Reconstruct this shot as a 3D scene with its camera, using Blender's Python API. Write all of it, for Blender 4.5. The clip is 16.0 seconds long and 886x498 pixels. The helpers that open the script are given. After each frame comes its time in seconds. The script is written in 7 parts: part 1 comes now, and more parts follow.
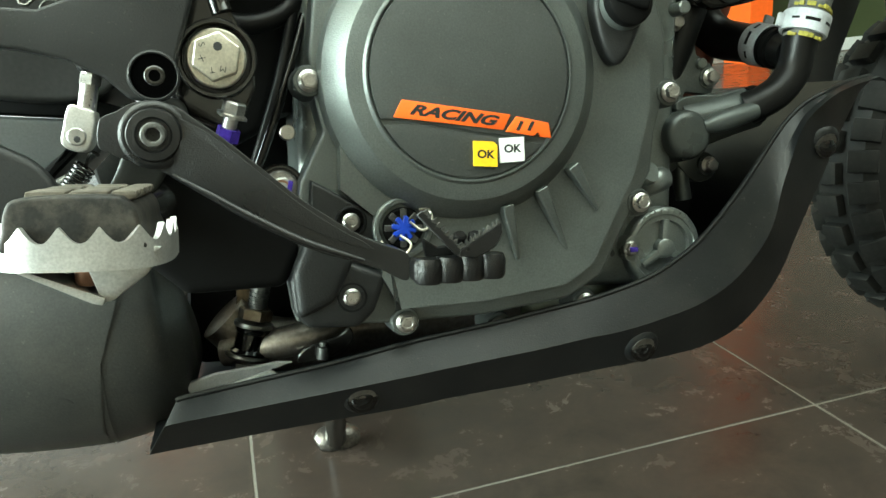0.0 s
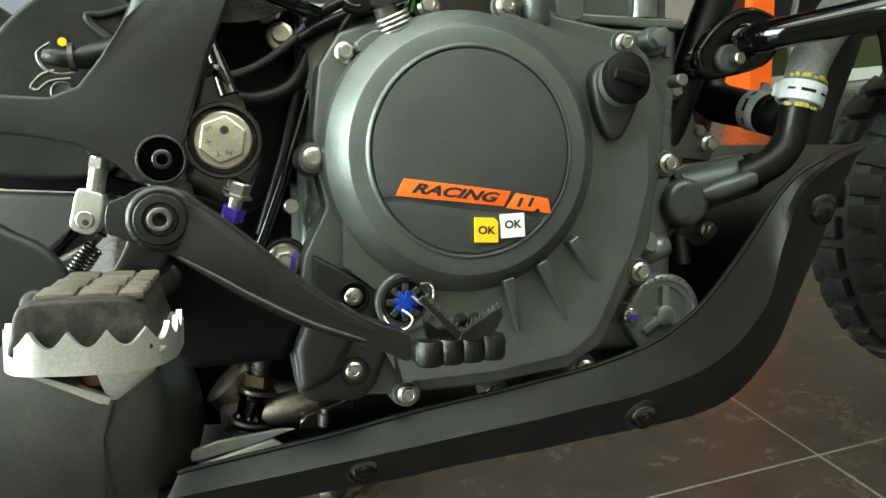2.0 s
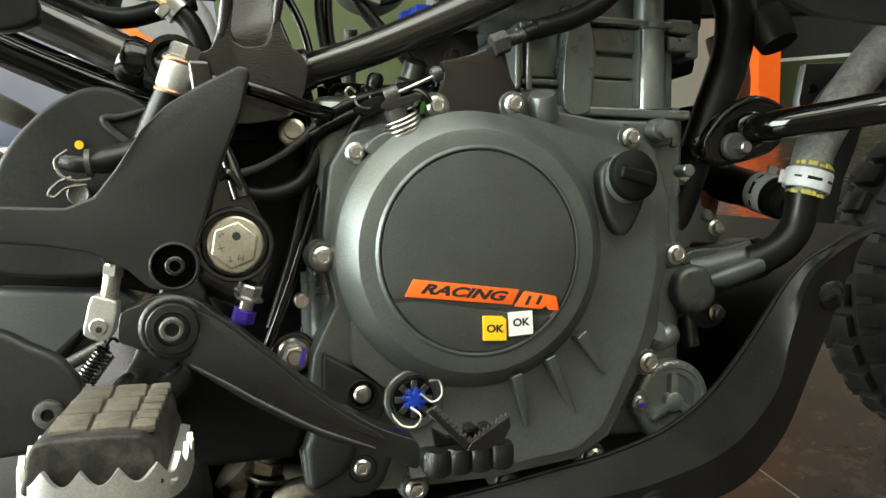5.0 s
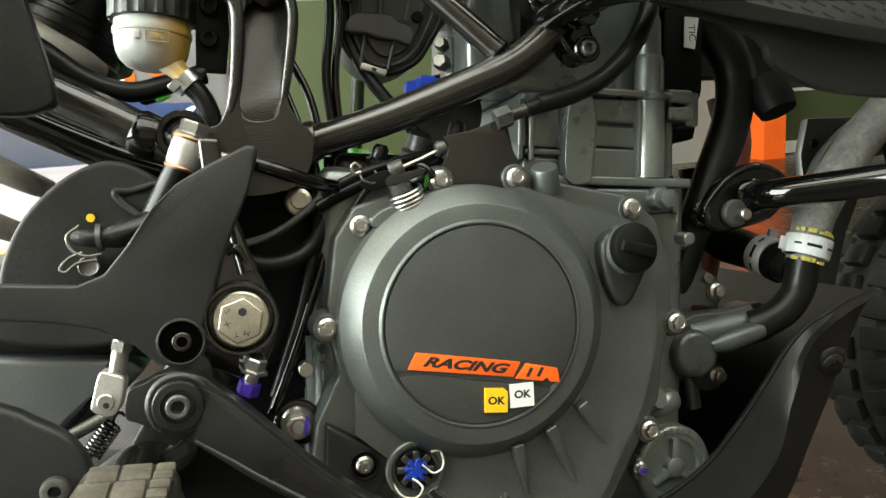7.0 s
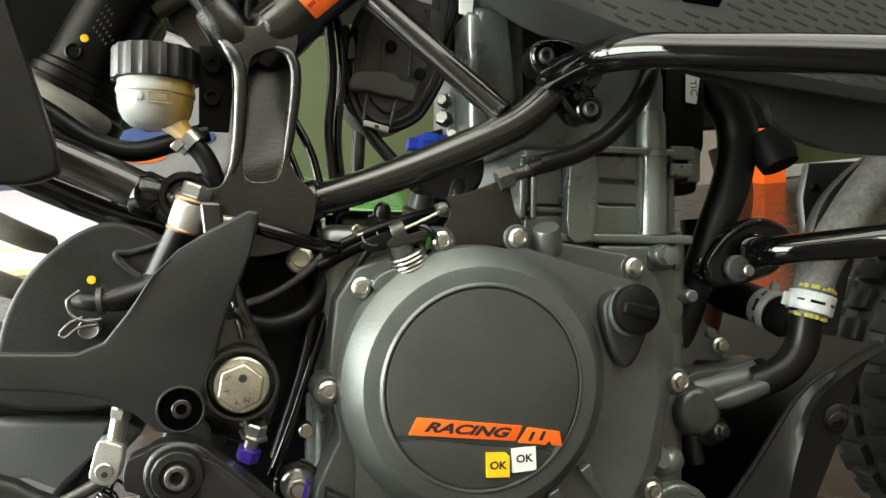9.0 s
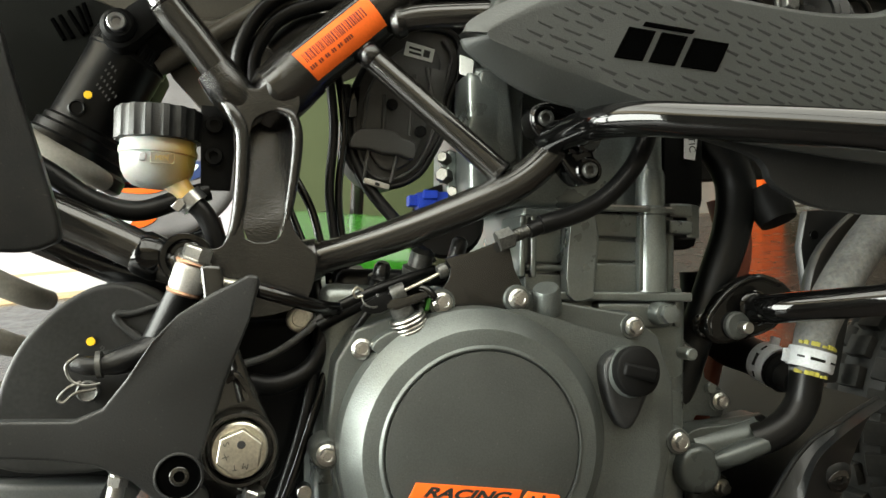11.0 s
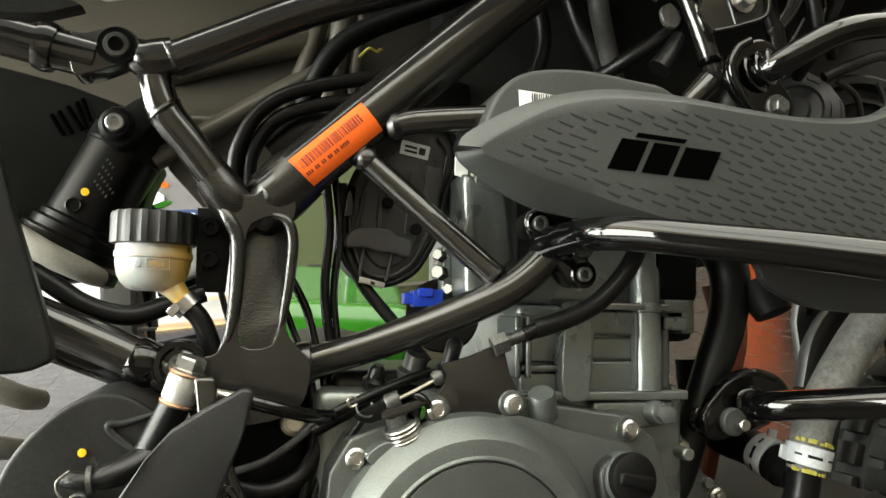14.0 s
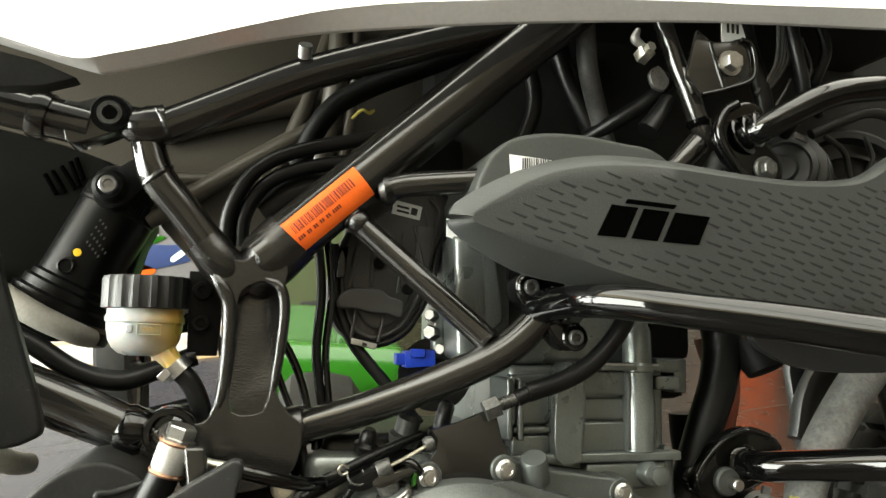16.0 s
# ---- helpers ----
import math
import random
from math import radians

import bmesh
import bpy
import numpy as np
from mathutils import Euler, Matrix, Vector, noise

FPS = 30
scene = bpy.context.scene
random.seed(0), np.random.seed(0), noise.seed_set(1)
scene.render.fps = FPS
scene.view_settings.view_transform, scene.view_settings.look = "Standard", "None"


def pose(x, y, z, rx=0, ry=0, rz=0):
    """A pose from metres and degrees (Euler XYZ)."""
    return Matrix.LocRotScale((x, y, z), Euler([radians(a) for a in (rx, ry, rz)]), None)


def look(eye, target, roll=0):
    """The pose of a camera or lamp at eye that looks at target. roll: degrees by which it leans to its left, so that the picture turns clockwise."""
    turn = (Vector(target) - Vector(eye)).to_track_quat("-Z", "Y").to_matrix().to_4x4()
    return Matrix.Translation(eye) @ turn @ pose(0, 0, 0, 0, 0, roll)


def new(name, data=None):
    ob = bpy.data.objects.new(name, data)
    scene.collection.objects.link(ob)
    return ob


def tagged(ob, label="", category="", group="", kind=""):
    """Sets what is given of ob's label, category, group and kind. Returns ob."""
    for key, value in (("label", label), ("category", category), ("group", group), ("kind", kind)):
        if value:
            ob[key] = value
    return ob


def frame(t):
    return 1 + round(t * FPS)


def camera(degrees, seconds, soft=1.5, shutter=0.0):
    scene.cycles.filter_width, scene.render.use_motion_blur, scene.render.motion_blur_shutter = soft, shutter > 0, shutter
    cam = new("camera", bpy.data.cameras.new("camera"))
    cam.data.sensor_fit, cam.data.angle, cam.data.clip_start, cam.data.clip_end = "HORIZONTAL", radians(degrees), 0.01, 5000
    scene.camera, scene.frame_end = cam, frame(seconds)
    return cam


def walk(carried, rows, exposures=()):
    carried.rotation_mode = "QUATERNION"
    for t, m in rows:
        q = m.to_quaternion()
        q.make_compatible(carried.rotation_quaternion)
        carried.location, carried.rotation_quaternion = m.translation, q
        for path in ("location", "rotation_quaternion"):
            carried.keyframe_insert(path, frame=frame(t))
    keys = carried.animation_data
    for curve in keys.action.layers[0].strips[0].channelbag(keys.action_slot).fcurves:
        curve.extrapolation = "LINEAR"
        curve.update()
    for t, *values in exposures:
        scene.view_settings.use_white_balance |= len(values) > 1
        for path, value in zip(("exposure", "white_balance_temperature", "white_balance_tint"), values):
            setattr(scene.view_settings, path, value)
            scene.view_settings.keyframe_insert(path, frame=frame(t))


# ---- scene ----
cam = camera(60.5, 16.0)
PATH = [
    (0, (0.0000, 0.0000, 0.5065), (0.1251, 0.4610, 0.3586), -4.50),
    (0.5, (0.0019, 0.0009, 0.5143), (0.1273, 0.4633, 0.3712), -4.59),
    (1, (0.0033, 0.0031, 0.5231), (0.1295, 0.4664, 0.3836), -4.38),
    (1.5, (0.0032, 0.0014, 0.5292), (0.1292, 0.4658, 0.3933), -4.47),
    (2, (0.0038, 0.0017, 0.5362), (0.1295, 0.4673, 0.4045), -4.37),
    (2.5, (0.0058, 0.0026, 0.5450), (0.1294, 0.4702, 0.4182), -4.68),
    (3, (0.0049, 0.0044, 0.5531), (0.1280, 0.4731, 0.4300), -4.48),
    (3.5, (0.0067, 0.0053, 0.5589), (0.1306, 0.4745, 0.4385), -4.27),
    (4, (0.0078, 0.0074, 0.5648), (0.1312, 0.4772, 0.4462), -4.27),
    (6.5, (0.0112, 0.0064, 0.6007), (0.1323, 0.4805, 0.4982), -4.27),
    (7, (0.0126, 0.0054, 0.6086), (0.1332, 0.4805, 0.5102), -4.06),
    (7.5, (0.0124, 0.0068, 0.6136), (0.1338, 0.4826, 0.5193), -4.16),
    (8, (0.0112, 0.0085, 0.6187), (0.1328, 0.4846, 0.5264), -4.05),
    (8.5, (0.0121, 0.0097, 0.6266), (0.1333, 0.4863, 0.5361), -3.95),
    (9, (0.0153, 0.0113, 0.6343), (0.1368, 0.4886, 0.5482), -3.85),
    (11.5, (0.0166, 0.0148, 0.6642), (0.1410, 0.4944, 0.5972), -3.62),
    (12, (0.0156, 0.0166, 0.6723), (0.1409, 0.4964, 0.6084), -3.71),
    (12.5, (0.0168, 0.0187, 0.6791), (0.1427, 0.4989, 0.6187), -3.60),
    (13, (0.0194, 0.0184, 0.6869), (0.1453, 0.4991, 0.6313), -3.60),
    (13.5, (0.0199, 0.0186, 0.6929), (0.1479, 0.4992, 0.6413), -3.49),
    (14, (0.0214, 0.0177, 0.7019), (0.1497, 0.4985, 0.6538), -3.49),
    (14.5, (0.0227, 0.0167, 0.7098), (0.1514, 0.4978, 0.6654), -3.48),
    (15, (0.0232, 0.0169, 0.7158), (0.1533, 0.4980, 0.6751), -3.37),
    (15.5, (0.0240, 0.0180, 0.7217), (0.1556, 0.4992, 0.6866), -3.56),
    (16, (0.0251, 0.0169, 0.7257), (0.1579, 0.4980, 0.6950), -3.55),
]

walk(cam, [(t, look(eye, target, roll)) for t, eye, target, roll in PATH], [(0, 0.64, 6050, -3), (1.5, 0.5, 6150, 0), (3.5, 0.32, 6400, 7), (6.5, 0.25, 6500, 11), (9, 0.28, 6550, 13), (16, 0.36, 6700, 14)])

# ---- light and exposure ----
world = bpy.data.worlds.new("sky")
world.use_nodes = True
scene.world = world
sky = world.node_tree.nodes.new("ShaderNodeTexSky")
sky.sky_type, sky.sun_disc = "NISHITA", False
sky.sun_elevation, sky.sun_rotation = radians(70), radians(45)
world.node_tree.links.new(sky.outputs[0], world.node_tree.nodes["Background"].inputs[0])
world.node_tree.nodes["Background"].inputs[1].default_value = 0.12
scene.view_settings.exposure = 0.0


def window_light(name, at, target, wide, high, watts, tint):
    lamp = bpy.data.lights.new(name, "AREA")
    lamp.shape, lamp.size, lamp.size_y, lamp.energy, lamp.color = "RECTANGLE", wide, high, watts, tint
    ob = new(name, lamp)
    ob.matrix_world = look(at, target)
    return ob


window_light("window_light", (-3.9, 0.7, 1.7), (0, 0.7, 1.7), 5.4, 2.7, 880, (0.93, 1.0, 0.9))
window_light("window_light", (-2.42, 4.9, 1.02), (-2.42, 0, 1.02), 3.35, 1.85, 17, (0.94, 1.0, 0.88))
# added overhead fill, three wide areas in place of a softly lit ceiling
for px, py, watts in ((-1.3, -0.2, 66), (0.5, -0.2, 66), (2.3, -0.2, 66)):
    window_light("ceiling_fill", (px, py, 3.43), (px, py, 0), 1.7, 4.2, watts, (0.96, 1.0, 0.86))
sun = bpy.data.lights.new("sun", "SUN")
sun.energy, sun.angle, sun.color = 4.0, radians(0.6), (1.0, 0.93, 0.84)
new("sun", sun).matrix_world = look((3, 3, 12), (0, 0, 0))


# ---- materials ----
def mat(name, color, rough=0.5, metal=0.0, var=0.15, grain=900.0, bump=0.15, patch=18.0, coat=0.0, spec=0.5, dust=0.0, trans=0.0, ior=1.45, sss=0.0, depth=0.0004, specks=0.0):
    """A surface with broad patches and fine grain; dust: share of a pale film in patches."""
    m = bpy.data.materials.new(name)
    m.use_nodes = True
    nt = m.node_tree
    b = nt.nodes["Principled BSDF"]
    link = nt.links.new
    co = nt.nodes.new("ShaderNodeTexCoord")
    big = nt.nodes.new("ShaderNodeTexNoise")
    big.inputs["Scale"].default_value, big.inputs["Detail"].default_value = patch, 6
    fine = nt.nodes.new("ShaderNodeTexNoise")
    fine.inputs["Scale"].default_value, fine.inputs["Detail"].default_value = grain, 3
    for n in (big, fine):
        link(co.outputs["Object"], n.inputs["Vector"])
    ramp = nt.nodes.new("ShaderNodeMapRange")
    ramp.inputs[1].default_value, ramp.inputs[2].default_value = 0.3, 0.7
    ramp.inputs[3].default_value, ramp.inputs[4].default_value = 1 - var, 1 + var
    link(big.outputs["Fac"], ramp.inputs[0])
    scale = nt.nodes.new("ShaderNodeVectorMath")
    scale.operation = "SCALE"
    scale.inputs[0].default_value = color
    link(ramp.outputs[0], scale.inputs["Scale"])
    speckle = nt.nodes.new("ShaderNodeMapRange")
    speckle.inputs[1].default_value, speckle.inputs[2].default_value = 0.3, 0.7
    speckle.inputs[3].default_value, speckle.inputs[4].default_value = 1 - var * 0.9, 1 + var * 0.9
    link(fine.outputs["Fac"], speckle.inputs[0])
    grained = nt.nodes.new("ShaderNodeVectorMath")
    grained.operation = "SCALE"
    link(scale.outputs[0], grained.inputs[0])
    link(speckle.outputs[0], grained.inputs["Scale"])
    last = grained.outputs[0]
    if dust:
        film = nt.nodes.new("ShaderNodeTexNoise")
        film.inputs["Scale"].default_value, film.inputs["Detail"].default_value, film.inputs["Roughness"].default_value = patch * 2.3, 8, 0.7
        link(co.outputs["Object"], film.inputs["Vector"])
        cut = nt.nodes.new("ShaderNodeMapRange")
        cut.inputs[1].default_value, cut.inputs[2].default_value, cut.inputs[4].default_value = 0.45, 0.8, dust
        link(film.outputs["Fac"], cut.inputs[0])
        mix = nt.nodes.new("ShaderNodeMix")
        mix.data_type = "RGBA"
        link(cut.outputs[0], mix.inputs[0])
        link(last, mix.inputs[6])
        mix.inputs[7].default_value = (0.22, 0.19, 0.15, 1)
        last = mix.outputs[2]
    if specks:
        dots = nt.nodes.new("ShaderNodeTexNoise")
        dots.inputs["Scale"].default_value, dots.inputs["Detail"].default_value = 420, 1
        link(co.outputs["Object"], dots.inputs["Vector"])
        pick = nt.nodes.new("ShaderNodeMapRange")
        pick.inputs[1].default_value, pick.inputs[2].default_value, pick.inputs[4].default_value = 0.7, 0.78, specks
        link(dots.outputs["Fac"], pick.inputs[0])
        over = nt.nodes.new("ShaderNodeMix")
        over.data_type = "RGBA"
        link(pick.outputs[0], over.inputs[0])
        link(last, over.inputs[6])
        over.inputs[7].default_value = (0.3, 0.28, 0.24, 1)
        last = over.outputs[2]
    link(last, b.inputs["Base Color"])
    rr = nt.nodes.new("ShaderNodeMapRange")
    rr.inputs[3].default_value, rr.inputs[4].default_value = max(0.02, rough - 0.25 * rough), min(1, rough + 0.25 * rough)
    link(fine.outputs["Fac"] if patch > 60 else big.outputs["Fac"], rr.inputs[0])
    link(rr.outputs[0], b.inputs["Roughness"])
    b.inputs["Metallic"].default_value = metal
    b.inputs["Specular IOR Level"].default_value = spec
    b.inputs["Coat Weight"].default_value, b.inputs["Coat Roughness"].default_value = coat, 0.08
    b.inputs["Transmission Weight"].default_value, b.inputs["IOR"].default_value = trans, ior
    if sss:
        b.inputs["Subsurface Weight"].default_value, b.inputs["Subsurface Scale"].default_value = sss, 0.01
    if bump:
        bp = nt.nodes.new("ShaderNodeBump")
        bp.inputs["Strength"].default_value, bp.inputs["Distance"].default_value = bump, depth
        link(fine.outputs["Fac"], bp.inputs["Height"])
        link(bp.outputs[0], b.inputs["Normal"])
    return m


ENGINE = mat("engine_grey_paint", (0.12, 0.131, 0.126), 0.4, 0.62, 0.14, 900, 0.5, 22, spec=0.5, specks=0.08)
ENGINE_FACE = mat("engine_face_grey", (0.05, 0.0535, 0.0505), 0.48, 0.25, 0.14, 900, 0.75, 22, specks=0.08)
PUMP_GREY = mat("pump_cast_grey", (0.07, 0.078, 0.075), 0.3, 0.45, 0.14, 900, 0.25, 30)
CAST = mat("cast_engine_grey", (0.18, 0.197, 0.19), 0.29, 0.65, 0.14, 900, 0.2, 30)
PLASTIC = mat("matte_black_plastic", (0.0125, 0.013, 0.0132), 0.4, 0, 0.16, 900, 0.6, 14, spec=0.45, specks=0.05)
GUARD_PLASTIC = mat("satin_black_plate", (0.0048, 0.0055, 0.006), 0.34, 0, 0.2, 900, 0.3, 12, spec=0.36, dust=0.04, specks=0.06)
# black plastic parts; on the added gap blocks this black stands for shade
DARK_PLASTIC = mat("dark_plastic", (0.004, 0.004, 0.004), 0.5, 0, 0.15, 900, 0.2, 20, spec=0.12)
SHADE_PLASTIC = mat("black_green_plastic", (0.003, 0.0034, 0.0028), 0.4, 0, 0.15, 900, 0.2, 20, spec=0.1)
TUBE = mat("gloss_black_tube", (0.0016, 0.0016, 0.0016), 0.07, 0, 0.12, 500, 0.04, 20, coat=0.15, spec=0.5)
FRAME = mat("satin_black_frame", (0.0105, 0.0097, 0.0084), 0.18, 0, 0.05, 700, 0.05, 25, coat=0.4, spec=0.7)
CASTING = mat("rough_cast_black", (0.0068, 0.0065, 0.006), 0.17, 0, 0.08, 900, 0.65, 40, depth=0.0005, spec=0.85, coat=0.3)
LEVER = mat("black_cast_lever", (0.0065, 0.0065, 0.0067), 0.3, 0, 0.2, 1100, 0.6, 30, spec=0.5, coat=0.06, specks=0.04)
RUBBER = mat("black_rubber", (0.004, 0.004, 0.004), 0.36, 0, 0.15, 500, 0.2, 30, spec=0.3)
# darker than the shroud: shade inside its pressed dashes put into colour
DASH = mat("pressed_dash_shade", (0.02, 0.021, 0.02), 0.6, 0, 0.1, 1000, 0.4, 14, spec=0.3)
THROTTLE = mat("grey_black_throttle_plastic", (0.05, 0.05, 0.048), 0.42, 0, 0.12, 900, 0.3, 16)
SHROUD = mat("warm_grey_shroud", (0.033, 0.0355, 0.034), 0.47, 0, 0.08, 1000, 0.5, 14, specks=0.04)
DUSTY_RUBBER = mat("dusty_rubber", (0.055, 0.047, 0.035), 0.8, 0, 0.3, 600, 0.4, 60, dust=0.4)
GRIP_RUBBER = mat("scuffed_grip_rubber", (0.016, 0.015, 0.0135), 0.6, 0, 0.3, 500, 0.4, 40, spec=0.3, dust=0.3)
TYRE = mat("tyre_rubber", (0.012, 0.0125, 0.012), 0.6, 0, 0.2, 300, 0.3, 15, dust=0.06, spec=0.22)
HOSE = mat("worn_hose", (0.04, 0.041, 0.042), 0.5, 0, 0.25, 500, 0.4, 60, dust=0.3)
ZINC = mat("zinc_bolt", (0.46, 0.45, 0.43), 0.3, 1.0, 0.12, 900, 0.2, 70)
SILVER = mat("silver_cast", (0.5, 0.495, 0.475), 0.4, 0.72, 0.15, 900, 0.12, 40)
BLACK_FOOT = mat("worn_foot_steel", (0.12, 0.11, 0.1), 0.3, 0.8, 0.4, 300, 0.4, 60)
BRONZE = mat("heat_stained_steel", (0.14, 0.11, 0.075), 0.35, 0.9, 0.3, 300, 0.2, 60)
MUD = mat("dull_inner_plastic", (0.013, 0.013, 0.0125), 0.5, 0, 0.25, 400, 0.2, 25, spec=0.35)
DARK_STEEL = mat("dark_worn_steel", (0.09, 0.09, 0.085), 0.42, 0.7, 0.3, 600, 0.3, 60)
BRASS_ZINC = mat("yellow_zinc_bolt", (0.6, 0.57, 0.49), 0.34, 1.0, 0.15, 700, 0.3, 60)
STEEL = mat("steel", (0.5, 0.5, 0.5), 0.3, 1.0, 0.1, 600, 0.2, 60)
COPPER = mat("copper_washer", (0.4, 0.23, 0.15), 0.4, 1.0, 0.1, 600, 0.2, 60)
PURPLE = mat("violet_thread_paint", (0.06, 0.03, 0.35), 0.4, 0.2, 0.3, 300, 0.2, 200)
ORANGE = mat("orange_paint", (0.85, 0.12, 0.01), 0.45, 0, 0.06, 800, 0.1, 30)
ORANGE_PAPER = mat("orange_paper", (0.92, 0.14, 0.01), 0.6, 0, 0.05, 600, 0.1, 30)
YELLOW_PAPER = mat("yellow_paper", (0.85, 0.5, 0.01), 0.55, 0, 0.05, 600, 0.1, 30)
WHITE_PAPER = mat("white_paper", (0.72, 0.74, 0.72), 0.55, 0, 0.05, 600, 0.1, 30)
# flat black: painted shade of holes and slots, also the maker's mark
HOLE_AND_MARK_BLACK = mat("hole_shade_and_mark_black", (0.001, 0.001, 0.001), 1.0, 0, 0, 100, 0, 20, spec=0.0)
# print, and the painted dark of small holes
INK_AND_HOLES = mat("black_ink_and_hole_shade", (0.012, 0.012, 0.012), 0.6, 0, 0.1, 600, 0.05, 30)
WHITE_PLASTIC = mat("white_clip_plastic", (0.45, 0.47, 0.49), 0.4, 0, 0.12, 600, 0.15, 60)
YELLOW_MARK = mat("yellow_marking", (0.35, 0.31, 0.05), 0.6, 0, 0.15, 600, 0.1, 60)
TANK_WHITE = mat("white_gloss_paint", (0.78, 0.765, 0.75), 0.25, 0, 0.04, 300, 0.03, 8, coat=0.3)
FLUID = mat("brake_fluid_bottle", (0.35, 0.36, 0.35), 0.28, 0, 0.06, 500, 0.05, 20, sss=0.25)


def fluid_tint(m):
    """Amber fluid that shows through one side of the milky bottle."""
    nt = m.node_tree
    b = nt.nodes["Principled BSDF"]
    old = b.inputs["Base Color"].links[0].from_socket
    co = nt.nodes.new("ShaderNodeTexCoord")
    sep = nt.nodes.new("ShaderNodeSeparateXYZ")
    nt.links.new(co.outputs["Object"], sep.inputs[0])
    ramp = nt.nodes.new("ShaderNodeMapRange")
    ramp.inputs[1].default_value, ramp.inputs[2].default_value = -0.226, -0.206
    nt.links.new(sep.outputs[0], ramp.inputs[0])
    mix = nt.nodes.new("ShaderNodeMix")
    mix.data_type = "RGBA"
    nt.links.new(ramp.outputs[0], mix.inputs[0])
    nt.links.new(old, mix.inputs[6])
    mix.inputs[7].default_value = (0.42, 0.27, 0.06, 1)
    nt.links.new(mix.outputs[2], b.inputs["Base Color"])


fluid_tint(FLUID)

CREAM = mat("cream_spring_paint", (0.23, 0.22, 0.195), 0.35, 0, 0.12, 500, 0.1, 30)
BLUE = mat("blue_connector", (0.01, 0.045, 0.42), 0.4, 0, 0.1, 600, 0.1, 30)
GREY_TANK = mat("grey_plastic_tank", (0.04, 0.043, 0.04), 0.5, 0, 0.1, 800, 0.2, 15)
BROWN_PLASTIC = mat("inner_tail_plastic", (0.05, 0.044, 0.034), 0.34, 0, 0.15, 700, 0.2, 10)
EXHAUST = mat("exhaust_black", (0.032, 0.033, 0.031), 0.5, 0.1, 0.2, 700, 0.3, 12, dust=0.1, specks=0.08)
PIPE = mat("bare_exhaust_pipe", (0.33, 0.29, 0.25), 0.4, 1.0, 0.25, 300, 0.2, 20)
RUST_RED = mat("red_brown_pipe", (0.16, 0.035, 0.015), 0.45, 0.1, 0.2, 300, 0.1, 20)
GREEN = mat("green_gloss_paint", (0.014, 0.105, 0.006), 0.25, 0, 0.06, 300, 0.03, 10, coat=0.4)
WALL_GREEN = mat("olive_green_wall", (0.053, 0.068, 0.026), 0.6, 0, 0.08, 200, 0.1, 2)
# tone chosen for the light this unseen wall bounces back
FRONT_WALL = mat("beige_front_plaster", (0.25, 0.222, 0.182), 0.8, 0, 0.06, 200, 0.2, 2)
WALL = mat("wall_plaster", (0.21, 0.21, 0.19), 0.8, 0, 0.06, 200, 0.2, 2)
CEILING = mat("ceiling_paint", (0.76, 0.65, 0.49), 0.8, 0, 0.05, 100, 0.1, 2)
GROUT = mat("grout", (0.11, 0.102, 0.086), 0.85, 0, 0.2, 300, 0.3, 8)
NAVY = mat("navy_blue_paint", (0.03, 0.05, 0.14), 0.35, 0, 0.1, 300, 0.05, 20, coat=0.3)
SILVER_PAINT = mat("silver_grey_paint", (0.17, 0.165, 0.17), 0.4, 0.2, 0.15, 300, 0.05, 12, coat=0.3)
ICE_WHITE = mat("pale_graphic_white", (0.6, 0.72, 0.72), 0.4, 0, 0.1, 300, 0.05, 40)
BLACK_GLASS = mat("dark_shock_plastic", (0.003, 0.003, 0.003), 0.3, 0, 0.1, 700, 0.2, 20, spec=0.2)
PEG_STEEL = mat("worn_grey_steel", (0.2, 0.195, 0.18), 0.38, 1.0, 0.2, 700, 0.2, 50)
WOVEN = mat("woven_hose_cover", (0.1, 0.102, 0.1), 0.6, 0, 0.3, 380, 0.9, 90, dust=0.45, depth=0.0006)
FAN_PLASTIC = mat("grey_black_fan_plastic", (0.02, 0.021, 0.021), 0.4, 0, 0.15, 700, 0.2, 20)
LABEL_INK = mat("red_brown_print", (0.16, 0.022, 0.012), 0.6, 0, 0.1, 600, 0.05, 30)
SWING_GREY = mat("grey_swing_arm_paint", (0.11, 0.115, 0.115), 0.4, 0.4, 0.12, 700, 0.15, 10)
WHITE_WALL = mat("white_washed_wall", (0.58, 0.57, 0.55), 0.8, 0, 0.08, 120, 0.2, 1.2)
PALE_PAVING = mat("pale_outdoor_paving", (0.54, 0.53, 0.51), 0.7, 0, 0.1, 120, 0.2, 1.5)
TAN_STONE = mat("tan_threshold_stone", (0.5, 0.36, 0.2), 0.5, 0, 0.12, 200, 0.2, 8)


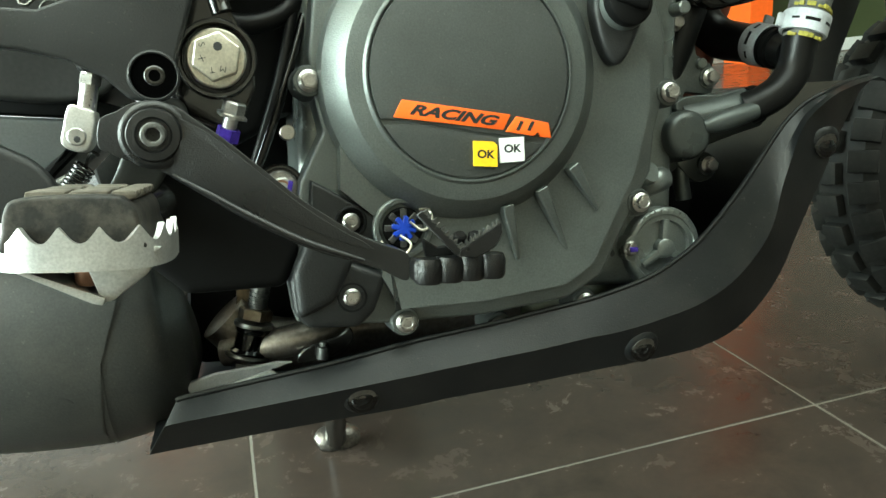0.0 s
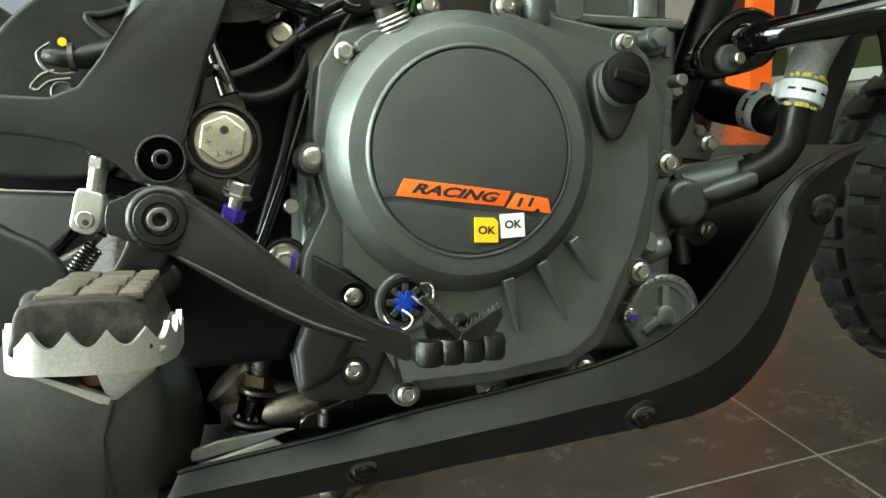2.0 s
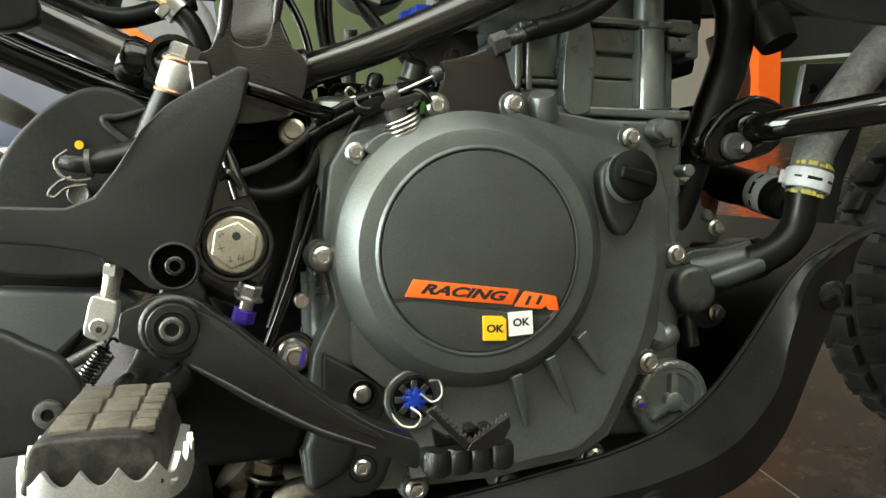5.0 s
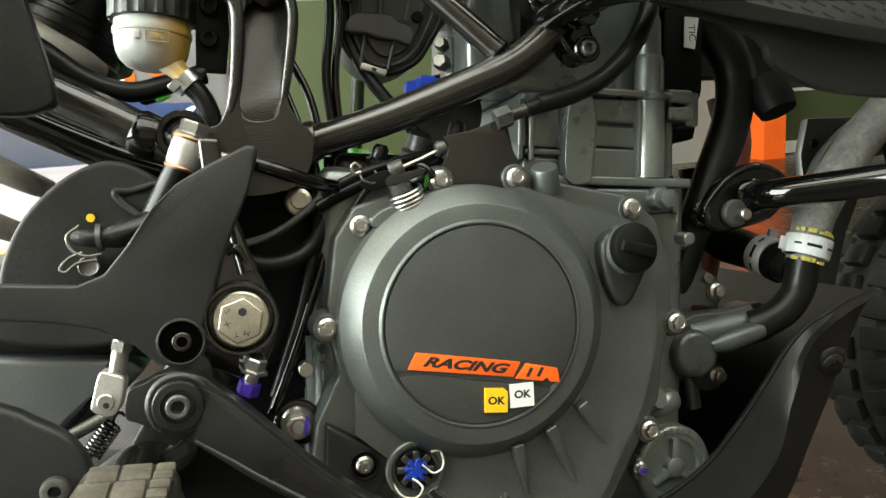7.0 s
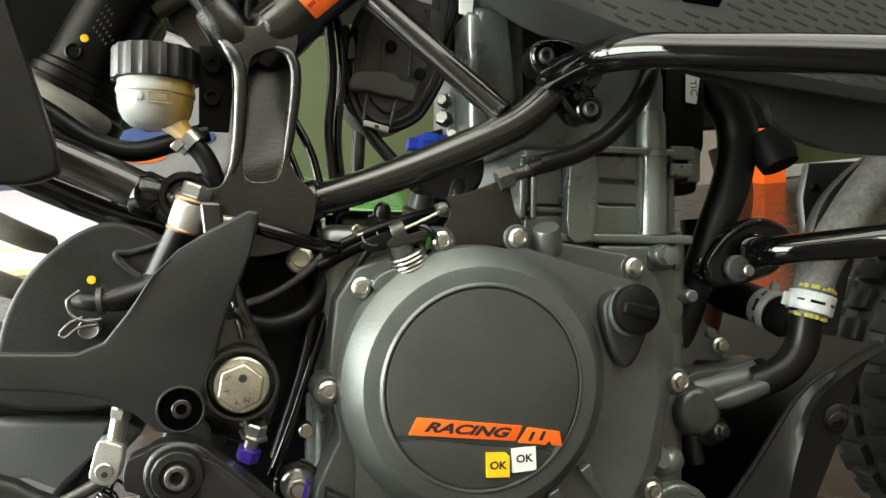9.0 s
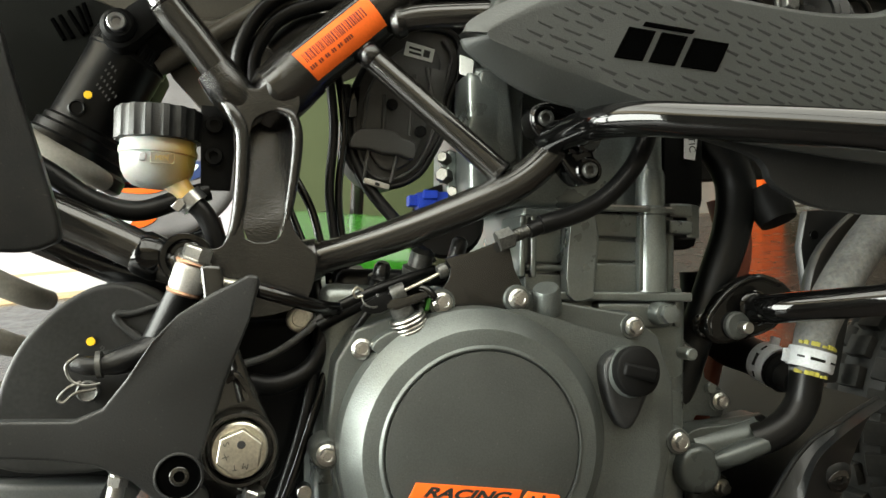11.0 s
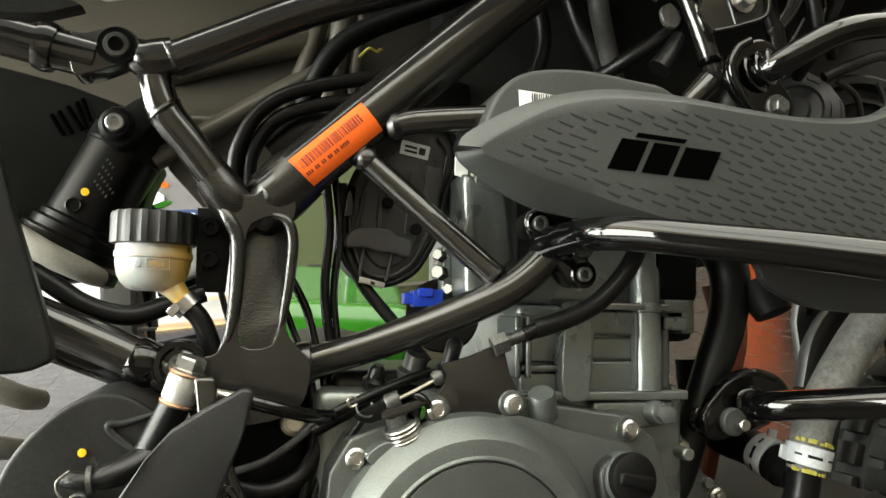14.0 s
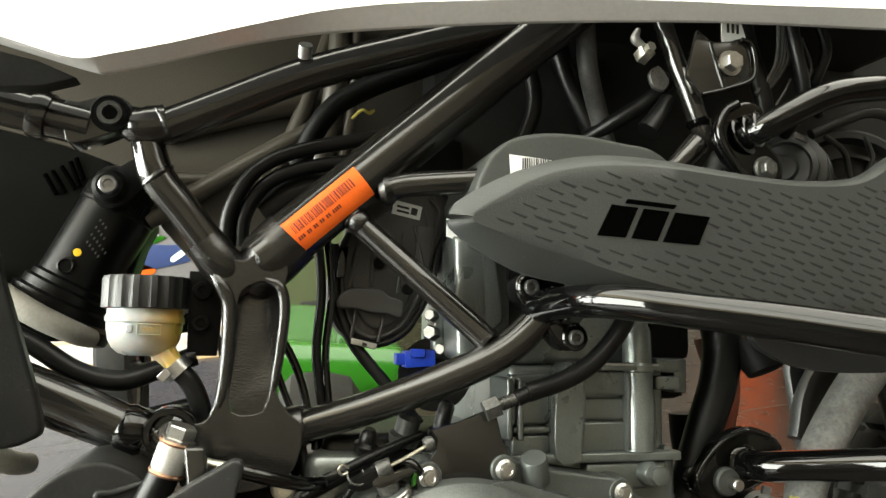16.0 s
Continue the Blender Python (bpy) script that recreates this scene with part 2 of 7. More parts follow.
def tile_material():
    """Dark brown polished stone: cloudy veins, smears, scratches."""
    m = mat("polished_stone_tile", (0.026, 0.022, 0.019), 0.16, 0, 0.3, 60, 0.05, 3.2, dust=0.0)
    nt = m.node_tree
    b = nt.nodes["Principled BSDF"]
    co = nt.nodes.new("ShaderNodeTexCoord")
    info = nt.nodes.new("ShaderNodeObjectInfo")
    off = nt.nodes.new("ShaderNodeVectorMath")
    off.operation = "SCALE"
    off.inputs[0].default_value = (17, 9, 5)
    add = nt.nodes.new("ShaderNodeVectorMath")
    nt.links.new(info.outputs["Random"], off.inputs["Scale"])
    nt.links.new(co.outputs["Object"], add.inputs[0])
    nt.links.new(off.outputs[0], add.inputs[1])
    n = nt.nodes.new("ShaderNodeTexNoise")
    n.inputs["Scale"].default_value, n.inputs["Detail"].default_value, n.inputs["Roughness"].default_value, n.inputs["Distortion"].default_value = 13, 11, 0.72, 0.3
    nt.links.new(add.outputs[0], n.inputs["Vector"])
    ramp = nt.nodes.new("ShaderNodeValToRGB")
    e = ramp.color_ramp.elements
    e[0].position, e[0].color = 0.3, (0.02, 0.016, 0.0135, 1)
    e[1].position, e[1].color = 0.75, (0.05, 0.036, 0.029, 1)
    mid = e.new(0.55)
    mid.color = (0.032, 0.0245, 0.02, 1)
    nt.links.new(n.outputs["Fac"], ramp.inputs[0])
    nt.links.new(ramp.outputs[0], b.inputs["Base Color"])
    rr = nt.nodes.new("ShaderNodeMapRange")
    rr.inputs[1].default_value, rr.inputs[2].default_value, rr.inputs[3].default_value, rr.inputs[4].default_value = 0.35, 0.7, 0.14, 0.34
    nt.links.new(n.outputs["Fac"], rr.inputs[0])
    nt.links.new(rr.outputs[0], b.inputs["Roughness"])
    b.inputs["Specular IOR Level"].default_value, b.inputs["IOR"].default_value = 0.26, 1.42
    return m


TILE = tile_material()


# ---- shaping helpers: millimetres in, x forward along the machine, y away from the viewer, z up ----
def finish(bm, name, material, sharp=38):
    bmesh.ops.recalc_face_normals(bm, faces=bm.faces)
    for f in bm.faces:
        f.smooth = True
    for e in bm.edges:
        e.smooth = not (len(e.link_faces) == 2 and e.calc_face_angle(0) > radians(sharp))
    me = bpy.data.meshes.new(name)
    bm.to_mesh(me)
    bm.free()
    me.materials.append(material)
    return me


def part(name, bm, material, parent, label="", sharp=38):
    ob = new(name, finish(bm, name, material, sharp))
    ob.parent = parent
    return tagged(ob, label)


def spline(pts, steps=6, closed=False):
    """Points on a smooth curve through pts."""
    pts = [Vector(p) for p in pts]
    n, out = len(pts), []
    for i in range(n if closed else n - 1):
        p1, p2 = pts[i], pts[(i + 1) % n]
        p0 = pts[i - 1] if closed or i else p1 - (p2 - p1)
        p3 = pts[(i + 2) % n] if closed or i + 2 < n else p2 + (p2 - p1)
        for k in range(steps):
            t = k / steps
            out.append(0.5 * (2 * p1 + (p2 - p0) * t + (2 * p0 - 5 * p1 + 4 * p2 - p3) * t * t + (3 * p1 - p0 - 3 * p2 + p3) * t ** 3))
    if not closed:
        out.append(pts[-1])
    return out


def sweep(pts, radius, seg=16, steps=6, smooth=True, bm=None, flat=1.0):
    """A round bar along pts; radius: one number or one for each point; flat squeezes it across."""
    bm = bm or bmesh.new()
    rad = list(radius) if isinstance(radius, (list, tuple)) else [radius] * len(pts)
    if smooth and len(pts) > 2:
        rad = [v.x for v in spline([(r, 0, 0) for r in rad], steps)]
        pts = spline(pts, steps)
    pts = [Vector(p) for p in pts]
    side, rings = None, []
    for i, p in enumerate(pts):
        d = (pts[min(i + 1, len(pts) - 1)] - pts[max(i - 1, 0)]).normalized()
        side = (side - d * side.dot(d)).normalized() if side else d.orthogonal().normalized()
        up = d.cross(side)
        rings.append([bm.verts.new((p + (side * math.cos(a) + up * math.sin(a) * flat) * rad[i]) * 0.001)
                      for a in (2 * math.pi * k / seg for k in range(seg))])
    for a, b in zip(rings, rings[1:]):
        for k in range(seg):
            bm.faces.new((a[k], a[(k + 1) % seg], b[(k + 1) % seg], b[k]))
    bm.faces.new(rings[0])
    bm.faces.new(rings[-1][::-1])
    return bm


def lathe(profile, centre=(0, 0, 0), axis=(0, -1, 0), seg=40, bm=None):
    """A turned body: profile of (radius, distance along the axis)."""
    bm = bm or bmesh.new()
    ax = Vector(axis).normalized()
    s = ax.orthogonal().normalized()
    u, c, rings = ax.cross(s), Vector(centre), []
    for r, d in profile:
        if r < 1e-6:
            rings.append([bm.verts.new((c + ax * d) * 0.001)])
        else:
            rings.append([bm.verts.new((c + ax * d + (s * math.cos(a) + u * math.sin(a)) * r) * 0.001) for a in (2 * math.pi * k / seg for k in range(seg))])
    for a, b in zip(rings, rings[1:]):
        for k in range(seg):
            j = (k + 1) % seg
            if len(a) == 1 and len(b) > 1:
                bm.faces.new((a[0], b[j], b[k]))
            elif len(b) == 1 and len(a) > 1:
                bm.faces.new((a[k], a[j], b[0]))
            elif len(a) > 1:
                bm.faces.new((a[k], a[j], b[j], b[k]))
    for ring, flip in ((rings[0], True), (rings[-1], False)):
        if len(ring) > 1:
            bm.faces.new(ring[::-1] if flip else ring)
    return bm


def slab(outline, front, back, bevel=1.5, steps=2, bm=None, lean=None, rear=True):
    """A plate of that outline (x, z), from depth front to depth back; lean(x, z) adds depth."""
    own = bmesh.new()
    lean = lean or (lambda x, z: 0.0)
    f = own.faces.new([own.verts.new((x * 0.001, (front + lean(x, z)) * 0.001, z * 0.001)) for x, z in outline])
    r = bmesh.ops.extrude_face_region(own, geom=[f])
    for v in r["geom"]:
        if isinstance(v, bmesh.types.BMVert):
            v.co.y += (back - front) * 0.001
    bmesh.ops.recalc_face_normals(own, faces=own.faces)
    if bevel:
        edges = [e for e in own.edges if e.calc_face_angle(0) > radians(25)]
        bmesh.ops.bevel(own, geom=edges, offset=bevel * 0.001, segments=steps, profile=0.6, affect="EDGES", clamp_overlap=True)
    return merge(bm, own)


def merge(bm, own):
    if bm is None:
        return own
    me = bpy.data.meshes.new("joined")
    own.to_mesh(me)
    own.free()
    bm.from_mesh(me)
    bpy.data.meshes.remove(me)
    return bm


def block(x0, x1, y0, y1, z0, z1, bevel=2.0, steps=2, bm=None, turn=None):
    own = bmesh.new()
    bmesh.ops.create_cube(own, size=1)
    for v in own.verts:
        v.co = Vector(((x0 + x1) / 2 + v.co.x * (x1 - x0), (y0 + y1) / 2 + v.co.y * (y1 - y0), (z0 + z1) / 2 + v.co.z * (z1 - z0))) * 0.001
    if bevel:
        bmesh.ops.bevel(own, geom=own.edges[:], offset=bevel * 0.001, segments=steps, profile=0.6, affect="EDGES", clamp_overlap=True)
    if turn:
        c = Vector(((x0 + x1) / 2, (y0 + y1) / 2, (z0 + z1) / 2)) * 0.001
        bmesh.ops.rotate(own, verts=own.verts, cent=c, matrix=Euler([radians(a) for a in turn]).to_matrix())
    return merge(bm, own)


def rounded(pts, steps=4):
    return [(p.x, p.y) for p in spline([(x, z, 0) for x, z in pts], steps, True)]


def circle(cx, cz, r, n=32, a0=0, a1=360):
    m = n if a1 - a0 >= 360 else n + 1
    return [(cx + r * math.cos(radians(a0 + (a1 - a0) * k / n)), cz + r * math.sin(radians(a0 + (a1 - a0) * k / n))) for k in range(m)]


def hexagon(cx, cz, r, turn=0):
    return circle(cx, cz, r, 6, turn, turn + 360)


def text_mesh(words, size, thick=0.15, shear=0.0, heavy=0.0, wide=1.0):
    """A mesh of raised letters, its middle at the origin, facing the viewer."""
    cu = bpy.data.curves.new("letters", "FONT")
    cu.offset, cu.body, cu.size, cu.extrude, cu.shear, cu.align_x, cu.align_y = heavy * 0.001, words, size * 0.001, thick * 0.001, shear, "CENTER", "CENTER"
    ob = bpy.data.objects.new("letters", cu)
    scene.collection.objects.link(ob)
    bpy.context.view_layer.update()
    me = bpy.data.meshes.new_from_object(ob.evaluated_get(bpy.context.evaluated_depsgraph_get()))
    bpy.data.objects.remove(ob)
    me.transform(Matrix.Rotation(radians(90), 4, "X") @ Matrix.Diagonal((wide, 1, 1, 1)))
    return me


def letters(words, size, at, parent, material, turn=0.0, thick=0.15, shear=0.0, name="lettering", yaw=0.0, tip=0.0, heavy=0.0, wide=1.0):
    me = text_mesh(words, size, thick, shear, heavy, wide)
    me.materials.clear()
    me.materials.append(material)
    ob = new(name, me)
    ob.parent = parent
    ob.matrix_basis = pose(at[0] * 0.001, at[1] * 0.001, at[2] * 0.001, tip, turn, yaw)
    return ob


def put(name, mesh, parent, at, rot=(0, 0, 0), label=""):
    """Another object on a shared mesh."""
    ob = new(name, mesh)
    ob.parent = parent
    ob.matrix_basis = pose(at[0] * 0.001, at[1] * 0.001, at[2] * 0.001, *rot)
    return tagged(ob, label)


def bolt_mesh(flange, hexr, tall, material, dish=True, seg=28):
    """A flanged hexagon bolt head that faces the viewer, its seat at the origin."""
    bm = lathe([(flange * 0.9, 0), (flange, 0.6), (flange, 1.4), (hexr * 0.98, 2.6)], seg=seg)
    slab(hexagon(0, 0, hexr, 12), -tall, 0, 0.7, 2, bm)
    if dish:
        lathe([(hexr * 0.62, tall - 0.2), (hexr * 0.62, tall + 0.25), (hexr * 0.5, tall + 0.25), (hexr * 0.42, tall - 0.2)], seg=20, bm=bm)
    return finish(bm, "bolt", material, 30)


FLANGE_BOLT = bolt_mesh(6.6, 5.0, 6.5, ZINC)
SMALL_BOLT = bolt_mesh(5.4, 4.2, 5.0, ZINC)
SOCKET_BLACK = finish(lathe([(7.6, -4), (7.6, 0), (7.0, 1.6), (5.2, 2.4), (3.2, 2.4), (3.0, -1.5), (0, -1.5)], seg=30), "bolt", DARK_STEEL)
SOCKET_SMALL = finish(lathe([(5.2, 0), (5.2, 0.8), (4.6, 1.2), (3.0, 1.2), (2.8, 0.4), (0, 0.4)], seg=26), "bolt", FRAME)
DOME_BOLT = finish(lathe([(9.5, -1), (9.5, 0.2), (8.2, 0.8), (7.0, 0.9), (6.6, 1.5), (5.0, 2.2), (2.8, 2.4), (2.4, 1.2), (0, 1.2)], seg=30), "bolt", TUBE)


# ---- room ----
def room_panel(name, x0, x1, y0, y1, z0, z1, material, kind="structure", label="", category=""):
    ob = new(name, finish(block(x0 * 1000, x1 * 1000, y0 * 1000, y1 * 1000, z0 * 1000, z1 * 1000, 0), name, material))
    return tagged(ob, label, category, kind=kind)


floor = room_panel("floor", -4.2, 7.2, -5.2, 5.2, -0.12, -0.0006, GROUT, label="pale grout bed under dark polished stone floor tiles", category="floor")
PITCH = 0.69
tile_mesh = finish(block(1.8, 688.2, 1.8, 688.2, -10, 0, 0.6, 2), "tile", TILE, 4)
for i in range(-5, 10):
    for j in range(-7, 6):
        t = new("tile", tile_mesh)
        t.parent = floor
        t.location = (-0.03 + i * PITCH + random.uniform(-0.0005, 0.0005), 0.70 + j * PITCH, 0)
room_panel("ground", -400, 400, -400, 400, -0.4, -0.125, WALL, label="pale paved ground outside the showroom", category="ground")
room_panel("ceiling", -4.2, 7.2, -5.2, 5.2, 3.5, 3.65, CEILING, label="beige painted showroom ceiling", category="ceiling")
# back wall: bright glazed opening behind the rear of the machine, green panelling behind its front
for n, x0, x1, z0, z1, m in (("wall_back_pier", -0.3, 7.2, 1.25, 3.5, WALL), ("wall_back_low", 0.0, 2.2, 0.0, 1.25, WALL_GREEN), ("wall_back_grey", 2.2, 3.7, 0.0, 1.25, WALL), ("wall_back_green", 3.7, 7.2, 0.0, 0.46, WALL_GREEN), ("wall_back_dark", 3.7, 7.2, 0.485, 1.25, FAN_PLASTIC), ("wall_back_head", -4.2, -0.3, 2.0, 3.5, WALL), ("wall_back_sill", -4.2, 0.0, -0.12, 0.004, TAN_STONE)):
    room_panel(n, x0, x1, 5.0, 5.2, z0, z1, m, label="plastered showroom wall with a green painted lower band", category="wall")
room_panel("trim", 3.7, 7.2, 4.99, 5.2, 0.46, 0.485, WHITE_PAPER, label="thin white strip above the green wall band", category="trim")
room_panel("baseboard", 3.7, 7.0, 4.985, 5.0, 0, 0.09, WHITE_PAPER, label="white skirting board along the green wall", category="baseboard")
room_panel("threshold", -4.0, 0.05, 4.1, 4.22, -0.004, 0.012, TAN_STONE, label="tan stone threshold strip before the entrance", category="threshold")
room_panel("entrance_floor", -4.0, 0.05, 4.22, 5.0, -0.004, 0.008, PALE_PAVING, label="pale floor of the bright entrance", category="floor")
room_panel("pavement", -14, 8, 5.2, 13.0, -0.12, -0.01, PALE_PAVING, label="pale sunlit paving outside the entrance", category="pavement")
room_panel("wall_far", -14, 8, 13.0, 13.3, -0.12, 3.2, WHITE_WALL, label="white plastered yard wall across the paving", category="wall")
# unseen wall behind the viewer, added to close the room and bounce light
room_panel("wall_front", -4.2, 7.2, -5.2, -5.0, 0, 3.5, FRONT_WALL, label="unseen beige front wall, toned to bounce light onto the machine", category="wall")
room_panel("wall_right", 7.0, 7.2, -5.0, 5.0, 0, 3.5, WALL, label="plain plastered showroom side wall", category="wall")
room_panel("wall_left_head", -4.2, -4.0, -5.0, 5.0, 3.1, 3.5, WALL, label="plastered wall head above the shop window", category="wall")
room_panel("wall_left_sill", -4.2, -4.0, -5.0, 5.0, 0.0, 0.34, WALL, label="low plastered wall under the shop window", category="wall")
room_panel("wall_left_pier", -4.2, -4.0, -5.0, -2.05, 0.34, 3.1, WALL, label="plastered pier beside the shop window", category="wall")
room_panel("pillar", 3.62, 3.80, 4.7, 4.98, 0, 3.5, ORANGE, label="orange painted square showroom pillar", category="pillar")

# added glowing panels under the ceiling, for fill and broad top highlights
FILL_GLOW = bpy.data.materials.new("ceiling_fill_glow")
FILL_GLOW.use_nodes = True
FILL_GLOW.node_tree.nodes["Principled BSDF"].inputs["Emission Color"].default_value = (1.0, 0.95, 0.82, 1)
FILL_GLOW.node_tree.nodes["Principled BSDF"].inputs["Emission Strength"].default_value = 0.8
for px, py in ((-1.3, -200), (0.5, -200), (2.3, -200)):
    lamp = tagged(new("ceiling_fill_panel"), "added glowing ceiling panel that stands in for a softly lit ceiling", "ceiling light", "ceiling lights")
    part("frame", block(px * 1000 - 880, px * 1000 + 880, py - 2130, py + 2130, 3462, 3500, 4), TANK_WHITE, lamp)
    part("diffuser", block(px * 1000 - 850, px * 1000 + 850, py - 2100, py + 2100, 3452, 3463, 2), FILL_GLOW, lamp)

# ---- neighbouring machines seen through the gaps ----
def neighbour(name, label, at, yaw, paint, wr=316, half=90, lean=0):
    m = tagged(new(name), label, "motorcycle")
    m.matrix_world = pose(at[0], at[1], 0, lean, 0, yaw)
    body = part("fairing", slab(rounded([(x, z) for x, z in ((-140, 330), (-60, 250), (110, 300), (240, 430), (230, 520), (60, 512), (-80, 500), (-150, 500), (-175, 430))], 6), -half, half, 45, 6), paint, m)
    for wx in (-420, 420):
        w = part("wheel", lathe([(wr - 26, -55), (wr - 6, -40), (wr, 0), (wr - 6, 40), (wr - 26, 55), (wr - 91, 40), (wr - 101, 0), (wr - 91, -40), (wr - 26, -55)], (wx, 0, wr), (0, -1, 0), 56), TYRE, m)
        part("rim", lathe([(wr - 90, -30), (wr - 90, 30), (wr - 111, 22), (wr - 111, -22), (wr - 90, -30)], (wx, 0, wr), (0, -1, 0), 48), STEEL, w)
        for k in range(6):
            a = k * math.pi / 3
            part("spoke", sweep([(wx + 30 * math.cos(a), 0, wr + 30 * math.sin(a)), (wx + (wr - 110) * math.cos(a), 0, wr + (wr - 110) * math.sin(a))], 9, 8, smooth=False), STEEL, w)
        part("fork", sweep([(wx, -70, wr), (wx * 0.66, -60, 700 if wx > 0 else 430)], 16, 12, smooth=False), FRAME, m)
    part("engine", block(-200, 200, -120, 120, 180, 330, 30, 3), ENGINE, m)
    part("stand", sweep([(-150, 120, 200), (-190, 230, 8)], 12, 10, smooth=False), FRAME, m)
    return m


neighbour("green_motorcycle", "parked motorcycle with glossy bright green fairing", (0.1, 1.46), 84, GREEN, 255, 150, 8)


def graphics_motorcycle(at):
    """A machine seen end-on: rounded fairing with bright race graphics over a narrow front wheel."""
    m = tagged(new("orange_motorcycle"), "parked motorcycle with orange, navy and silver race graphics", "motorcycle")
    m.matrix_world = pose(at[0], at[1], 0, 0, 0, 0)
    body = part("fairing", slab(rounded([(-230, 560), (-215, 440), (-120, 410), (60, 420), (190, 520), (215, 700), (160, 860), (0, 960), (-150, 930), (-225, 800)], 6), -90, 330, 40, 6), SILVER_PAINT, m)
    for name, pts, mt in (("orange_panel", [(-205, 700), (-120, 690), (-70, 720), (-96, 790), (-150, 860), (-200, 850)], ORANGE), ("navy_panel", [(-205, 690), (-110, 676), (-40, 690), (-10, 650), (120, 640), (130, 600), (-60, 570), (-190, 590)], NAVY),
                          ("orange_streak", [(-70, 800), (-10, 752), (22, 726), (10, 716), (-50, 752), (-84, 790)], ORANGE), ("red_panel", [(-150, 596), (-40, 590), (-10, 566), (-60, 552), (-150, 566)], ORANGE),
                          ("orange_beak", [(-190, 540), (-60, 520), (-50, 470), (-110, 446), (-160, 450), (-200, 490)], ORANGE), ("lime_flash", [(-64, 660), (14, 676), (20, 664), (-50, 642)], GREEN)):
        part(name, slab(rounded(pts, 3), -94, -88, 2, 2), mt, body)
    for name, pts in (("label", [(-80, 690), (-10, 706), (6, 676), (-66, 662)]), ("label", [(36, 606), (84, 634), (92, 622), (44, 590)]), ("emblem", [(-150, 726), (-116, 738), (-100, 720), (-120, 704), (-148, 706)]), ("emblem", [(-150, 500), (-128, 520), (-108, 490), (-126, 464), (-150, 474)])):
        part(name, slab(rounded(pts, 2), -97, -93, 1, 1), ICE_WHITE, body)
    w = part("wheel", lathe([(236, -50), (252, -38), (258, 0), (252, 38), (236, 50), (190, 36), (184, 0), (190, -36), (236, -50)], (-150, 60, 258), (1, 0, 0), 48), TYRE, m)
    part("rim", lathe([(190, -28), (190, 28), (172, 20), (172, -20), (190, -28)], (-150, 60, 258), (1, 0, 0), 44), STEEL, w)
    for k in range(6):
        a = k * math.pi / 3
        part("spoke", sweep([(-150, 60 + 24 * math.cos(a), 258 + 24 * math.sin(a)), (-150, 60 + 174 * math.cos(a), 258 + 174 * math.sin(a))], 8, 8, smooth=False), STEEL, w)
    for fx in (-220, -80):
        part("fork_leg", sweep([(fx, 60, 258), (fx, 110, 470)], 17, 14, smooth=False), FRAME, m)
    part("handlebar", sweep([(-380, 150, 900), (-300, 130, 930), (-120, 170, 960), (120, 170, 960), (260, 130, 930), (340, 150, 900)], 12, 12), FRAME, m)
    part("windscreen", slab(rounded([(-110, 930), (-90, 1060), (-10, 1090), (70, 1060), (90, 920), (0, 900)], 4), 40, 48, 3, 2), BLACK_GLASS, m)
    part("seat", block(-120, 100, 300, 900, 780, 860, 35, 4), RUBBER, m)
    part("tail", block(-90, 70, 320, 760, 300, 780, 50, 4), DARK_PLASTIC, m)
    part("axle", sweep([(-232, 60, 258), (-68, 60, 258)], 10, 12, smooth=False), STEEL, m)
    part("stand", sweep([(120, 300, 430), (190, 330, 8)], 12, 10, smooth=False), FRAME, m)
    return m


graphics_motorcycle((-0.2, 2.62))

# ---- the motorcycle: one thing, leaning away on its side stand ----
bike = tagged(new("motorcycle"), "matte black adventure motorcycle with grey engine on its side stand", "motorcycle")
bike.matrix_world = Matrix(((0.99255, 0.0, 0.12187, 0.1676), (-0.01841, 0.98853, 0.14990, 0.4576), (-0.12047, -0.15102, 0.98116, 0.4731), (0, 0, 0, 1)))

# engine cover
OUT = [(-100, 62), (-78, 70), (-47, 86), (5, 89), (38, 80), (85, 73), (107, 57), (118, 25), (120, -10), (113, -40), (111, -66), (94, -100), (76, -136), (52, -150), (-6, -158), (-66, -160),
       (-100, -159), (-126, -156), (-130, -131), (-122, -72), (-108, -42), (-113, -22), (-116, 2), (-112, 42)]
cover = part("clutch_cover", slab(OUT, 0, 34, 2.5, 3), ENGINE, bike, "dark grey painted clutch cover")
INNER = [(-88, 50), (-47, 72), (5, 76), (40, 66), (80, 56), (92, 40), (100, 5), (101, -25), (92, -66), (64, -125), (46, -138), (-6, -146), (-66, -149), (-64, -149), (-76, -128), (-72, -113), (-80, -92), (-100, -76), (-100, -50), (-96, -10), (-98, 30)]
part("raised_panel", slab(INNER, -13, 4, 7, 4), ENGINE, cover)
CX, CZ = -25, -9
part("clutch_dome", lathe([(87, -4), (86.4, 6), (85.8, 9), (85.2, 14), (84.4, 15.2), (74.2, 26.4), (73.4, 27), (72.2, 27.3), (63.8, 28), (63.0, 28.7), (62.3, 29.6), (61.5, 29.6), (60.8, 28.2), (60.2, 27.6), (0, 27.6)], (CX, 0, CZ), seg=96), ENGINE, cover, "broad bevelled ring round the clutch dome", sharp=14)
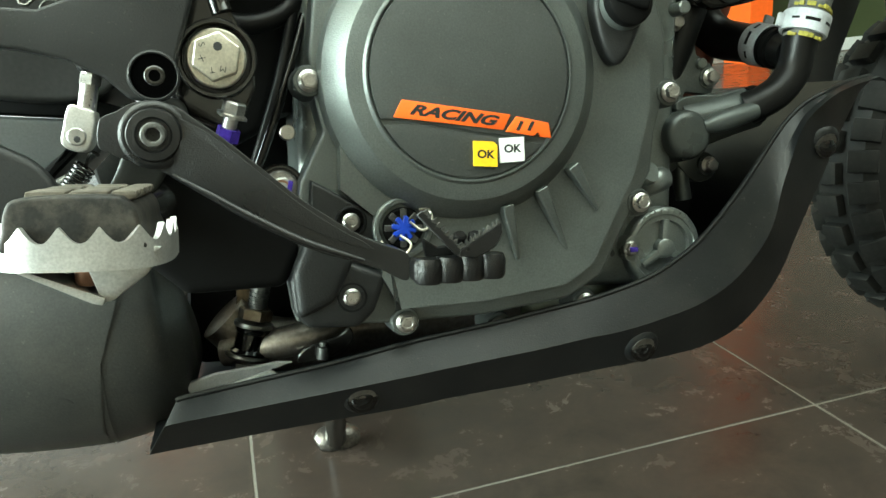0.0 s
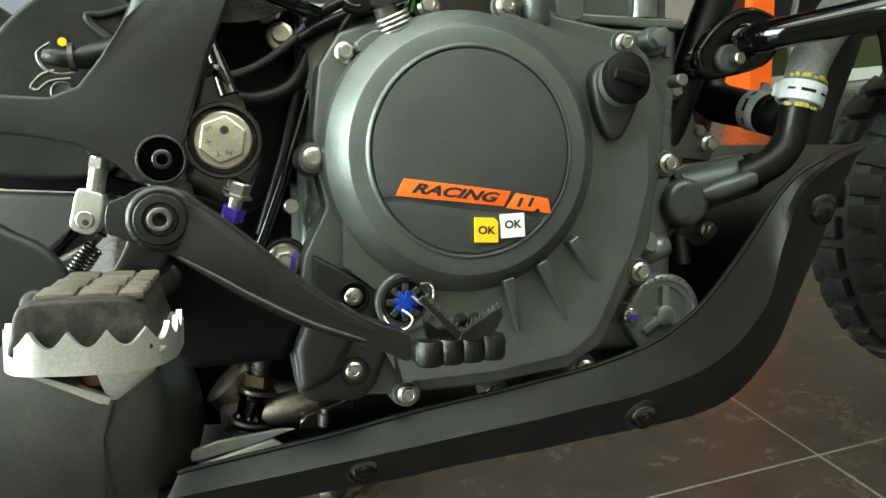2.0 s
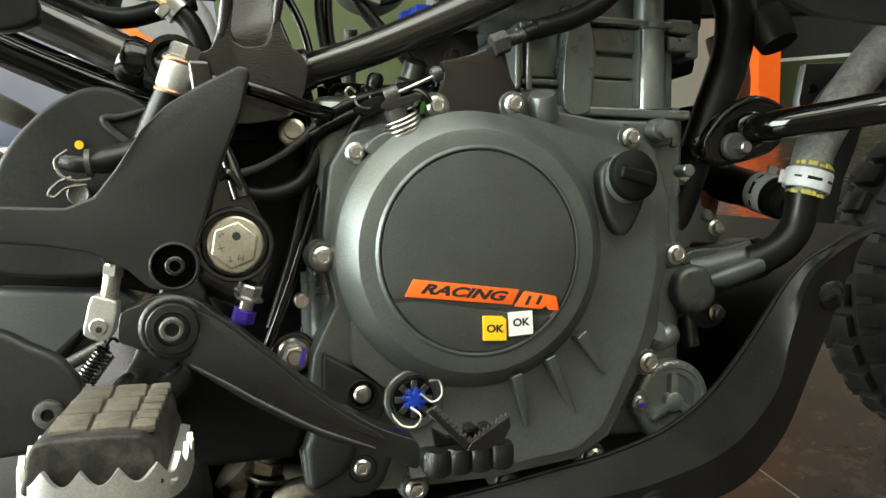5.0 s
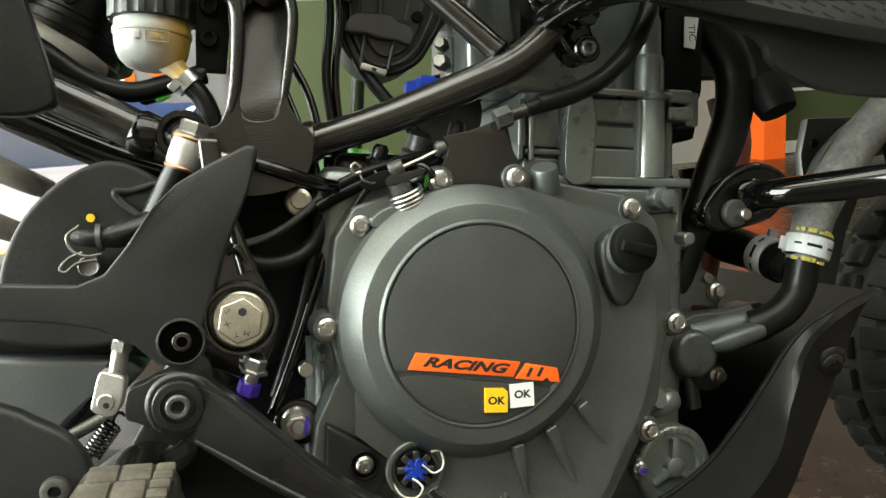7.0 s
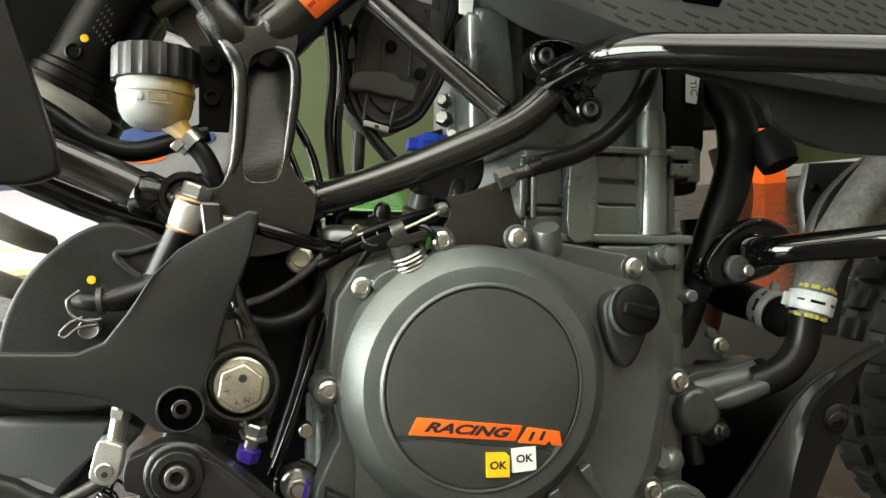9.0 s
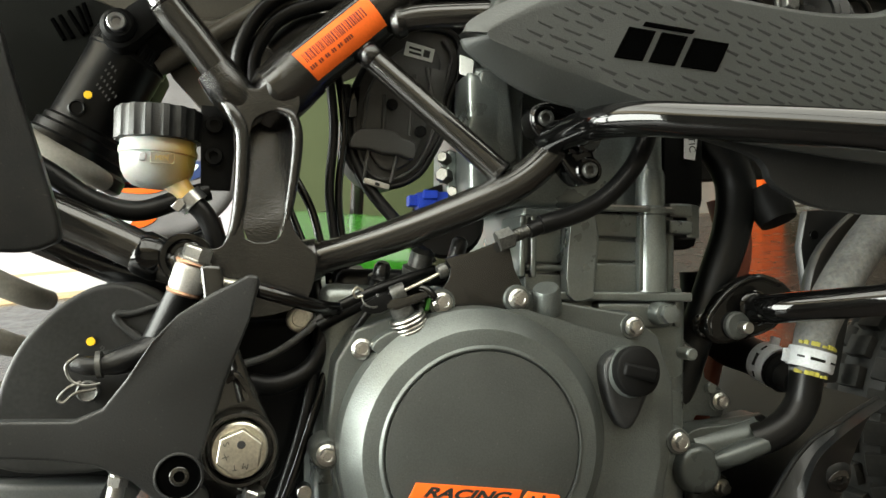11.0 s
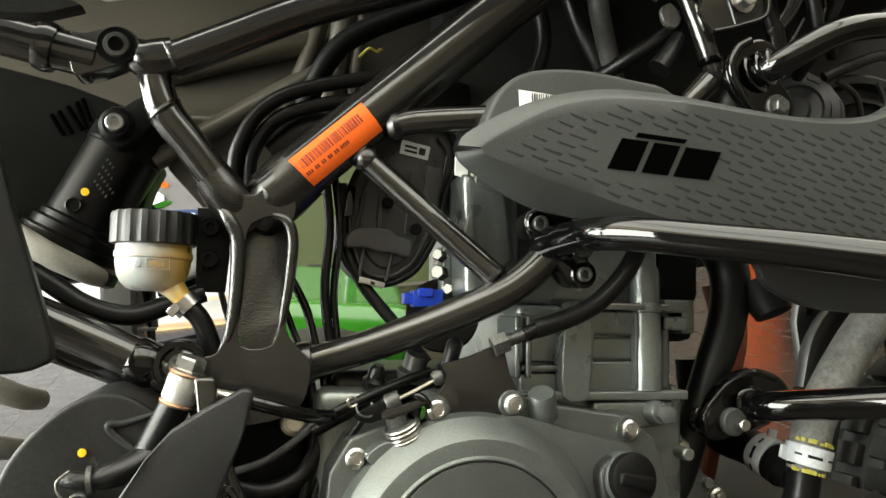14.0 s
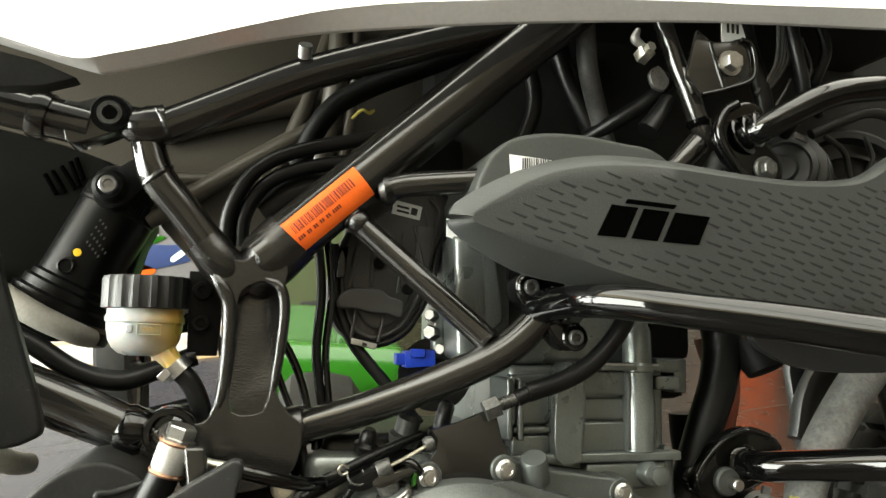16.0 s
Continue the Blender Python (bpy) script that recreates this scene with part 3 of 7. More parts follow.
# the face: a plain upper field and a lower field set back under the badge line
upper = [(CX + 60 * math.cos(radians(a)), CZ + 60 * math.sin(radians(a))) for a in range(-34, 207, 6)]
lower = [(CX + 60 * math.cos(radians(a)), CZ + 60 * math.sin(radians(a))) for a in range(210, 323, 6)]
part("face_plate", slab(upper + [(-62, -36), (-30, -41), (10, -46)], -30.2, -27, 0.8, 2), ENGINE_FACE, cover, "matte upper field of the clutch dome")
part("face_plate", slab(lower + [(10, -47.5), (-30, -42.5), (-62, -37.5)], -29.2, -27, 0.6, 2), ENGINE_FACE, cover, "lower field of the clutch dome")
badge = part("badge", slab([(-67, -24.5), (-1.5, -32), (-6, -41), (-72, -34.5)], -31.4, -29, 0.5, 2), ORANGE, cover, "raised orange badge with dark slanted letters")
part("badge", slab([(2.0, -33), (22.5, -36.5), (24.5, -45.5), (18, -44.8), (16, -42), (13, -44.3), (-4.5, -42)], -31.4, -29, 0.4, 2), ORANGE, cover, "orange maker's mark as a plain slanted shape")
for bx in (4.5, 11.5):
    part("badge_slot", slab([(bx, -35.5), (bx + 2.2, -36), (bx - 0.6, -41.5), (bx - 2.8, -41.1)], -31.55, -31, 0), INK_AND_HOLES, cover)
letters("RACING", 8.0, (-37.2, -31.45, -33.0), cover, INK_AND_HOLES, 6.6, 0.1, 0.4, heavy=0.35, wide=1.72)
sticker = part("sticker", slab([(-24.2, -47.4), (-12, -47.8), (-9.6, -50), (-9.4, -62.6), (-23.8, -62.2)], -31.0, -29.2, 0), YELLOW_PAPER, cover, "small yellow inspection sticker")
letters("OK", 6.4, (-16.8, -31.05, -55.4), cover, INK_AND_HOLES, 1.5, 0.02, heavy=0.25, wide=1.1)
sticker = part("sticker", slab([(-8.2, -45.8), (6.9, -44.8), (7.8, -59.2), (-7.4, -60.2)], -31.1, -29.2, 0), WHITE_PAPER, cover, "small white inspection sticker")
letters("OK", 6.4, (-0.2, -31.15, -52), cover, INK_AND_HOLES, -2.5, 0.02, heavy=0.25, wide=1.1)
# ribs under the dome
for (x0, z0, x1, z1, w) in ((1, -86, 11, -121, 3.8), (23, -76, 47, -120, 4.0), (44, -62, 65, -90, 4.0)):
    d = Vector((x1 - x0, z1 - z0)).normalized()
    s = Vector((-d.y, d.x)) * w
    part("rib", slab([(x0 - s.x * 1.0, z0 - s.y), (x0 + s.x, z0 + s.y), (x1 + s.x * 0.35, z1 + s.y * 0.35), (x1 - s.x * 0.35, z1 - s.y * 0.35)], -23, -10, 2.6, 3, lean=lambda x, z, x0=x0, z0=z0, d=d: 0.22 * ((x - x0) * d.x + (z - z0) * d.y)), ENGINE, cover)
# bosses and bolts round the rim
for bx, by, bz in ((-116, -1, -13), (-96, 2, 50), (-47, -4, 79), (3, -4, 82), (87, 0, 64), (122, 0, -14), (103, 0, -87), (-59, -2, -159), (12, 24, -171), (76, 24, -158)):
    part("boss", lathe([(10.5, -22), (10, -6), (9, -1.2), (8.4, -0.4), (0, -0.4)], (bx, by - 1, bz), seg=28), ENGINE, cover)
    put("bolt", FLANGE_BOLT, cover, (bx, by - 1.6, bz), (0, random.uniform(0, 60), 0), "zinc flange bolt")
# window with blue insert and lock wire
wnd = part("drain_window", lathe([(18.5, -2), (18.5, 4), (17.4, 5), (15.4, 5), (14.6, 3), (14.2, -3), (0, -3)], (-63, -12, -99), seg=44), ENGINE, cover, "grey ring round a blue plug")
part("plug", lathe([(12.5, -3), (12.5, 2.2), (11, 3.4), (4.5, 3.4), (3.5, 2), (0, 2)], (-63, -12, -99), seg=30), DARK_PLASTIC, wnd)
for k in range(8):
    a = k * math.pi / 4
    part("tooth", block(-63 + 8.5 * math.cos(a) - 3.2, -63 + 8.5 * math.cos(a) + 3.2, -16.2, -14, -99 + 8.5 * math.sin(a) - 2, -99 + 8.5 * math.sin(a) + 2, 0.5, 1, turn=(0, -math.degrees(a), 0)), DARK_STEEL, wnd)
for k in range(4):
    part("blue_star", block(-70.5, -55.5, -18 - k * 0.05, -14, -100.6, -97.4, 0.6, 1, turn=(0, k * 45 + 10, 0)), BLUE, wnd)
part("lock_wire", sweep([(-60, -19, -95), (-53, -21, -100), (-47, -21, -96), (-48, -18, -88), (-54, -17, -88)], 0.8, 6), BRASS_ZINC, wnd)
part("lock_wire", sweep([(-66, -19, -103), (-60, -22, -108), (-64, -22, -114), (-72, -20, -113), (-77, -16, -106), (-79, -14, -98)], 0.8, 6), BRASS_ZINC, wnd)
# sprocket guard, two fields with a fold
guard = part("sprocket_guard", slab([(-117, -70), (-104, -77), (-79, -91), (-76, -100), (-84, -113), (-94, -118), (-118, -100)], -11, 6, 2.5, 3), PLASTIC, bike, "matte black sprocket guard bolted beside the engine cover")
part("lower_field", slab([(-126, -118), (-96, -118), (-72, -127), (-80, -150), (-90, -159), (-120, -158), (-128, -150), (-130, -130)], -13, 6, 5, 3), PLASTIC, guard)
part("fold", slab([(-118, -98), (-92, -117), (-104, -142), (-126, -152), (-129, -124)], -17, 2, 6, 3), PLASTIC, guard)
for bx, bz in ((-94, -95), (-94, -140)):
    part("socket", lathe([(9.6, -4), (9.6, 1.6), (8.6, 2.4), (7.8, 2.0), (7.4, 0), (0, 0)], (bx, -11, bz), seg=28), DARK_PLASTIC, guard)
    put("bolt", SMALL_BOLT, guard, (bx, -11.6, bz), (0, 14, 0), "zinc bolt")
# oil filler
filler = part("oil_filler", lathe([(17, -6), (16.8, 8), (16.4, 15), (15.6, 17), (0, 17)], (73, -10, 35), (0.1, -1, 0.14), 40), ENGINE, bike, "grey filler neck with a black cap")
part("neck", slab(rounded([(55, 40), (58, 20), (65, 5), (72, 0), (79, 6), (88, 26), (91, 42), (80, 50), (64, 50)], 4), -24, -8, 6, 4), PLASTIC, filler)
cap = part("cap", lathe([(15.8, 0), (16.2, 3), (15.8, 6), (14, 7.5), (0, 8)], (74, -26, 37.5), (0.1, -1, 0.14), 40), DARK_PLASTIC, filler, "black plastic oil cap with a grip bar")
part("grip", block(62.5, 86, -37, -31, 33.5, 42, 2.5, 3, turn=(0, 12, 0)), DARK_PLASTIC, cap)
# oil filter cover
filt = part("oil_filter_cover", lathe([(30, -20), (30, -2), (29, 0), (26.5, 1.2), (24.6, 1.2), (23.8, 0.2), (20.5, 0.2), (19.5, -2.5), (0, -2.5)], (138, 24, -122), seg=56), CAST, bike, "round cast oil filter cover with a three-arm rib")
for a in (90, 215, 330):
    c, s = math.cos(radians(a)), math.sin(radians(a))
    part("rib", slab([(138 - s * 3.4, -122 + c * 3.4), (138 + s * 3.4, -122 - c * 3.4), (138 + c * 21 + s * 2.6, -122 + s * 21 - c * 2.6), (138 + c * 21 - s * 2.6, -122 + s * 21 + c * 2.6)], 21, 28, 1.6, 2), CAST, filt)
part("hub", lathe([(7.5, -4), (7.0, 3.0), (5.5, 4), (0, 4)], (138, 24, -122), seg=28), CAST, filt)
for k, ch in enumerate("OILFILTER"):
    a = radians(128 - k * 10.5)
    letters(ch, 5.2, (138 + 26.3 * math.cos(a), 22.9, -122 + 26.3 * math.sin(a)), filt, CAST, 90 - math.degrees(a), 0.4)
part("ear", slab(rounded([(106, -116), (112, -112), (118, -118), (114, -130), (106, -128)], 3), 22, 40, 2, 2), CAST, filt)
put("bolt", SMALL_BOLT, filt, (109, 21, -121), (0, 10, 0), "bolt head with violet marking paint")
part("paint_mark", block(106, 112, 14.6, 16.2, -123, -119.5, 0.4, 1), PURPLE, filt)
part("ear", lathe([(8, -18), (7.5, 0), (0, 0)], (168, 26, -130), seg=24), CAST, filt)
put("bolt", SMALL_BOLT, filt, (168, 25, -130), (0, 30, 0))
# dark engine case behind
# two added dark blocks that keep back light out of the engine gaps
part("front_gap_block", block(96, 250, 150, 230, -170, 30, 14, 2), DARK_PLASTIC, bike, "added dark block that closes the gap ahead of the engine")
part("rear_gap_block", block(-196, -112, 132, 210, -215, 92, 12, 2), DARK_PLASTIC, bike, "added dark block that closes the gap behind the engine")
case = part("crankcase", block(-120, 150, 32, 240, -150, 90, 12, 3), CAST, bike, "grey crankcase behind the covers")
part("front_case", slab([(108, 60), (140, 54), (150, 8), (172, 5), (178, -60), (150, -80), (110, -60)], 60, 120, 4, 3), CAST, case)
part("stub", lathe([(9, -20), (8.5, 2), (7, 5), (0, 5)], (112, 8, -68), (0.3, -1, 0.3), 24), CAST, case)
part("cover_plate", slab([(150, 42), (160, 48), (176, 44), (180, 20), (192, 14), (200, 4), (194, -10), (172, -8), (160, -28), (150, -14), (146, 10)], 56, 66, 2, 2), ENGINE, case)
for bx, by, bz in ((159, 54, 42), (191, 54, 3), (193, 54, -63)):
    part("boss", lathe([(8.5, -24), (8, -2), (0, -2)], (bx, by - 1, bz), seg=24), CAST, case)
    put("bolt", FLANGE_BOLT, case, (bx, by, bz), (0, random.uniform(0, 60), 0), "zinc flange bolt")
for px_, pz in ((174, 42), (183, 13)):
    part("pin", lathe([(4.2, -6), (4.2, 3), (3.4, 4), (0, 4)], (px_, 56, pz), seg=16), CAST, case)
part("elbow_boss", sweep([(112, 24, -82), (122, 16, -74), (132, 20, -72)], [7, 9, 8.5], 18), CAST, case)
part("dowel", lathe([(4.5, -12), (4.5, 1), (3.6, 2), (0, 2)], (138, 10, 44), seg=16), CAST, case)

# water pump and hoses
pump = part("water_pump", lathe([(18.5, -34), (18.2, -2), (17.4, 2), (15.4, 4.6), (12, 5.6), (0, 6)], (155.5, 28, -41), (-0.05, -1, 0.1), 44), PUMP_GREY, bike, "grey round water pump housing with an outlet pipe")
part("outlet", sweep([(160, 48, -34), (178, 46, -30), (200, 42, -24), (219, 38, -19)], [20, 19, 17, 15.5], 28), PUMP_GREY, pump)
part("screw_sleeve", sweep([(168, 26, -35), (180, 23, -31.5), (196, 22, -26.5), (207, 21.5, -23)], [5, 7.6, 7.4, 6.6], 22), PUMP_GREY, pump)
part("screw_head", lathe([(5, 0), (5, 4), (4, 5), (0, 5)], (207, 21.5, -22.6), (0.94, -0.15, 0.3), 6), ZINC, pump, "zinc screw head")
part("shoulder", slab(rounded([(150, -19), (160, -13), (186, -11), (214, -5), (219, -14), (186, -24), (156, -28)], 3), 34, 60, 7, 3), PUMP_GREY, pump)
part("clip", lathe([(13.6, -3), (14.2, -3), (14.2, 3), (13.6, 3)], (214, 32, -18.5), (0.93, -0.2, 0.3), 30), DARK_PLASTIC, pump)
part("drain_stub", sweep([(174, 66, -60), (176, 65, -74), (179, 64, -90)], [6.5, 6.5, 6], 16), PUMP_GREY, pump)
part("foot", slab(rounded([(168, -56), (190, -52), (203, -60), (200, -72), (186, -76), (172, -66)], 3), 58, 72, 2, 2), PUMP_GREY, pump)
hose = part("coolant_hose", sweep([(206, 30, -22), (214, 25, -17.5), (226, 21, -9), (236.5, 20, 5), (240, 19, 22), (241, 18, 40)], [12.5, 12, 12, 12, 12.2, 13], 26, 8), RUBBER, bike, "black rubber coolant hose")
upper_hose = part("coolant_hose", sweep([(241, 18, 28), (245, 18, 46), (252, 20, 64), (268, 22, 88), (290, 26, 114), (316, 32, 138), (352, 40, 166)], [13.6, 14.2, 14.6, 15, 15.2, 15.6, 16], 28, 8), WOVEN, bike, "dusty grey woven coolant hose")
part("coolant_hose", sweep([(240, 27, 20), (242, 45, 25), (242, 62, 30), (239, 84, 35), (231, 102, 41), (221, 112, 54), (215, 115, 78), (213, 116, 104)], [11.5, 13.2, 14.4, 15.4, 16.4, 17, 17, 17], 28, 8), RUBBER, bike, "black rubber elbow hose")
part("ribbed_sleeve", lathe([(14, -6), (15.6, -5), (15.6, -2.4), (14.6, -2), (14.6, 1), (15.6, 1.4), (15.6, 4), (13.6, 5)], (242, 47, 25.6), (0.05, -0.96, -0.27), 32), DARK_PLASTIC, bike, "black ribbed sleeve on the hose branch")
for cx, cy, cz, ax, r, w in ((243.5, 18, 38.5, (0.26, -0.02, 1), 15.8, 7.2), (242, 62, 30, (0.1, -0.96, -0.26), 15.6, 8.2)):
    clip = part("hose_clip", lathe([(r - 0.6, -w), (r + 0.5, -w), (r + 0.9, -w + 0.8), (r + 0.9, w - 0.8), (r + 0.5, w), (r - 0.6, w)], (cx, cy, cz), ax, 48), WHITE_PLASTIC, bike, "white plastic spring hose clip")
    a = Vector(ax).normalized()
    n = (Vector((-0.62, -1, 0.1)) - a * a.dot(Vector((-0.62, -1, 0.1)))).normalized()
    s = a.cross(n)
    for half, turn in ((3.0, 0.15), (1.6, -0.55), (1.6, 0.95)):
        c = Vector((cx, cy, cz)) + (n * math.cos(turn) + s * math.sin(turn)) * (r + 0.5)
        d = (-n * math.sin(turn) + s * math.cos(turn)).normalized()
        bm = bmesh.new()
        bmesh.ops.create_cube(bm, size=1)
        m = Matrix((d, n * math.cos(turn) + s * math.sin(turn), a)).transposed()
        for v in bm.verts:
            v.co = (c + m @ Vector((v.co.x * half * 3.4, v.co.y * 1.6, v.co.z * (2.2 if half > 2 else 1.6)))) * 0.001
        part("slot", bm, RUBBER, clip)
    c = Vector((cx, cy, cz)) - a * (w * 0.2) + (n * math.cos(-1.25) + s * math.sin(-1.25)) * (r + 1.6)
    part("clip_ear", block(c.x - 4, c.x + 4, c.y - 1.6, c.y + 1.6, c.z - 5, c.z + 5, 1, 2, turn=(0, 14, 0)), WHITE_PLASTIC, clip)
for along_, r, spread in ((10.5, 14.6, 9), (-10.5, 14.0, 7)):
    for k in range(spread):
        a = radians(-165 + k * 16 + random.uniform(-4, 4))
        cx, cz = 243.5 + along_ * 0.26 + r * math.cos(a), 38.5 + along_ - 0.26 * r * math.cos(a)
        part("yellow_mark", block(cx - 1.7, cx + 1.7, 18 + r * math.sin(a) - 0.8, 18 + r * math.sin(a) + 0.8, cz - 1.6, cz + random.uniform(0.2, 1.8), 0.3, 1, turn=(0, 14, math.degrees(a) + 90)), YELLOW_MARK, upper_hose)
# skid plate: long folded shell with bolts
TOP = [(-197, -202), (-191, -200), (-142, -192), (-100, -185), (-56, -176), (-26, -171), (6, -166), (38, -160), (71, -154), (101, -146), (123, -138), (142, -127), (160, -113), (184, -86), (202, -62), (219, -38), (229, -27), (240, -18), (256, -10), (285, -1), (319, 6)]
CREASE = [(-204, -214), (-198, -212), (-156, -207), (-115, -202), (-58, -195), (-29, -191), (2, -187), (34, -183), (66, -178), (96, -174), (126, -167), (152, -159), (177, -145), (197, -125), (209, -105), (215, -79), (221, -60), (228, -40), (238, -26), (261, -10), (317, 4)]
LOW = [(-214, -235), (-205, -234), (-156, -229), (-115, -225), (-57, -220), (-26, -216), (5, -213), (38, -210), (71, -206), (101, -203), (137, -199), (169, -193), (194, -182), (214, -164), (230, -142), (242, -115), (252, -93), (264, -69), (278, -47), (294, -26), (318, 2)]


def nose(x):
    """How far the plate's front end bends away from the viewer."""
    return 0.42 * max(0, x - 262)
def shell(top, crease, low, y_top, y_crease, y_low, thick, n=5, bend=lambda x: 0.0):
    """A folded sheet between three edges that run along its length."""
    a, b, c = (spline([(x, y + bend(x), z) for x, z in e], n) for e, y in ((top, y_top), (crease, y_crease), (low, y_low)))
    bm = bmesh.new()
    grids = []
    for off in (0, thick):
        rows = []
        for pts in (a, [p * 0.5 + q * 0.5 for p, q in zip(a, b)], b, [p * 0.5 + q * 0.5 for p, q in zip(b, c)], c):
            rows.append([bm.verts.new((p + Vector((0, off, 0))) * 0.001) for p in pts])
        grids.append(rows)
        for r0, r1 in zip(rows, rows[1:]):
            for k in range(len(r0) - 1):
                bm.faces.new((r0[k], r0[k + 1], r1[k + 1], r1[k]))
    f, g = grids
    for k in range(len(a) - 1):
        bm.faces.new((f[0][k], f[0][k + 1], g[0][k + 1], g[0][k]))
        bm.faces.new((f[-1][k], f[-1][k + 1], g[-1][k + 1], g[-1][k]))
    for r in range(4):
        bm.faces.new((f[r][0], f[r + 1][0], g[r + 1][0], g[r][0]))
        bm.faces.new((f[r][-1], f[r + 1][-1], g[r + 1][-1], g[r][-1]))
    return bm


skid = part("skid_plate", shell(TOP, CREASE, LOW, 10, -2, 13, 3.5, 4, nose), GUARD_PLASTIC, bike, "long folded satin black skid plate under the engine", sharp=18)
part("edge_lip", sweep([(x, 9.8 + nose(x), z) for x, z in TOP], 1.7, 8, 4), GUARD_PLASTIC, skid)
part("underside", shell([(x, z + 2) for x, z in LOW], [(x, z + 6) for x, z in LOW], [(x, z + 12) for x, z in LOW], 15, 110, 250, 3, 3, nose), GUARD_PLASTIC, skid)
for bx, by, bz in ((-86, 4.6, -208.5), (112, 5, -189.5), (257, 6.5, -48)):
    part("dimple", lathe([(13.5, -2.5), (12, -0.2), (9.6, 1.0), (9.4, -0.5), (0, -0.5)], (bx, by, bz), (0.05, -1, -0.45), 36), GUARD_PLASTIC, skid)
    part("washer", lathe([(9, 0), (8.8, 0.8), (7.2, 1.2), (0, 1.2)], (bx, by - 0.4, bz), (0.05, -1, -0.45), 28), PEG_STEEL, skid)
    put("bolt", DOME_BOLT, skid, (bx, by - 0.8, bz), (0, random.uniform(0, 90), 0), "black dome-head bolt")

# swing arm pivot plate, nut
pivot = part("pivot_plate", slab([(-192, 100), (-180, 100), (-170, 42), (-156, 20), (-147, 2), (-146, -18), (-153, -34), (-166, -42), (-184, -34), (-192, -16), (-190, 12), (-184, 40)], -8, 20, 3, 3), FRAME, bike, "black frame plate round the swing arm pivot")
part("rim", lathe([(21.5, 0), (21.5, 8), (20.5, 9.5), (18.8, 9.5), (18.2, 7), (18.2, 0)], (-167, -12, -4), seg=44), FRAME, pivot)
part("strut", sweep([(-186, 4, 96), (-176, -2, 60), (-163, -8, 22)], [4, 4, 6], 10), FRAME, pivot)
part("rib", sweep([(-162, -10, 24), (-170, -10, 36), (-176, -10, 34)], 3, 8), FRAME, pivot)
part("pivot_washer", lathe([(15.8, 0), (15.8, 8), (14.8, 9), (0, 9)], (-167, -14, -4), seg=44), BRASS_ZINC, pivot, "yellow zinc washer")
nut = part("pivot_bolt", slab(hexagon(-167, -4, 13.4, 22), -31, -22, 1.2, 3), BRASS_ZINC, pivot, "large yellow zinc hexagon bolt head")
# no bore: a thin black disc paints the hole's shade
part("centre_hole", lathe([(2.4, 0), (2.2, 0.3), (0, 0.3)], (-166, -30.9, 1), seg=16), INK_AND_HOLES, nut)
for ch, mx, mz, tn in (("M", -163.6, -10.6, 192), ("T", -169.4, -11.2, 172), ("X", -174.4, -5.4, 115), ("S", -174.2, 1.6, 70)):
    letters(ch, 4.6, (mx, -31.12, mz), nut, DARK_STEEL, tn, 0.1)
# rider's heel guard
HEEL = [(-159, 94), (-158, 90), (-163, 70), (-175, 36), (-184, 5), (-189, -13), (-191, -25), (-199, -29), (-211, -27), (-222, -17), (-240, -8), (-262, -4), (-292, -2), (-330, 2), (-330, 20), (-292, 17), (-252, 16), (-238, 22), (-227, 37), (-214, 58), (-202, 72), (-184, 84), (-164, 95)]
heel = part("heel_guard", slab(HEEL, -30, -20, 3, 3, lean=lambda x, z: 6 if z > 60 else 0), PLASTIC, bike, "matte black plastic heel guard")
# shallow black disc; the depth of the bolt hole is painted shade
part("bolt_well", lathe([(11.6, 1.2), (11.2, 1.8), (10.6, 1.6), (10.4, 0.4), (0, 0.3)], (-198.5, -29, -15), seg=40), HOLE_AND_MARK_BLACK, heel)
part("well_lip", lathe([(13.4, 0), (13, 1.3), (12, 1.7), (11, 1.2), (10.8, 0)], (-198.5, -29, -15), seg=40), PLASTIC, heel)
put("bolt", SOCKET_SMALL, heel, (-198, -29.4, -15), (0, 0, 0), "black socket bolt")
# brake pedal
ARM = rounded([(-224, -40), (-222, -37), (-215, -34), (-209, -30.5), (-198, -28.5), (-186, -32), (-178, -38), (-165, -47), (-154, -56), (-142, -66), (-126, -79), (-108, -91), (-96, -98), (-86, -102), (-75, -106), (-73, -113), (-74, -120), (-78, -120), (-88, -115), (-100, -111), (-114, -107.5), (-126, -103), (-143, -95), (-160, -86), (-171, -79), (-185, -70), (-196, -64), (-203, -61), (-213, -58), (-219, -55), (-224, -53), (-225, -47)], 3)


def arm_y(x):
    """Depth of the pedal arm's face, which comes out towards its toe."""
    return -46 - 0.27 * max(0, x + 190)


pedal = part("brake_pedal", slab(ARM, -45, -28, 4.5, 4, lean=lambda x, z: -0.27 * max(0, x + 190)), LEVER, bike, "black cast brake pedal with a serrated steel tip")
part("face_band", slab(rounded([(-190, -38), (-178, -41), (-165, -50), (-154, -59), (-142, -69), (-126, -82), (-108, -94), (-96, -100.5), (-92, -104.5), (-108, -100), (-126, -92.5), (-143, -83.5), (-160, -73), (-174, -66.5), (-186, -62)], 3), -47, -40, 4.6, 5, lean=lambda x, z: -0.27 * max(0, x + 190)), LEVER, pedal)
part("edge_rib", sweep([(x, arm_y(x) + 1.2, z) for x, z in ((-190, -66), (-171, -76.5), (-160, -83), (-143, -92), (-126, -100), (-112, -105), (-96, -110))], [1.2, 2.2, 2.4, 2.4, 2.2, 2.0, 1.0], 10), LEVER, pedal)
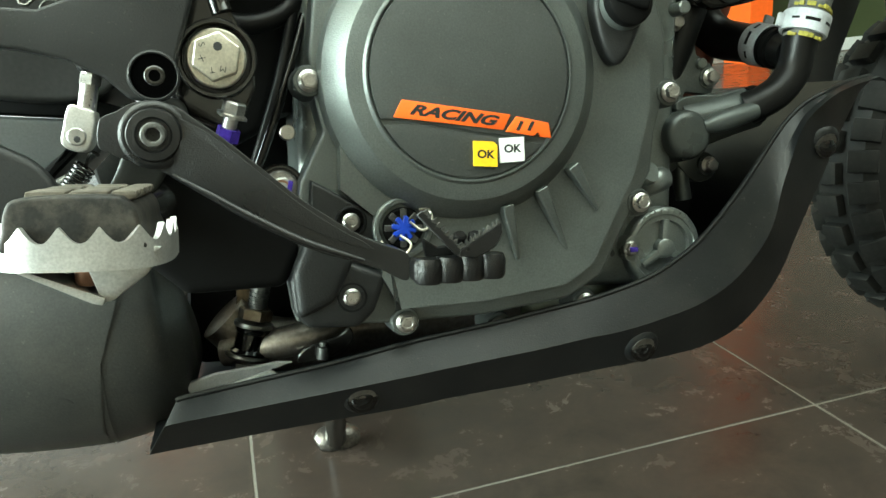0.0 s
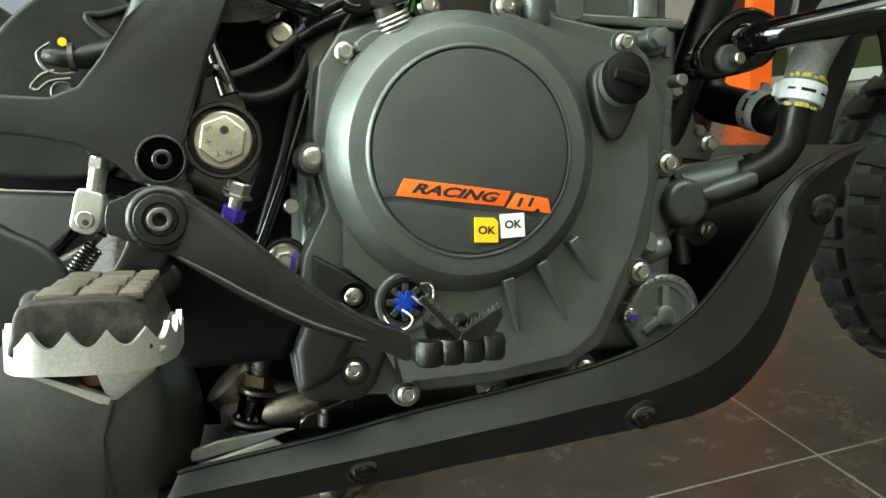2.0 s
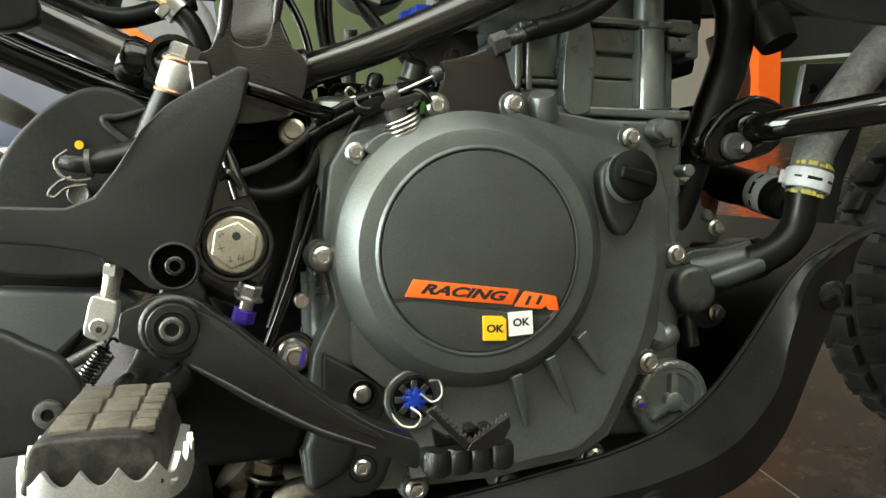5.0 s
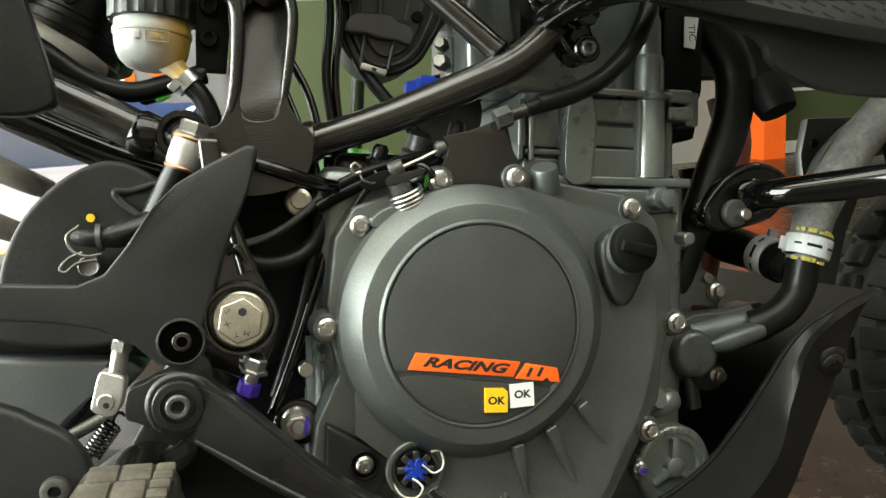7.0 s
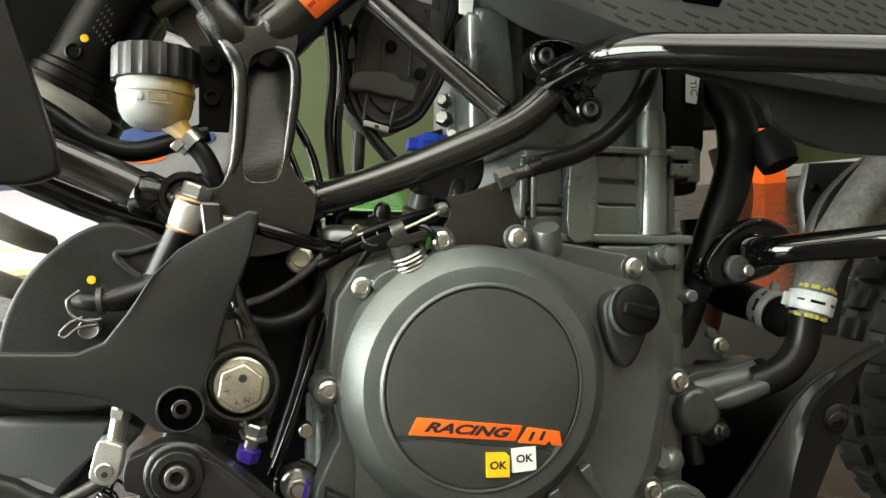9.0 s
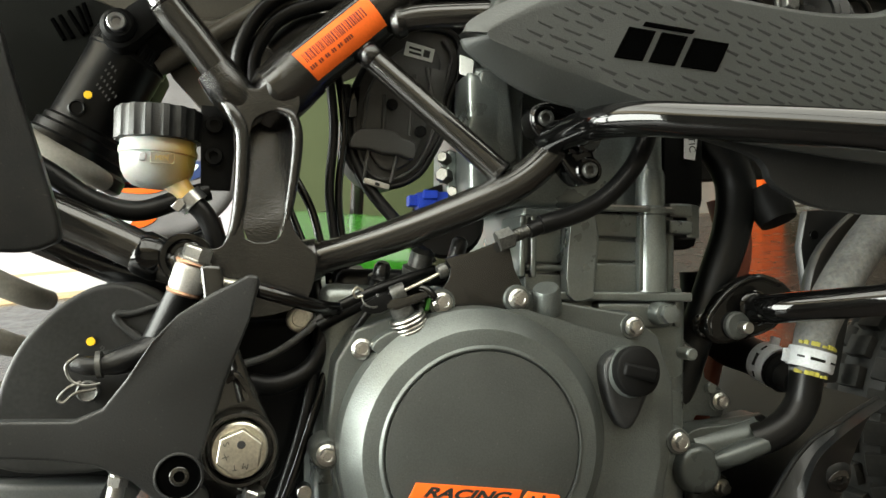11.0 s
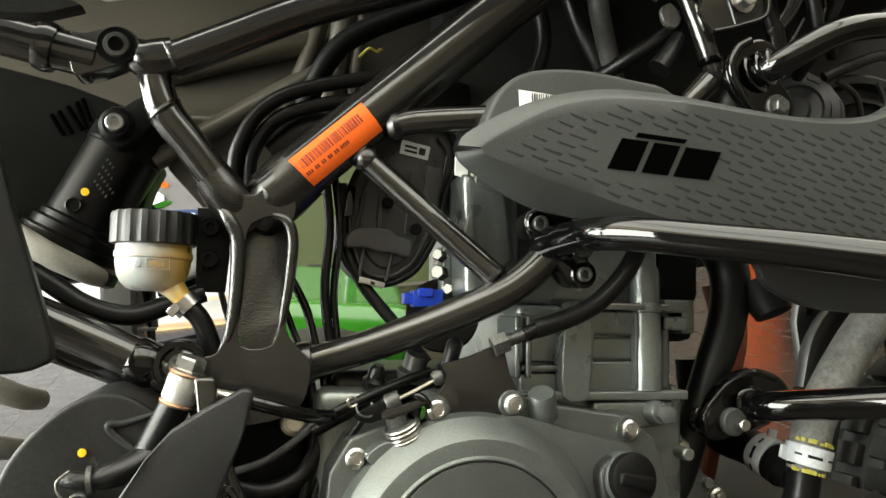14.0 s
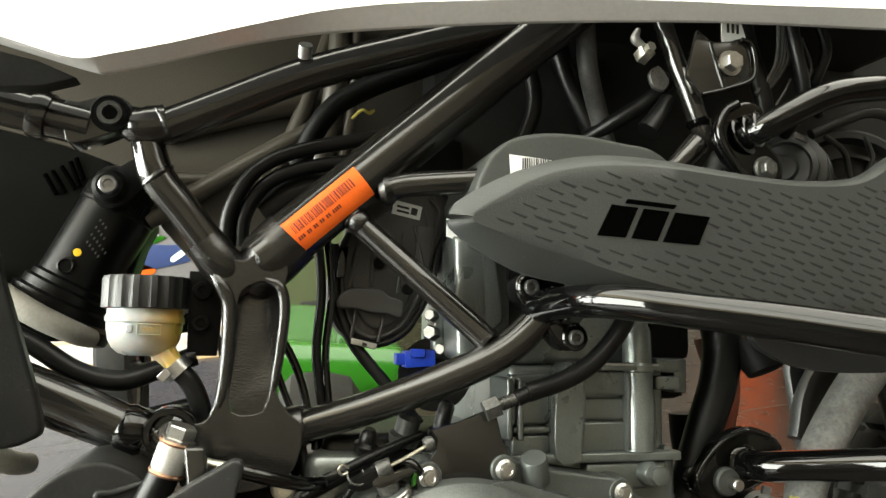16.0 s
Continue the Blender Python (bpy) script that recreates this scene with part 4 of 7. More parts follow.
part("hub", lathe([(17.4, -4), (17.2, 1.4), (16, 2.8), (14.2, 3.2), (13.6, 3.0), (13.4, 5.4), (12.6, 6.4), (9, 6.8), (8.4, 6.2), (8, 5), (0, 5)], (-198, -45, -46), seg=48), LEVER, pedal)
part("pivot_bolt", lathe([(6.4, -1), (6.4, 1.6), (5.6, 2.6), (4.4, 2.8), (3.6, 2.4), (3.2, -1), (0, -1)], (-198, -51, -46), seg=32), DARK_STEEL, pedal, "black socket-head pivot bolt")
for k in range(4):
    part("toe_rib", lathe([(6.4, -7), (7.6, -5), (7.8, 3), (6.6, 6), (0, 6)], (-66 + k * 11.2, -86, -114 + k * 0.6), (0, 0, 1), 20), LEVER, pedal)
part("toe_bar", block(-74, -28, -90, -76, -120, -108, 3, 3, turn=(0, -1, 0)), LEVER, pedal)
tip = part("toe_plate", slab([(-75, -85), (-72, -82.5), (-52, -102), (-54, -106)], -98, -95.5, 0.5, 1), LEVER, pedal, "worn serrated steel toe plate")
part("strip", slab([(-54, -106), (-52, -102), (-31, -89), (-30, -95), (-34, -102), (-44, -107)], -98, -95.5, 0.5, 1), LEVER, tip)
for k in range(9):
    a = Vector((-71 + k * 2.2, -83.5 - k * 2.15))
    part("tooth", slab([(a.x - 1.2, a.y - 0.4), (a.x + 1.6, a.y + 1.4), (a.x + 1.2, a.y - 1.8)], -98, -95.5, 0), DARK_STEEL, tip)
for k in range(9):
    a = Vector((-51 + k * 2.3, -101.4 + k * 1.4))
    part("tooth", slab([(a.x - 1.2, a.y - 0.6), (a.x - 0.4, a.y + 2.4), (a.x + 1.3, a.y + 0.6)], -98, -95.5, 0), DARK_STEEL, tip)
for bx in (-50, -42):
    part("stud", lathe([(3.6, -4), (3.6, 2), (2.6, 3), (0, 3)], (bx, -88, -98), (0, -0.6, 1), 14), DARK_PLASTIC, pedal)
part("rear_plate", slab([(-68, -98), (-60, -103), (-44, -101), (-32, -100), (-31, -106), (-66, -108)], -82, -78, 0.5, 1), DARK_PLASTIC, pedal)
# clevis and return spring
clevis = part("clevis", slab(rounded([(-240, -30.4), (-234, -31.5), (-227.4, -34), (-228.4, -44), (-230, -51), (-234, -54.5), (-240, -53.5), (-244.4, -50), (-243, -42)], 2), -30, -15, 1.8, 3), SILVER, bike, "bright steel clevis on the brake push rod")
part("push_rod", sweep([(-232.6, -23, -34), (-229.4, -23, -14)], 4.6, 20, smooth=False), ZINC, clevis)
part("lock_nut", lathe([(5.7, -2.6), (5.7, 2.6), (0, 2.6)], (-229.8, -23, -17.4), (0.16, 0, 1), 6), ZINC, clevis)
part("boot", lathe([(5.5, -1), (7, 0.6), (7.4, 2), (4, 4.4)], (-229.4, -22, -12.6), (0.1, 0, 1), 24), RUBBER, clevis)
part("pin", lathe([(4.6, 0), (4.6, 1.2), (4.0, 1.8), (0, 1.8)], (-236.6, -30, -46.6), seg=28), STEEL, clevis)
# thin black disc painted as the dark inside the pin
part("pin_hole", lathe([(1.7, 0), (1.5, 0.2), (0, 0.2)], (-236.2, -31.8, -48), seg=14), INK_AND_HOLES, clevis)
A0, A1 = Vector((-235.4, -16, -62)), Vector((-246.4, -16, -78))
AD = (A1 - A0).normalized()
AS = AD.orthogonal().normalized()
coil = [tuple(A0 + (A1 - A0) * (k / 90) + (AS * math.cos(k * 0.6) + AD.cross(AS) * math.sin(k * 0.6)) * 5.0) for k in range(91)]
spring = part("return_spring", sweep(coil, 0.9, 6, smooth=False), FRAME, bike, "small black return spring on the pedal")
part("hook", sweep([(-235.4, -16, -63), (-234.4, -17, -58), (-231.5, -20, -54.5), (-228, -22, -56)], 0.9, 6), FRAME, spring)
part("hook", sweep([(-246, -15, -78), (-249, -13, -84), (-253, -11, -88)], 0.9, 6), FRAME, spring)
# foot peg
peg = part("foot_peg", slab(rounded([(-240, -91), (-240, -95), (-215, -96), (-200, -96), (-192, -94), (-192, -90)], 3), -150, -70, 1, 2), SILVER, bike, "silver toothed foot peg with a dusty rubber insert")


def peg_band():
    """The toothed metal band that wraps the peg: front, then both sides going back."""
    path = [Vector(p) for p in ((-245.6, -106, 0), (-246.6, -122, 0), (-245.6, -140, 0), (-239, -152, 0), (-224, -156.4, 0), (-206, -156, 0), (-194, -150, 0), (-188.6, -137, 0), (-187.2, -122, 0), (-187, -106, 0))]
    pts = spline(path, 44)
    bm = bmesh.new()
    run, rings = 0.0, []
    for i, p in enumerate(pts):
        run += (p - pts[i - 1]).length if i else 0
        d = (pts[min(i + 1, len(pts) - 1)] - pts[max(i - 1, 0)]).normalized()
        n = Vector((d.y, -d.x, 0))
        tooth = 1 - abs(math.sin(math.pi * run / 13.2)) ** 1.1
        top = -88.0 + 6.2 * tooth
        rings.append([bm.verts.new((p + n * o + Vector((0, 0, z))) * 0.001) for o, z in ((0, -98.2), (0, top), (2.4, top), (2.4, -98.2))])
    for a, b in zip(rings, rings[1:]):
        for k in range(4):
            bm.faces.new((a[k], a[(k + 1) % 4], b[(k + 1) % 4], b[k]))
    bm.faces.new(rings[0])
    bm.faces.new(rings[-1][::-1])
    return bm


part("toothed_band", peg_band(), SILVER, peg, "silver band with worn triangular teeth", sharp=30)
pad = part("rubber_insert", slab(rounded([(-240, -93), (-242, -84), (-240.5, -75), (-236, -71.6), (-222, -70.6), (-204, -70.8), (-200, -72.4), (-196, -77), (-195, -84), (-196, -93)], 3), -153.5, -66, 7, 5), GRIP_RUBBER, peg, "dusty black rubber insert with low grip blocks")
for i, (x0, x1) in enumerate(((-236.5, -222.4), (-221.4, -207.2), (-206.2, -197))):
    for j in range(6):
        y0 = -145 + j * 13
        if i == 2 or j % 2 == 0:
            part("grip_block", block(x0, x1, y0, y0 + (12.2 if i == 2 else 25.2), -73, -69.4, 1.6, 2, turn=(0, 0, 4)), DUSTY_RUBBER, pad)
part("peg_bracket", slab([(-216, -97), (-192, -96), (-193, -101), (-207, -112), (-211, -112)], -147, -70, 2, 2), SILVER, peg)
part("bracket_web", slab([(-244, -97), (-240, -97), (-209, -110), (-210, -113), (-214, -112)], -149, -70, 1, 2), SILVER, peg)
part("bracket_core", slab([(-246, -97), (-200, -97), (-210, -110)], -128, -60, 1, 2), DARK_PLASTIC, peg)
part("bolt_stub", lathe([(5, -4), (5, 8), (4, 10), (0, 10)], (-216, -140, -96), (0, 0, -1), 16), COPPER, peg)
part("peg_mount", sweep([(-222, -70, -96), (-222, -20, -92), (-205, 10, -84)], [14, 16, 20], 20), FRAME, peg)
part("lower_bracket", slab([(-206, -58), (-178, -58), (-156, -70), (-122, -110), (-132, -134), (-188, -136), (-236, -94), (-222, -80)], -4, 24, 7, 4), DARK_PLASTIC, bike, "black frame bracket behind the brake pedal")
# black paint in truth; the grey puts its reflected light into the colour
part("bracket_rib", slab(rounded([(-206, -26), (-186, -26), (-184, -40), (-196, -66), (-206, -81), (-224, -97), (-250, -96), (-238, -84), (-226, -74), (-218, -56)], 2), -13, 4, 4, 3), GREY_TANK, bike, "satin black rib of the foot control bracket, its sheen painted grey")
part("heel_plate", slab(rounded([(-330, -36), (-284, -44), (-268, -52), (-255, -59), (-245, -71), (-240, -86), (-244, -100), (-262, -108), (-330, -104)], 3), -44, -32, 4, 3), PLASTIC, bike, "matte black lower side panel with a socket bolt")
put("bolt", SOCKET_BLACK, bike, (-258, -45, -88), (0, 0, 0), "black socket bolt")

# muffler, exhaust pipe, brake light switch
silencer = part("muffler", sweep([(-430, 104, -178), (-360, 104, -180), (-290, 103, -182), (-246, 103, -182), (-240, 103, -182), (-222, 103, -181), (-210, 104, -180), (-200, 105, -178), (-193, 106, -177), (-189, 106, -176)], [68, 71, 72.5, 71.5, 70.4, 67, 61, 49, 32, 10], 64), EXHAUST, bike, "large matte black exhaust silencer")
part("dimple", lathe([(12, -1.2), (9.5, 0.4), (6.5, 0.5), (0, -0.3)], (-266, 37.6, -210.5), (0, -0.91, -0.41), 32), EXHAUST, silencer)
muffler_pipe = part("exhaust_pipe", sweep([(-170, 110, -172), (-150, 112, -190), (-120, 110, -196), (-80, 112, -188), (-30, 120, -186), (60, 130, -180)], 20, 24), PIPE, bike, "heat-stained exhaust pipe")
part("hanger", slab([(-196, -212), (-140, -196), (-128, -204), (-186, -222)], 40, 44, 0.8, 1), SILVER, muffler_pipe)
part("fixing_plate", slab([(-160, -146), (-140, -146), (-136, -190), (-162, -194)], 104, 110, 1, 1), BRONZE, muffler_pipe)
switch = part("oxygen_sensor", lathe([(8, -14), (13, -12), (13.5, -9), (11.5, -7), (11, 4), (12.5, 6), (12.5, 8), (9, 9), (0, 9)], (-151, 84, -184), (0.2, 0, 1), 28), TUBE, bike, "black oxygen sensor with worn steel collars")
part("flange", lathe([(15.5, -1.6), (16.5, 0), (15.5, 1.6), (0, 1.6)], (-153.5, 84, -196), (0.2, 0, 1), 30), PEG_STEEL, switch)
part("end_hex", lathe([(9.5, -6), (10.5, -5), (10.5, 4), (0, 4)], (-155.5, 84, -205), (0.2, 0, 1), 6), PEG_STEEL, switch)
part("collar", lathe([(13.5, -1.5), (14, 0), (13.5, 1.5), (0, 1.5)], (-149, 84, -174), (0.2, 0, 1), 28), PEG_STEEL, switch)
part("hex", lathe([(11, -4), (12, -3), (12, 3), (11, 4), (0, 4)], (-147.6, 84, -166.5), (0.2, 0, 1), 6), BRONZE, switch)
part("stud", lathe([(6, 0), (6, 26), (5, 28), (0, 28)], (-146.8, 84, -163), (0.22, 0, 1), 18), DARK_STEEL, switch)
for k in range(9):
    part("thread_turn", lathe([(6.8, -0.7), (6.8, 0.7), (0, 0.7)], (-146.4 + k * 0.56, 84, -160 + k * 2.5), (0.22, 0, 1), 16), DARK_STEEL, switch)
part("cross_pipe", sweep([(-170, 96, -196), (-140, 84, -190), (-112, 80, -184), (-86, 86, -178)], [10, 11, 11, 8], 18), PIPE, bike, "heat-stained cross pipe under the engine")
part("hanger_plate", slab([(-196, -207), (-176, -201), (-134, -196), (-124, -197), (-158, -207), (-192, -214)], 60, 64, 0.8, 1), SILVER, bike, "bent bright hanger plate under the exhaust")
part("hanger_tab", slab(rounded([(-116, -190), (-92, -182), (-84, -176), (-82, -186), (-96, -196), (-120, -200)], 3), 66, 70, 1, 1), FRAME, bike, "black exhaust hanger tab")
part("stud", lathe([(4.5, 0), (4.5, 8), (3, 9), (3, 12), (0, 12)], (-104, 60, -196), (0.1, 0, 1), 14), DARK_STEEL, bike, "small dark stud on the hanger")
part("side_stand", sweep([(-70, 240, -170), (-56, 370, -310), (-46, 452, -404)], 13, 18), FRAME, bike, "black side stand leg with a steel foot")
part("stand_foot", sweep([(-68, 458, -412), (-58, 460, -408), (-42, 462, -406), (-26, 462, -408), (-16, 462, -412)], [10, 17, 19, 17, 10], 20, flat=0.6), BLACK_FOOT, bike, "worn dark steel stand foot")
# frame behind lever, chain side
swing = part("swing_arm", slab([(-420, -26), (-300, -33), (-236, -35), (-226, -42), (-262, -82), (-292, -68), (-420, -64)], 40, 90, 4, 3), SWING_GREY, bike, "satin grey swing arm behind the foot controls")
part("upper_web", slab([(-330, -8), (-270, -13), (-200, -34), (-206, -42), (-236, -34), (-330, -30)], 50, 80, 3, 2), DARK_PLASTIC, swing)
part("brace", slab([(-246, -34), (-252, -51), (-271, -69), (-290, -92), (-280, -92), (-259, -66), (-240, -46), (-238, -34)], 28, 40, 3, 2), DARK_PLASTIC, swing)
part("brace", sweep([(-300, 26, -94), (-272, 26, -81), (-242, 26, -65)], 4, 12), DARK_STEEL, swing)
adj = part("adjuster_bolt", lathe([(8.6, 0), (8.6, 1.6), (6.4, 2.2), (6.4, 8), (5.4, 9), (0, 9)], (-160, -16, -35), (0.25, -0.2, 0.9), 6), ZINC, bike, "zinc adjuster bolt with a violet painted nut")
part("thread", sweep([(-160, -16, -35), (-164, -15, -49)], 4, 14, smooth=False), STEEL, adj)
part("lock_nut", lathe([(6.6, -3.6), (6.6, 3.6), (0, 3.6)], (-162.4, -15.4, -44.5), (0.25, -0.2, 0.9), 6), PURPLE, adj)
ax = part("frame_bolt", lathe([(15, -8), (15, 0), (13.6, 1.6), (12.4, 1.6), (11.8, 0), (0, 0)], (-132, 24, -76), (0, -1, 0.1), 36), FRAME, bike, "copper-coloured frame bolt with violet paint")
part("flange", lathe([(10.8, 0), (10.8, 2.6), (9.6, 4), (0, 4)], (-132, 23.5, -76), seg=32), ZINC, ax)
part("head", slab(hexagon(-132, -76, 7.6, 10), 11, 21, 1.2, 3), SILVER, ax)
part("copper_ring", lathe([(5.6, 0), (5.2, 0.5), (4.2, 0.5), (3.9, 0)], (-132, 11.2, -76), seg=24), COPPER, ax)
part("paint_mark", block(-129, -126, 10.4, 21, -81, -71, 0.8, 2, turn=(0, 12, 0)), PURPLE, ax)
for gx, gz in ((-127, -42), (-127, -72)):
    part("case_stud", lathe([(4.8, -10), (4.8, 0), (4.2, 0.7), (0, 0.7)], (gx, 22, gz), seg=22), ZINC, case)

# ---- cylinder and head ----
cyl = part("cylinder", block(20, 140, 34, 200, 60, 146, 5, 3), CAST, bike, "grey cast cylinder with vertical columns")
part("pillar", slab(rounded([(47, 84), (47, 126), (51, 140), (58, 149), (64, 143), (68, 128), (66, 92), (64, 82)], 3), 15, 40, 9, 6), CAST, cyl)
part("pillar_edge", sweep([(69, 24, 86), (71.5, 24, 128), (65, 25, 144)], 1.6, 8), CAST, cyl)
part("column", lathe([(12.2, 0), (12.2, 36), (11.2, 39), (11.2, 55), (12.4, 56), (12.4, 60), (10.6, 62), (10.2, 84), (9, 88), (0, 88)], (116.5, 30, 87), (0, 0, 1), 32), CAST, cyl)
part("edge_rib", block(104, 107, 22, 32, 88, 142, 1.2, 2), CAST, cyl)
for z0, z1, y0 in ((86, 107.2, 27), (108.4, 123.6, 28), (125.6, 143, 26.5)):
    part("panel", block(70, 106, y0, 40, z0, z1, 2, 3), CAST, cyl)
for z0, z1, y0 in ((86, 99, 26), (100.5, 105, 23), (106, 140, 28)):
    part("panel", block(19, 47, y0, 40, z0, z1, 2, 3), CAST, cyl)
for px_ in (16, 24):
    part("rib", block(px_ - 2.5, px_ + 1.5, 20, 60, 96, 138, 1.6, 3), CAST, cyl)
part("flange", block(62, 131, 19, 60, 143.6, 147, 1.4, 2), CAST, cyl)
part("gasket", block(62, 129, 21, 60, 147, 148.2, 0), STEEL, cyl)
part("flange", block(14, 145, 19, 60, 80.5, 87, 1.8, 3), CAST, cyl)
part("side_web", block(127, 137, 34, 80, 90, 150, 3, 3), CAST, cyl)
for z in (134.5, 147):
    part("stub", block(130, 150, 26, 60, z - 5, z + 5, 2.5, 3), CAST, cyl)
part("end_plate", block(149, 160, 34, 60, 127, 152, 2, 2), CAST, cyl)
part("side_web", block(136, 142, 28, 60, 62, 90, 2, 2), CAST, cyl)
part("blank", block(54, 66, 14, 26, 68, 76, 1, 1, turn=(0, 4, 0)), SILVER, cyl)
part("foot_boss", lathe([(9, -14), (8.4, 6), (7, 8), (0, 8)], (119, 20, 72), (0, -1, 0), 22), CAST, cyl)
part("hex_plug", slab(hexagon(121, 72, 7, 10), 7, 12, 0.8, 2), CAST, cyl)
part("skirt", slab([(72, 80), (136, 80), (132, 62), (100, 60), (84, 66), (72, 66)], 22, 50, 4, 3), CAST, cyl)
part("boss", lathe([(9.5, 0), (9, 16), (8, 18), (0, 18)], (26, 0, 74), (-0.3, -0.5, 1), 24), ENGINE, cyl)
head = part("cylinder_head", block(-6, 128, 44, 200, 146, 236, 6, 3), CAST, bike, "grey cast cylinder head under the tank")
part("column", lathe([(9, 0), (8.6, 8), (8, 30), (6.5, 34), (6.5, 50), (5, 52), (0, 52)], (117, 32, 170), (0, 0, 1), 26), CAST, head)
part("cover", block(-20, 18, 26, 90, 170, 240, 7, 3), CAST, head)
part("plate", slab([(-26, 186), (-16, 236), (4, 238), (12, 176), (-4, 164)], 22, 30, 3, 3), ENGINE, head)
part("dark_side", block(120, 176, 60, 160, 120, 220, 8, 2), DARK_PLASTIC, head)
sens = part("sensor_plate", slab([(-28, 188), (-12, 184), (-4, 164), (-10, 148), (-28, 150)], 62, 76, 2.5, 3), CAST, bike, "pale throttle sensor plate with hex bolts")
for hx, hz, hr in ((-31, 180.5, 4.6), (-31, 168, 5.8), (-23, 156, 4.6)):
    part("hex_bolt", lathe([(hr, -6), (hr, 3), (hr * 0.8, 4.4), (0, 4.4)], (hx, 60, hz), (-0.55, -0.8, 0.1), 6), PEG_STEEL, sens, "zinc hex bolt")
plug = part("blue_connector", block(-50, -28, 56, 72, 143.5, 155.5, 1.6, 2, turn=(0, -3, 0)), BLUE, bike, "bright blue plastic wiring connector")
part("latch", block(-47, -36, 53.6, 57, 150, 156.5, 0.8, 1), BLUE, plug)
part("rib", block(-56, -49, 59, 70, 145, 153, 0.8, 1), BLUE, plug)
part("intake_boot", lathe([(26, -20), (28, -16), (24, -12), (28, -8), (24, -4), (27, 2), (0, 2)], (-22, 84, 138), (-0.3, -1, 0.1), 32), RUBBER, bike, "black rubber intake boot beside the head")
# clutch release arm, spring and cable bracket
relbase = part("clutch_release", slab(rounded([(-92, 52), (-80, 62), (-64, 60), (-50, 64), (-46, 54), (-56, 42), (-76, 44)], 4), -14, 4, 6, 4), ENGINE, bike, "clutch release shaft with a bright coil spring")
AXIS = Vector((-0.40, -0.18, 0.9)).normalized()
SIDE = AXIS.orthogonal().normalized()
coil = [tuple(Vector((-65.5, -7, 60)) + AXIS * (k * 0.108) + (SIDE * math.cos(k * 0.26) + AXIS.cross(SIDE) * math.sin(k * 0.26)) * 10.2) for k in range(124)]
part("coil", sweep(coil, 1.25, 8, smooth=False), ZINC, relbase, "bright zinc spring coil")
part("neck", lathe([(21, -34), (18.5, -22), (15.5, -8), (14, -3), (12.6, -1.5), (9, -0.5), (8.6, 13), (0, 13)], tuple(Vector((-65.5, -7, 60)) - AXIS * 1), tuple(AXIS), 32), ENGINE, relbase)
part("spring_leg", sweep([(-74, -12, 61), (-82, -12, 58), (-91, -8, 54)], 1.1, 8), ZINC, relbase)
part("shaft", lathe([(7, 0), (7, 6), (5.5, 7), (0, 7)], tuple(Vector((-66.5, -3, 61)) + AXIS * 12), tuple(AXIS), 20), DARK_STEEL, relbase)
part("arm", slab(rounded([(-83, 76), (-80, 81), (-70, 83), (-60, 86), (-58, 83), (-66, 79), (-76, 75)], 3), -13, 4, 1.5, 2), FRAME, relbase)
part("arm_tip", slab(rounded([(-98, 76), (-84, 84), (-76, 82), (-79, 76), (-90, 72)], 3), -8, 0, 1.5, 2), DARK_PLASTIC, relbase)
part("wire", sweep([(-74, -6, 85.5), (-62, -6, 91), (-48, -5, 98)], 1.2, 8), BRASS_ZINC, relbase)
part("wire_nipple", lathe([(5.2, -4.5), (5.6, -3.5), (5.6, 3.5), (5.2, 4.5), (0, 4.5)], (-75, -6, 85), (1, -0.2, 0.42), 18), DARK_STEEL, relbase)
part("wire_end", lathe([(4, -3), (5, 0), (4, 3), (0, 3)], (-47, -5, 99), (1, 0, 0.45), 16), DARK_STEEL, relbase)
part("coil_ring", sweep([(-98, -4, 84), (-96, -8, 78), (-90, -8, 76), (-86, -6, 79), (-88, -3, 84)], 0.7, 8), DARK_STEEL, relbase)
part("split_pin", sweep([(-97, -6, 86), (-101, -8, 88), (-103, -8, 85), (-101, -6, 82), (-97, -5, 83)], 0.8, 8), BRASS_ZINC, relbase)
cb = part("cable_bracket", slab([(-55, 78), (-46, 88), (-42, 94), (-41, 101), (-45, 107), (-26, 112), (-9, 119), (-2, 116), (2, 100), (8, 89), (13, 80), (6, 73), (-10, 76), (-26, 76), (-40, 71), (-52, 71)], -3, 1, 1.2, 2), FRAME, bike, "black pressed-steel clutch cable bracket")
part("paint_mark", block(-58, -55, -8, -3, 74, 82, 0.5, 1, turn=(0, 10, 0)), GREEN, cb)
part("cable_nut", lathe([(7.2, -5), (7.2, 5), (0, 5)], (-6, -4, 120), (1, -0.1, 0.42), 6), DARK_STEEL, cb)
part("cable_thread", sweep([(-10, -4, 119), (0, -4.5, 122.5), (12, -5, 127)], 3.6, 12), DARK_STEEL, cb)
for k in range(7):
    part("thread_turn", lathe([(4.4, -0.6), (4.4, 0.6), (0, 0.6)], (-1 + k * 2.0, -4.3, 122 + k * 0.8), (1, -0.05, 0.42), 14), DARK_STEEL, cb)
part("sleeve", sweep([(10, -5, 126), (24, -5, 132)], 5.2, 16, smooth=False), RUBBER, cb)
part("clutch_cable", sweep([(18, -5, 130), (42, -7, 138), (62, -10, 150), (82, -10, 172), (96, -4, 198), (104, 12, 224)], 6.4, 16), RUBBER, bike, "black rubber clutch cable")
part("gearbox_top", block(-108, 20, 40, 160, 60, 100, 10, 3), LEVER, bike, "black gearbox casting under the wiring")
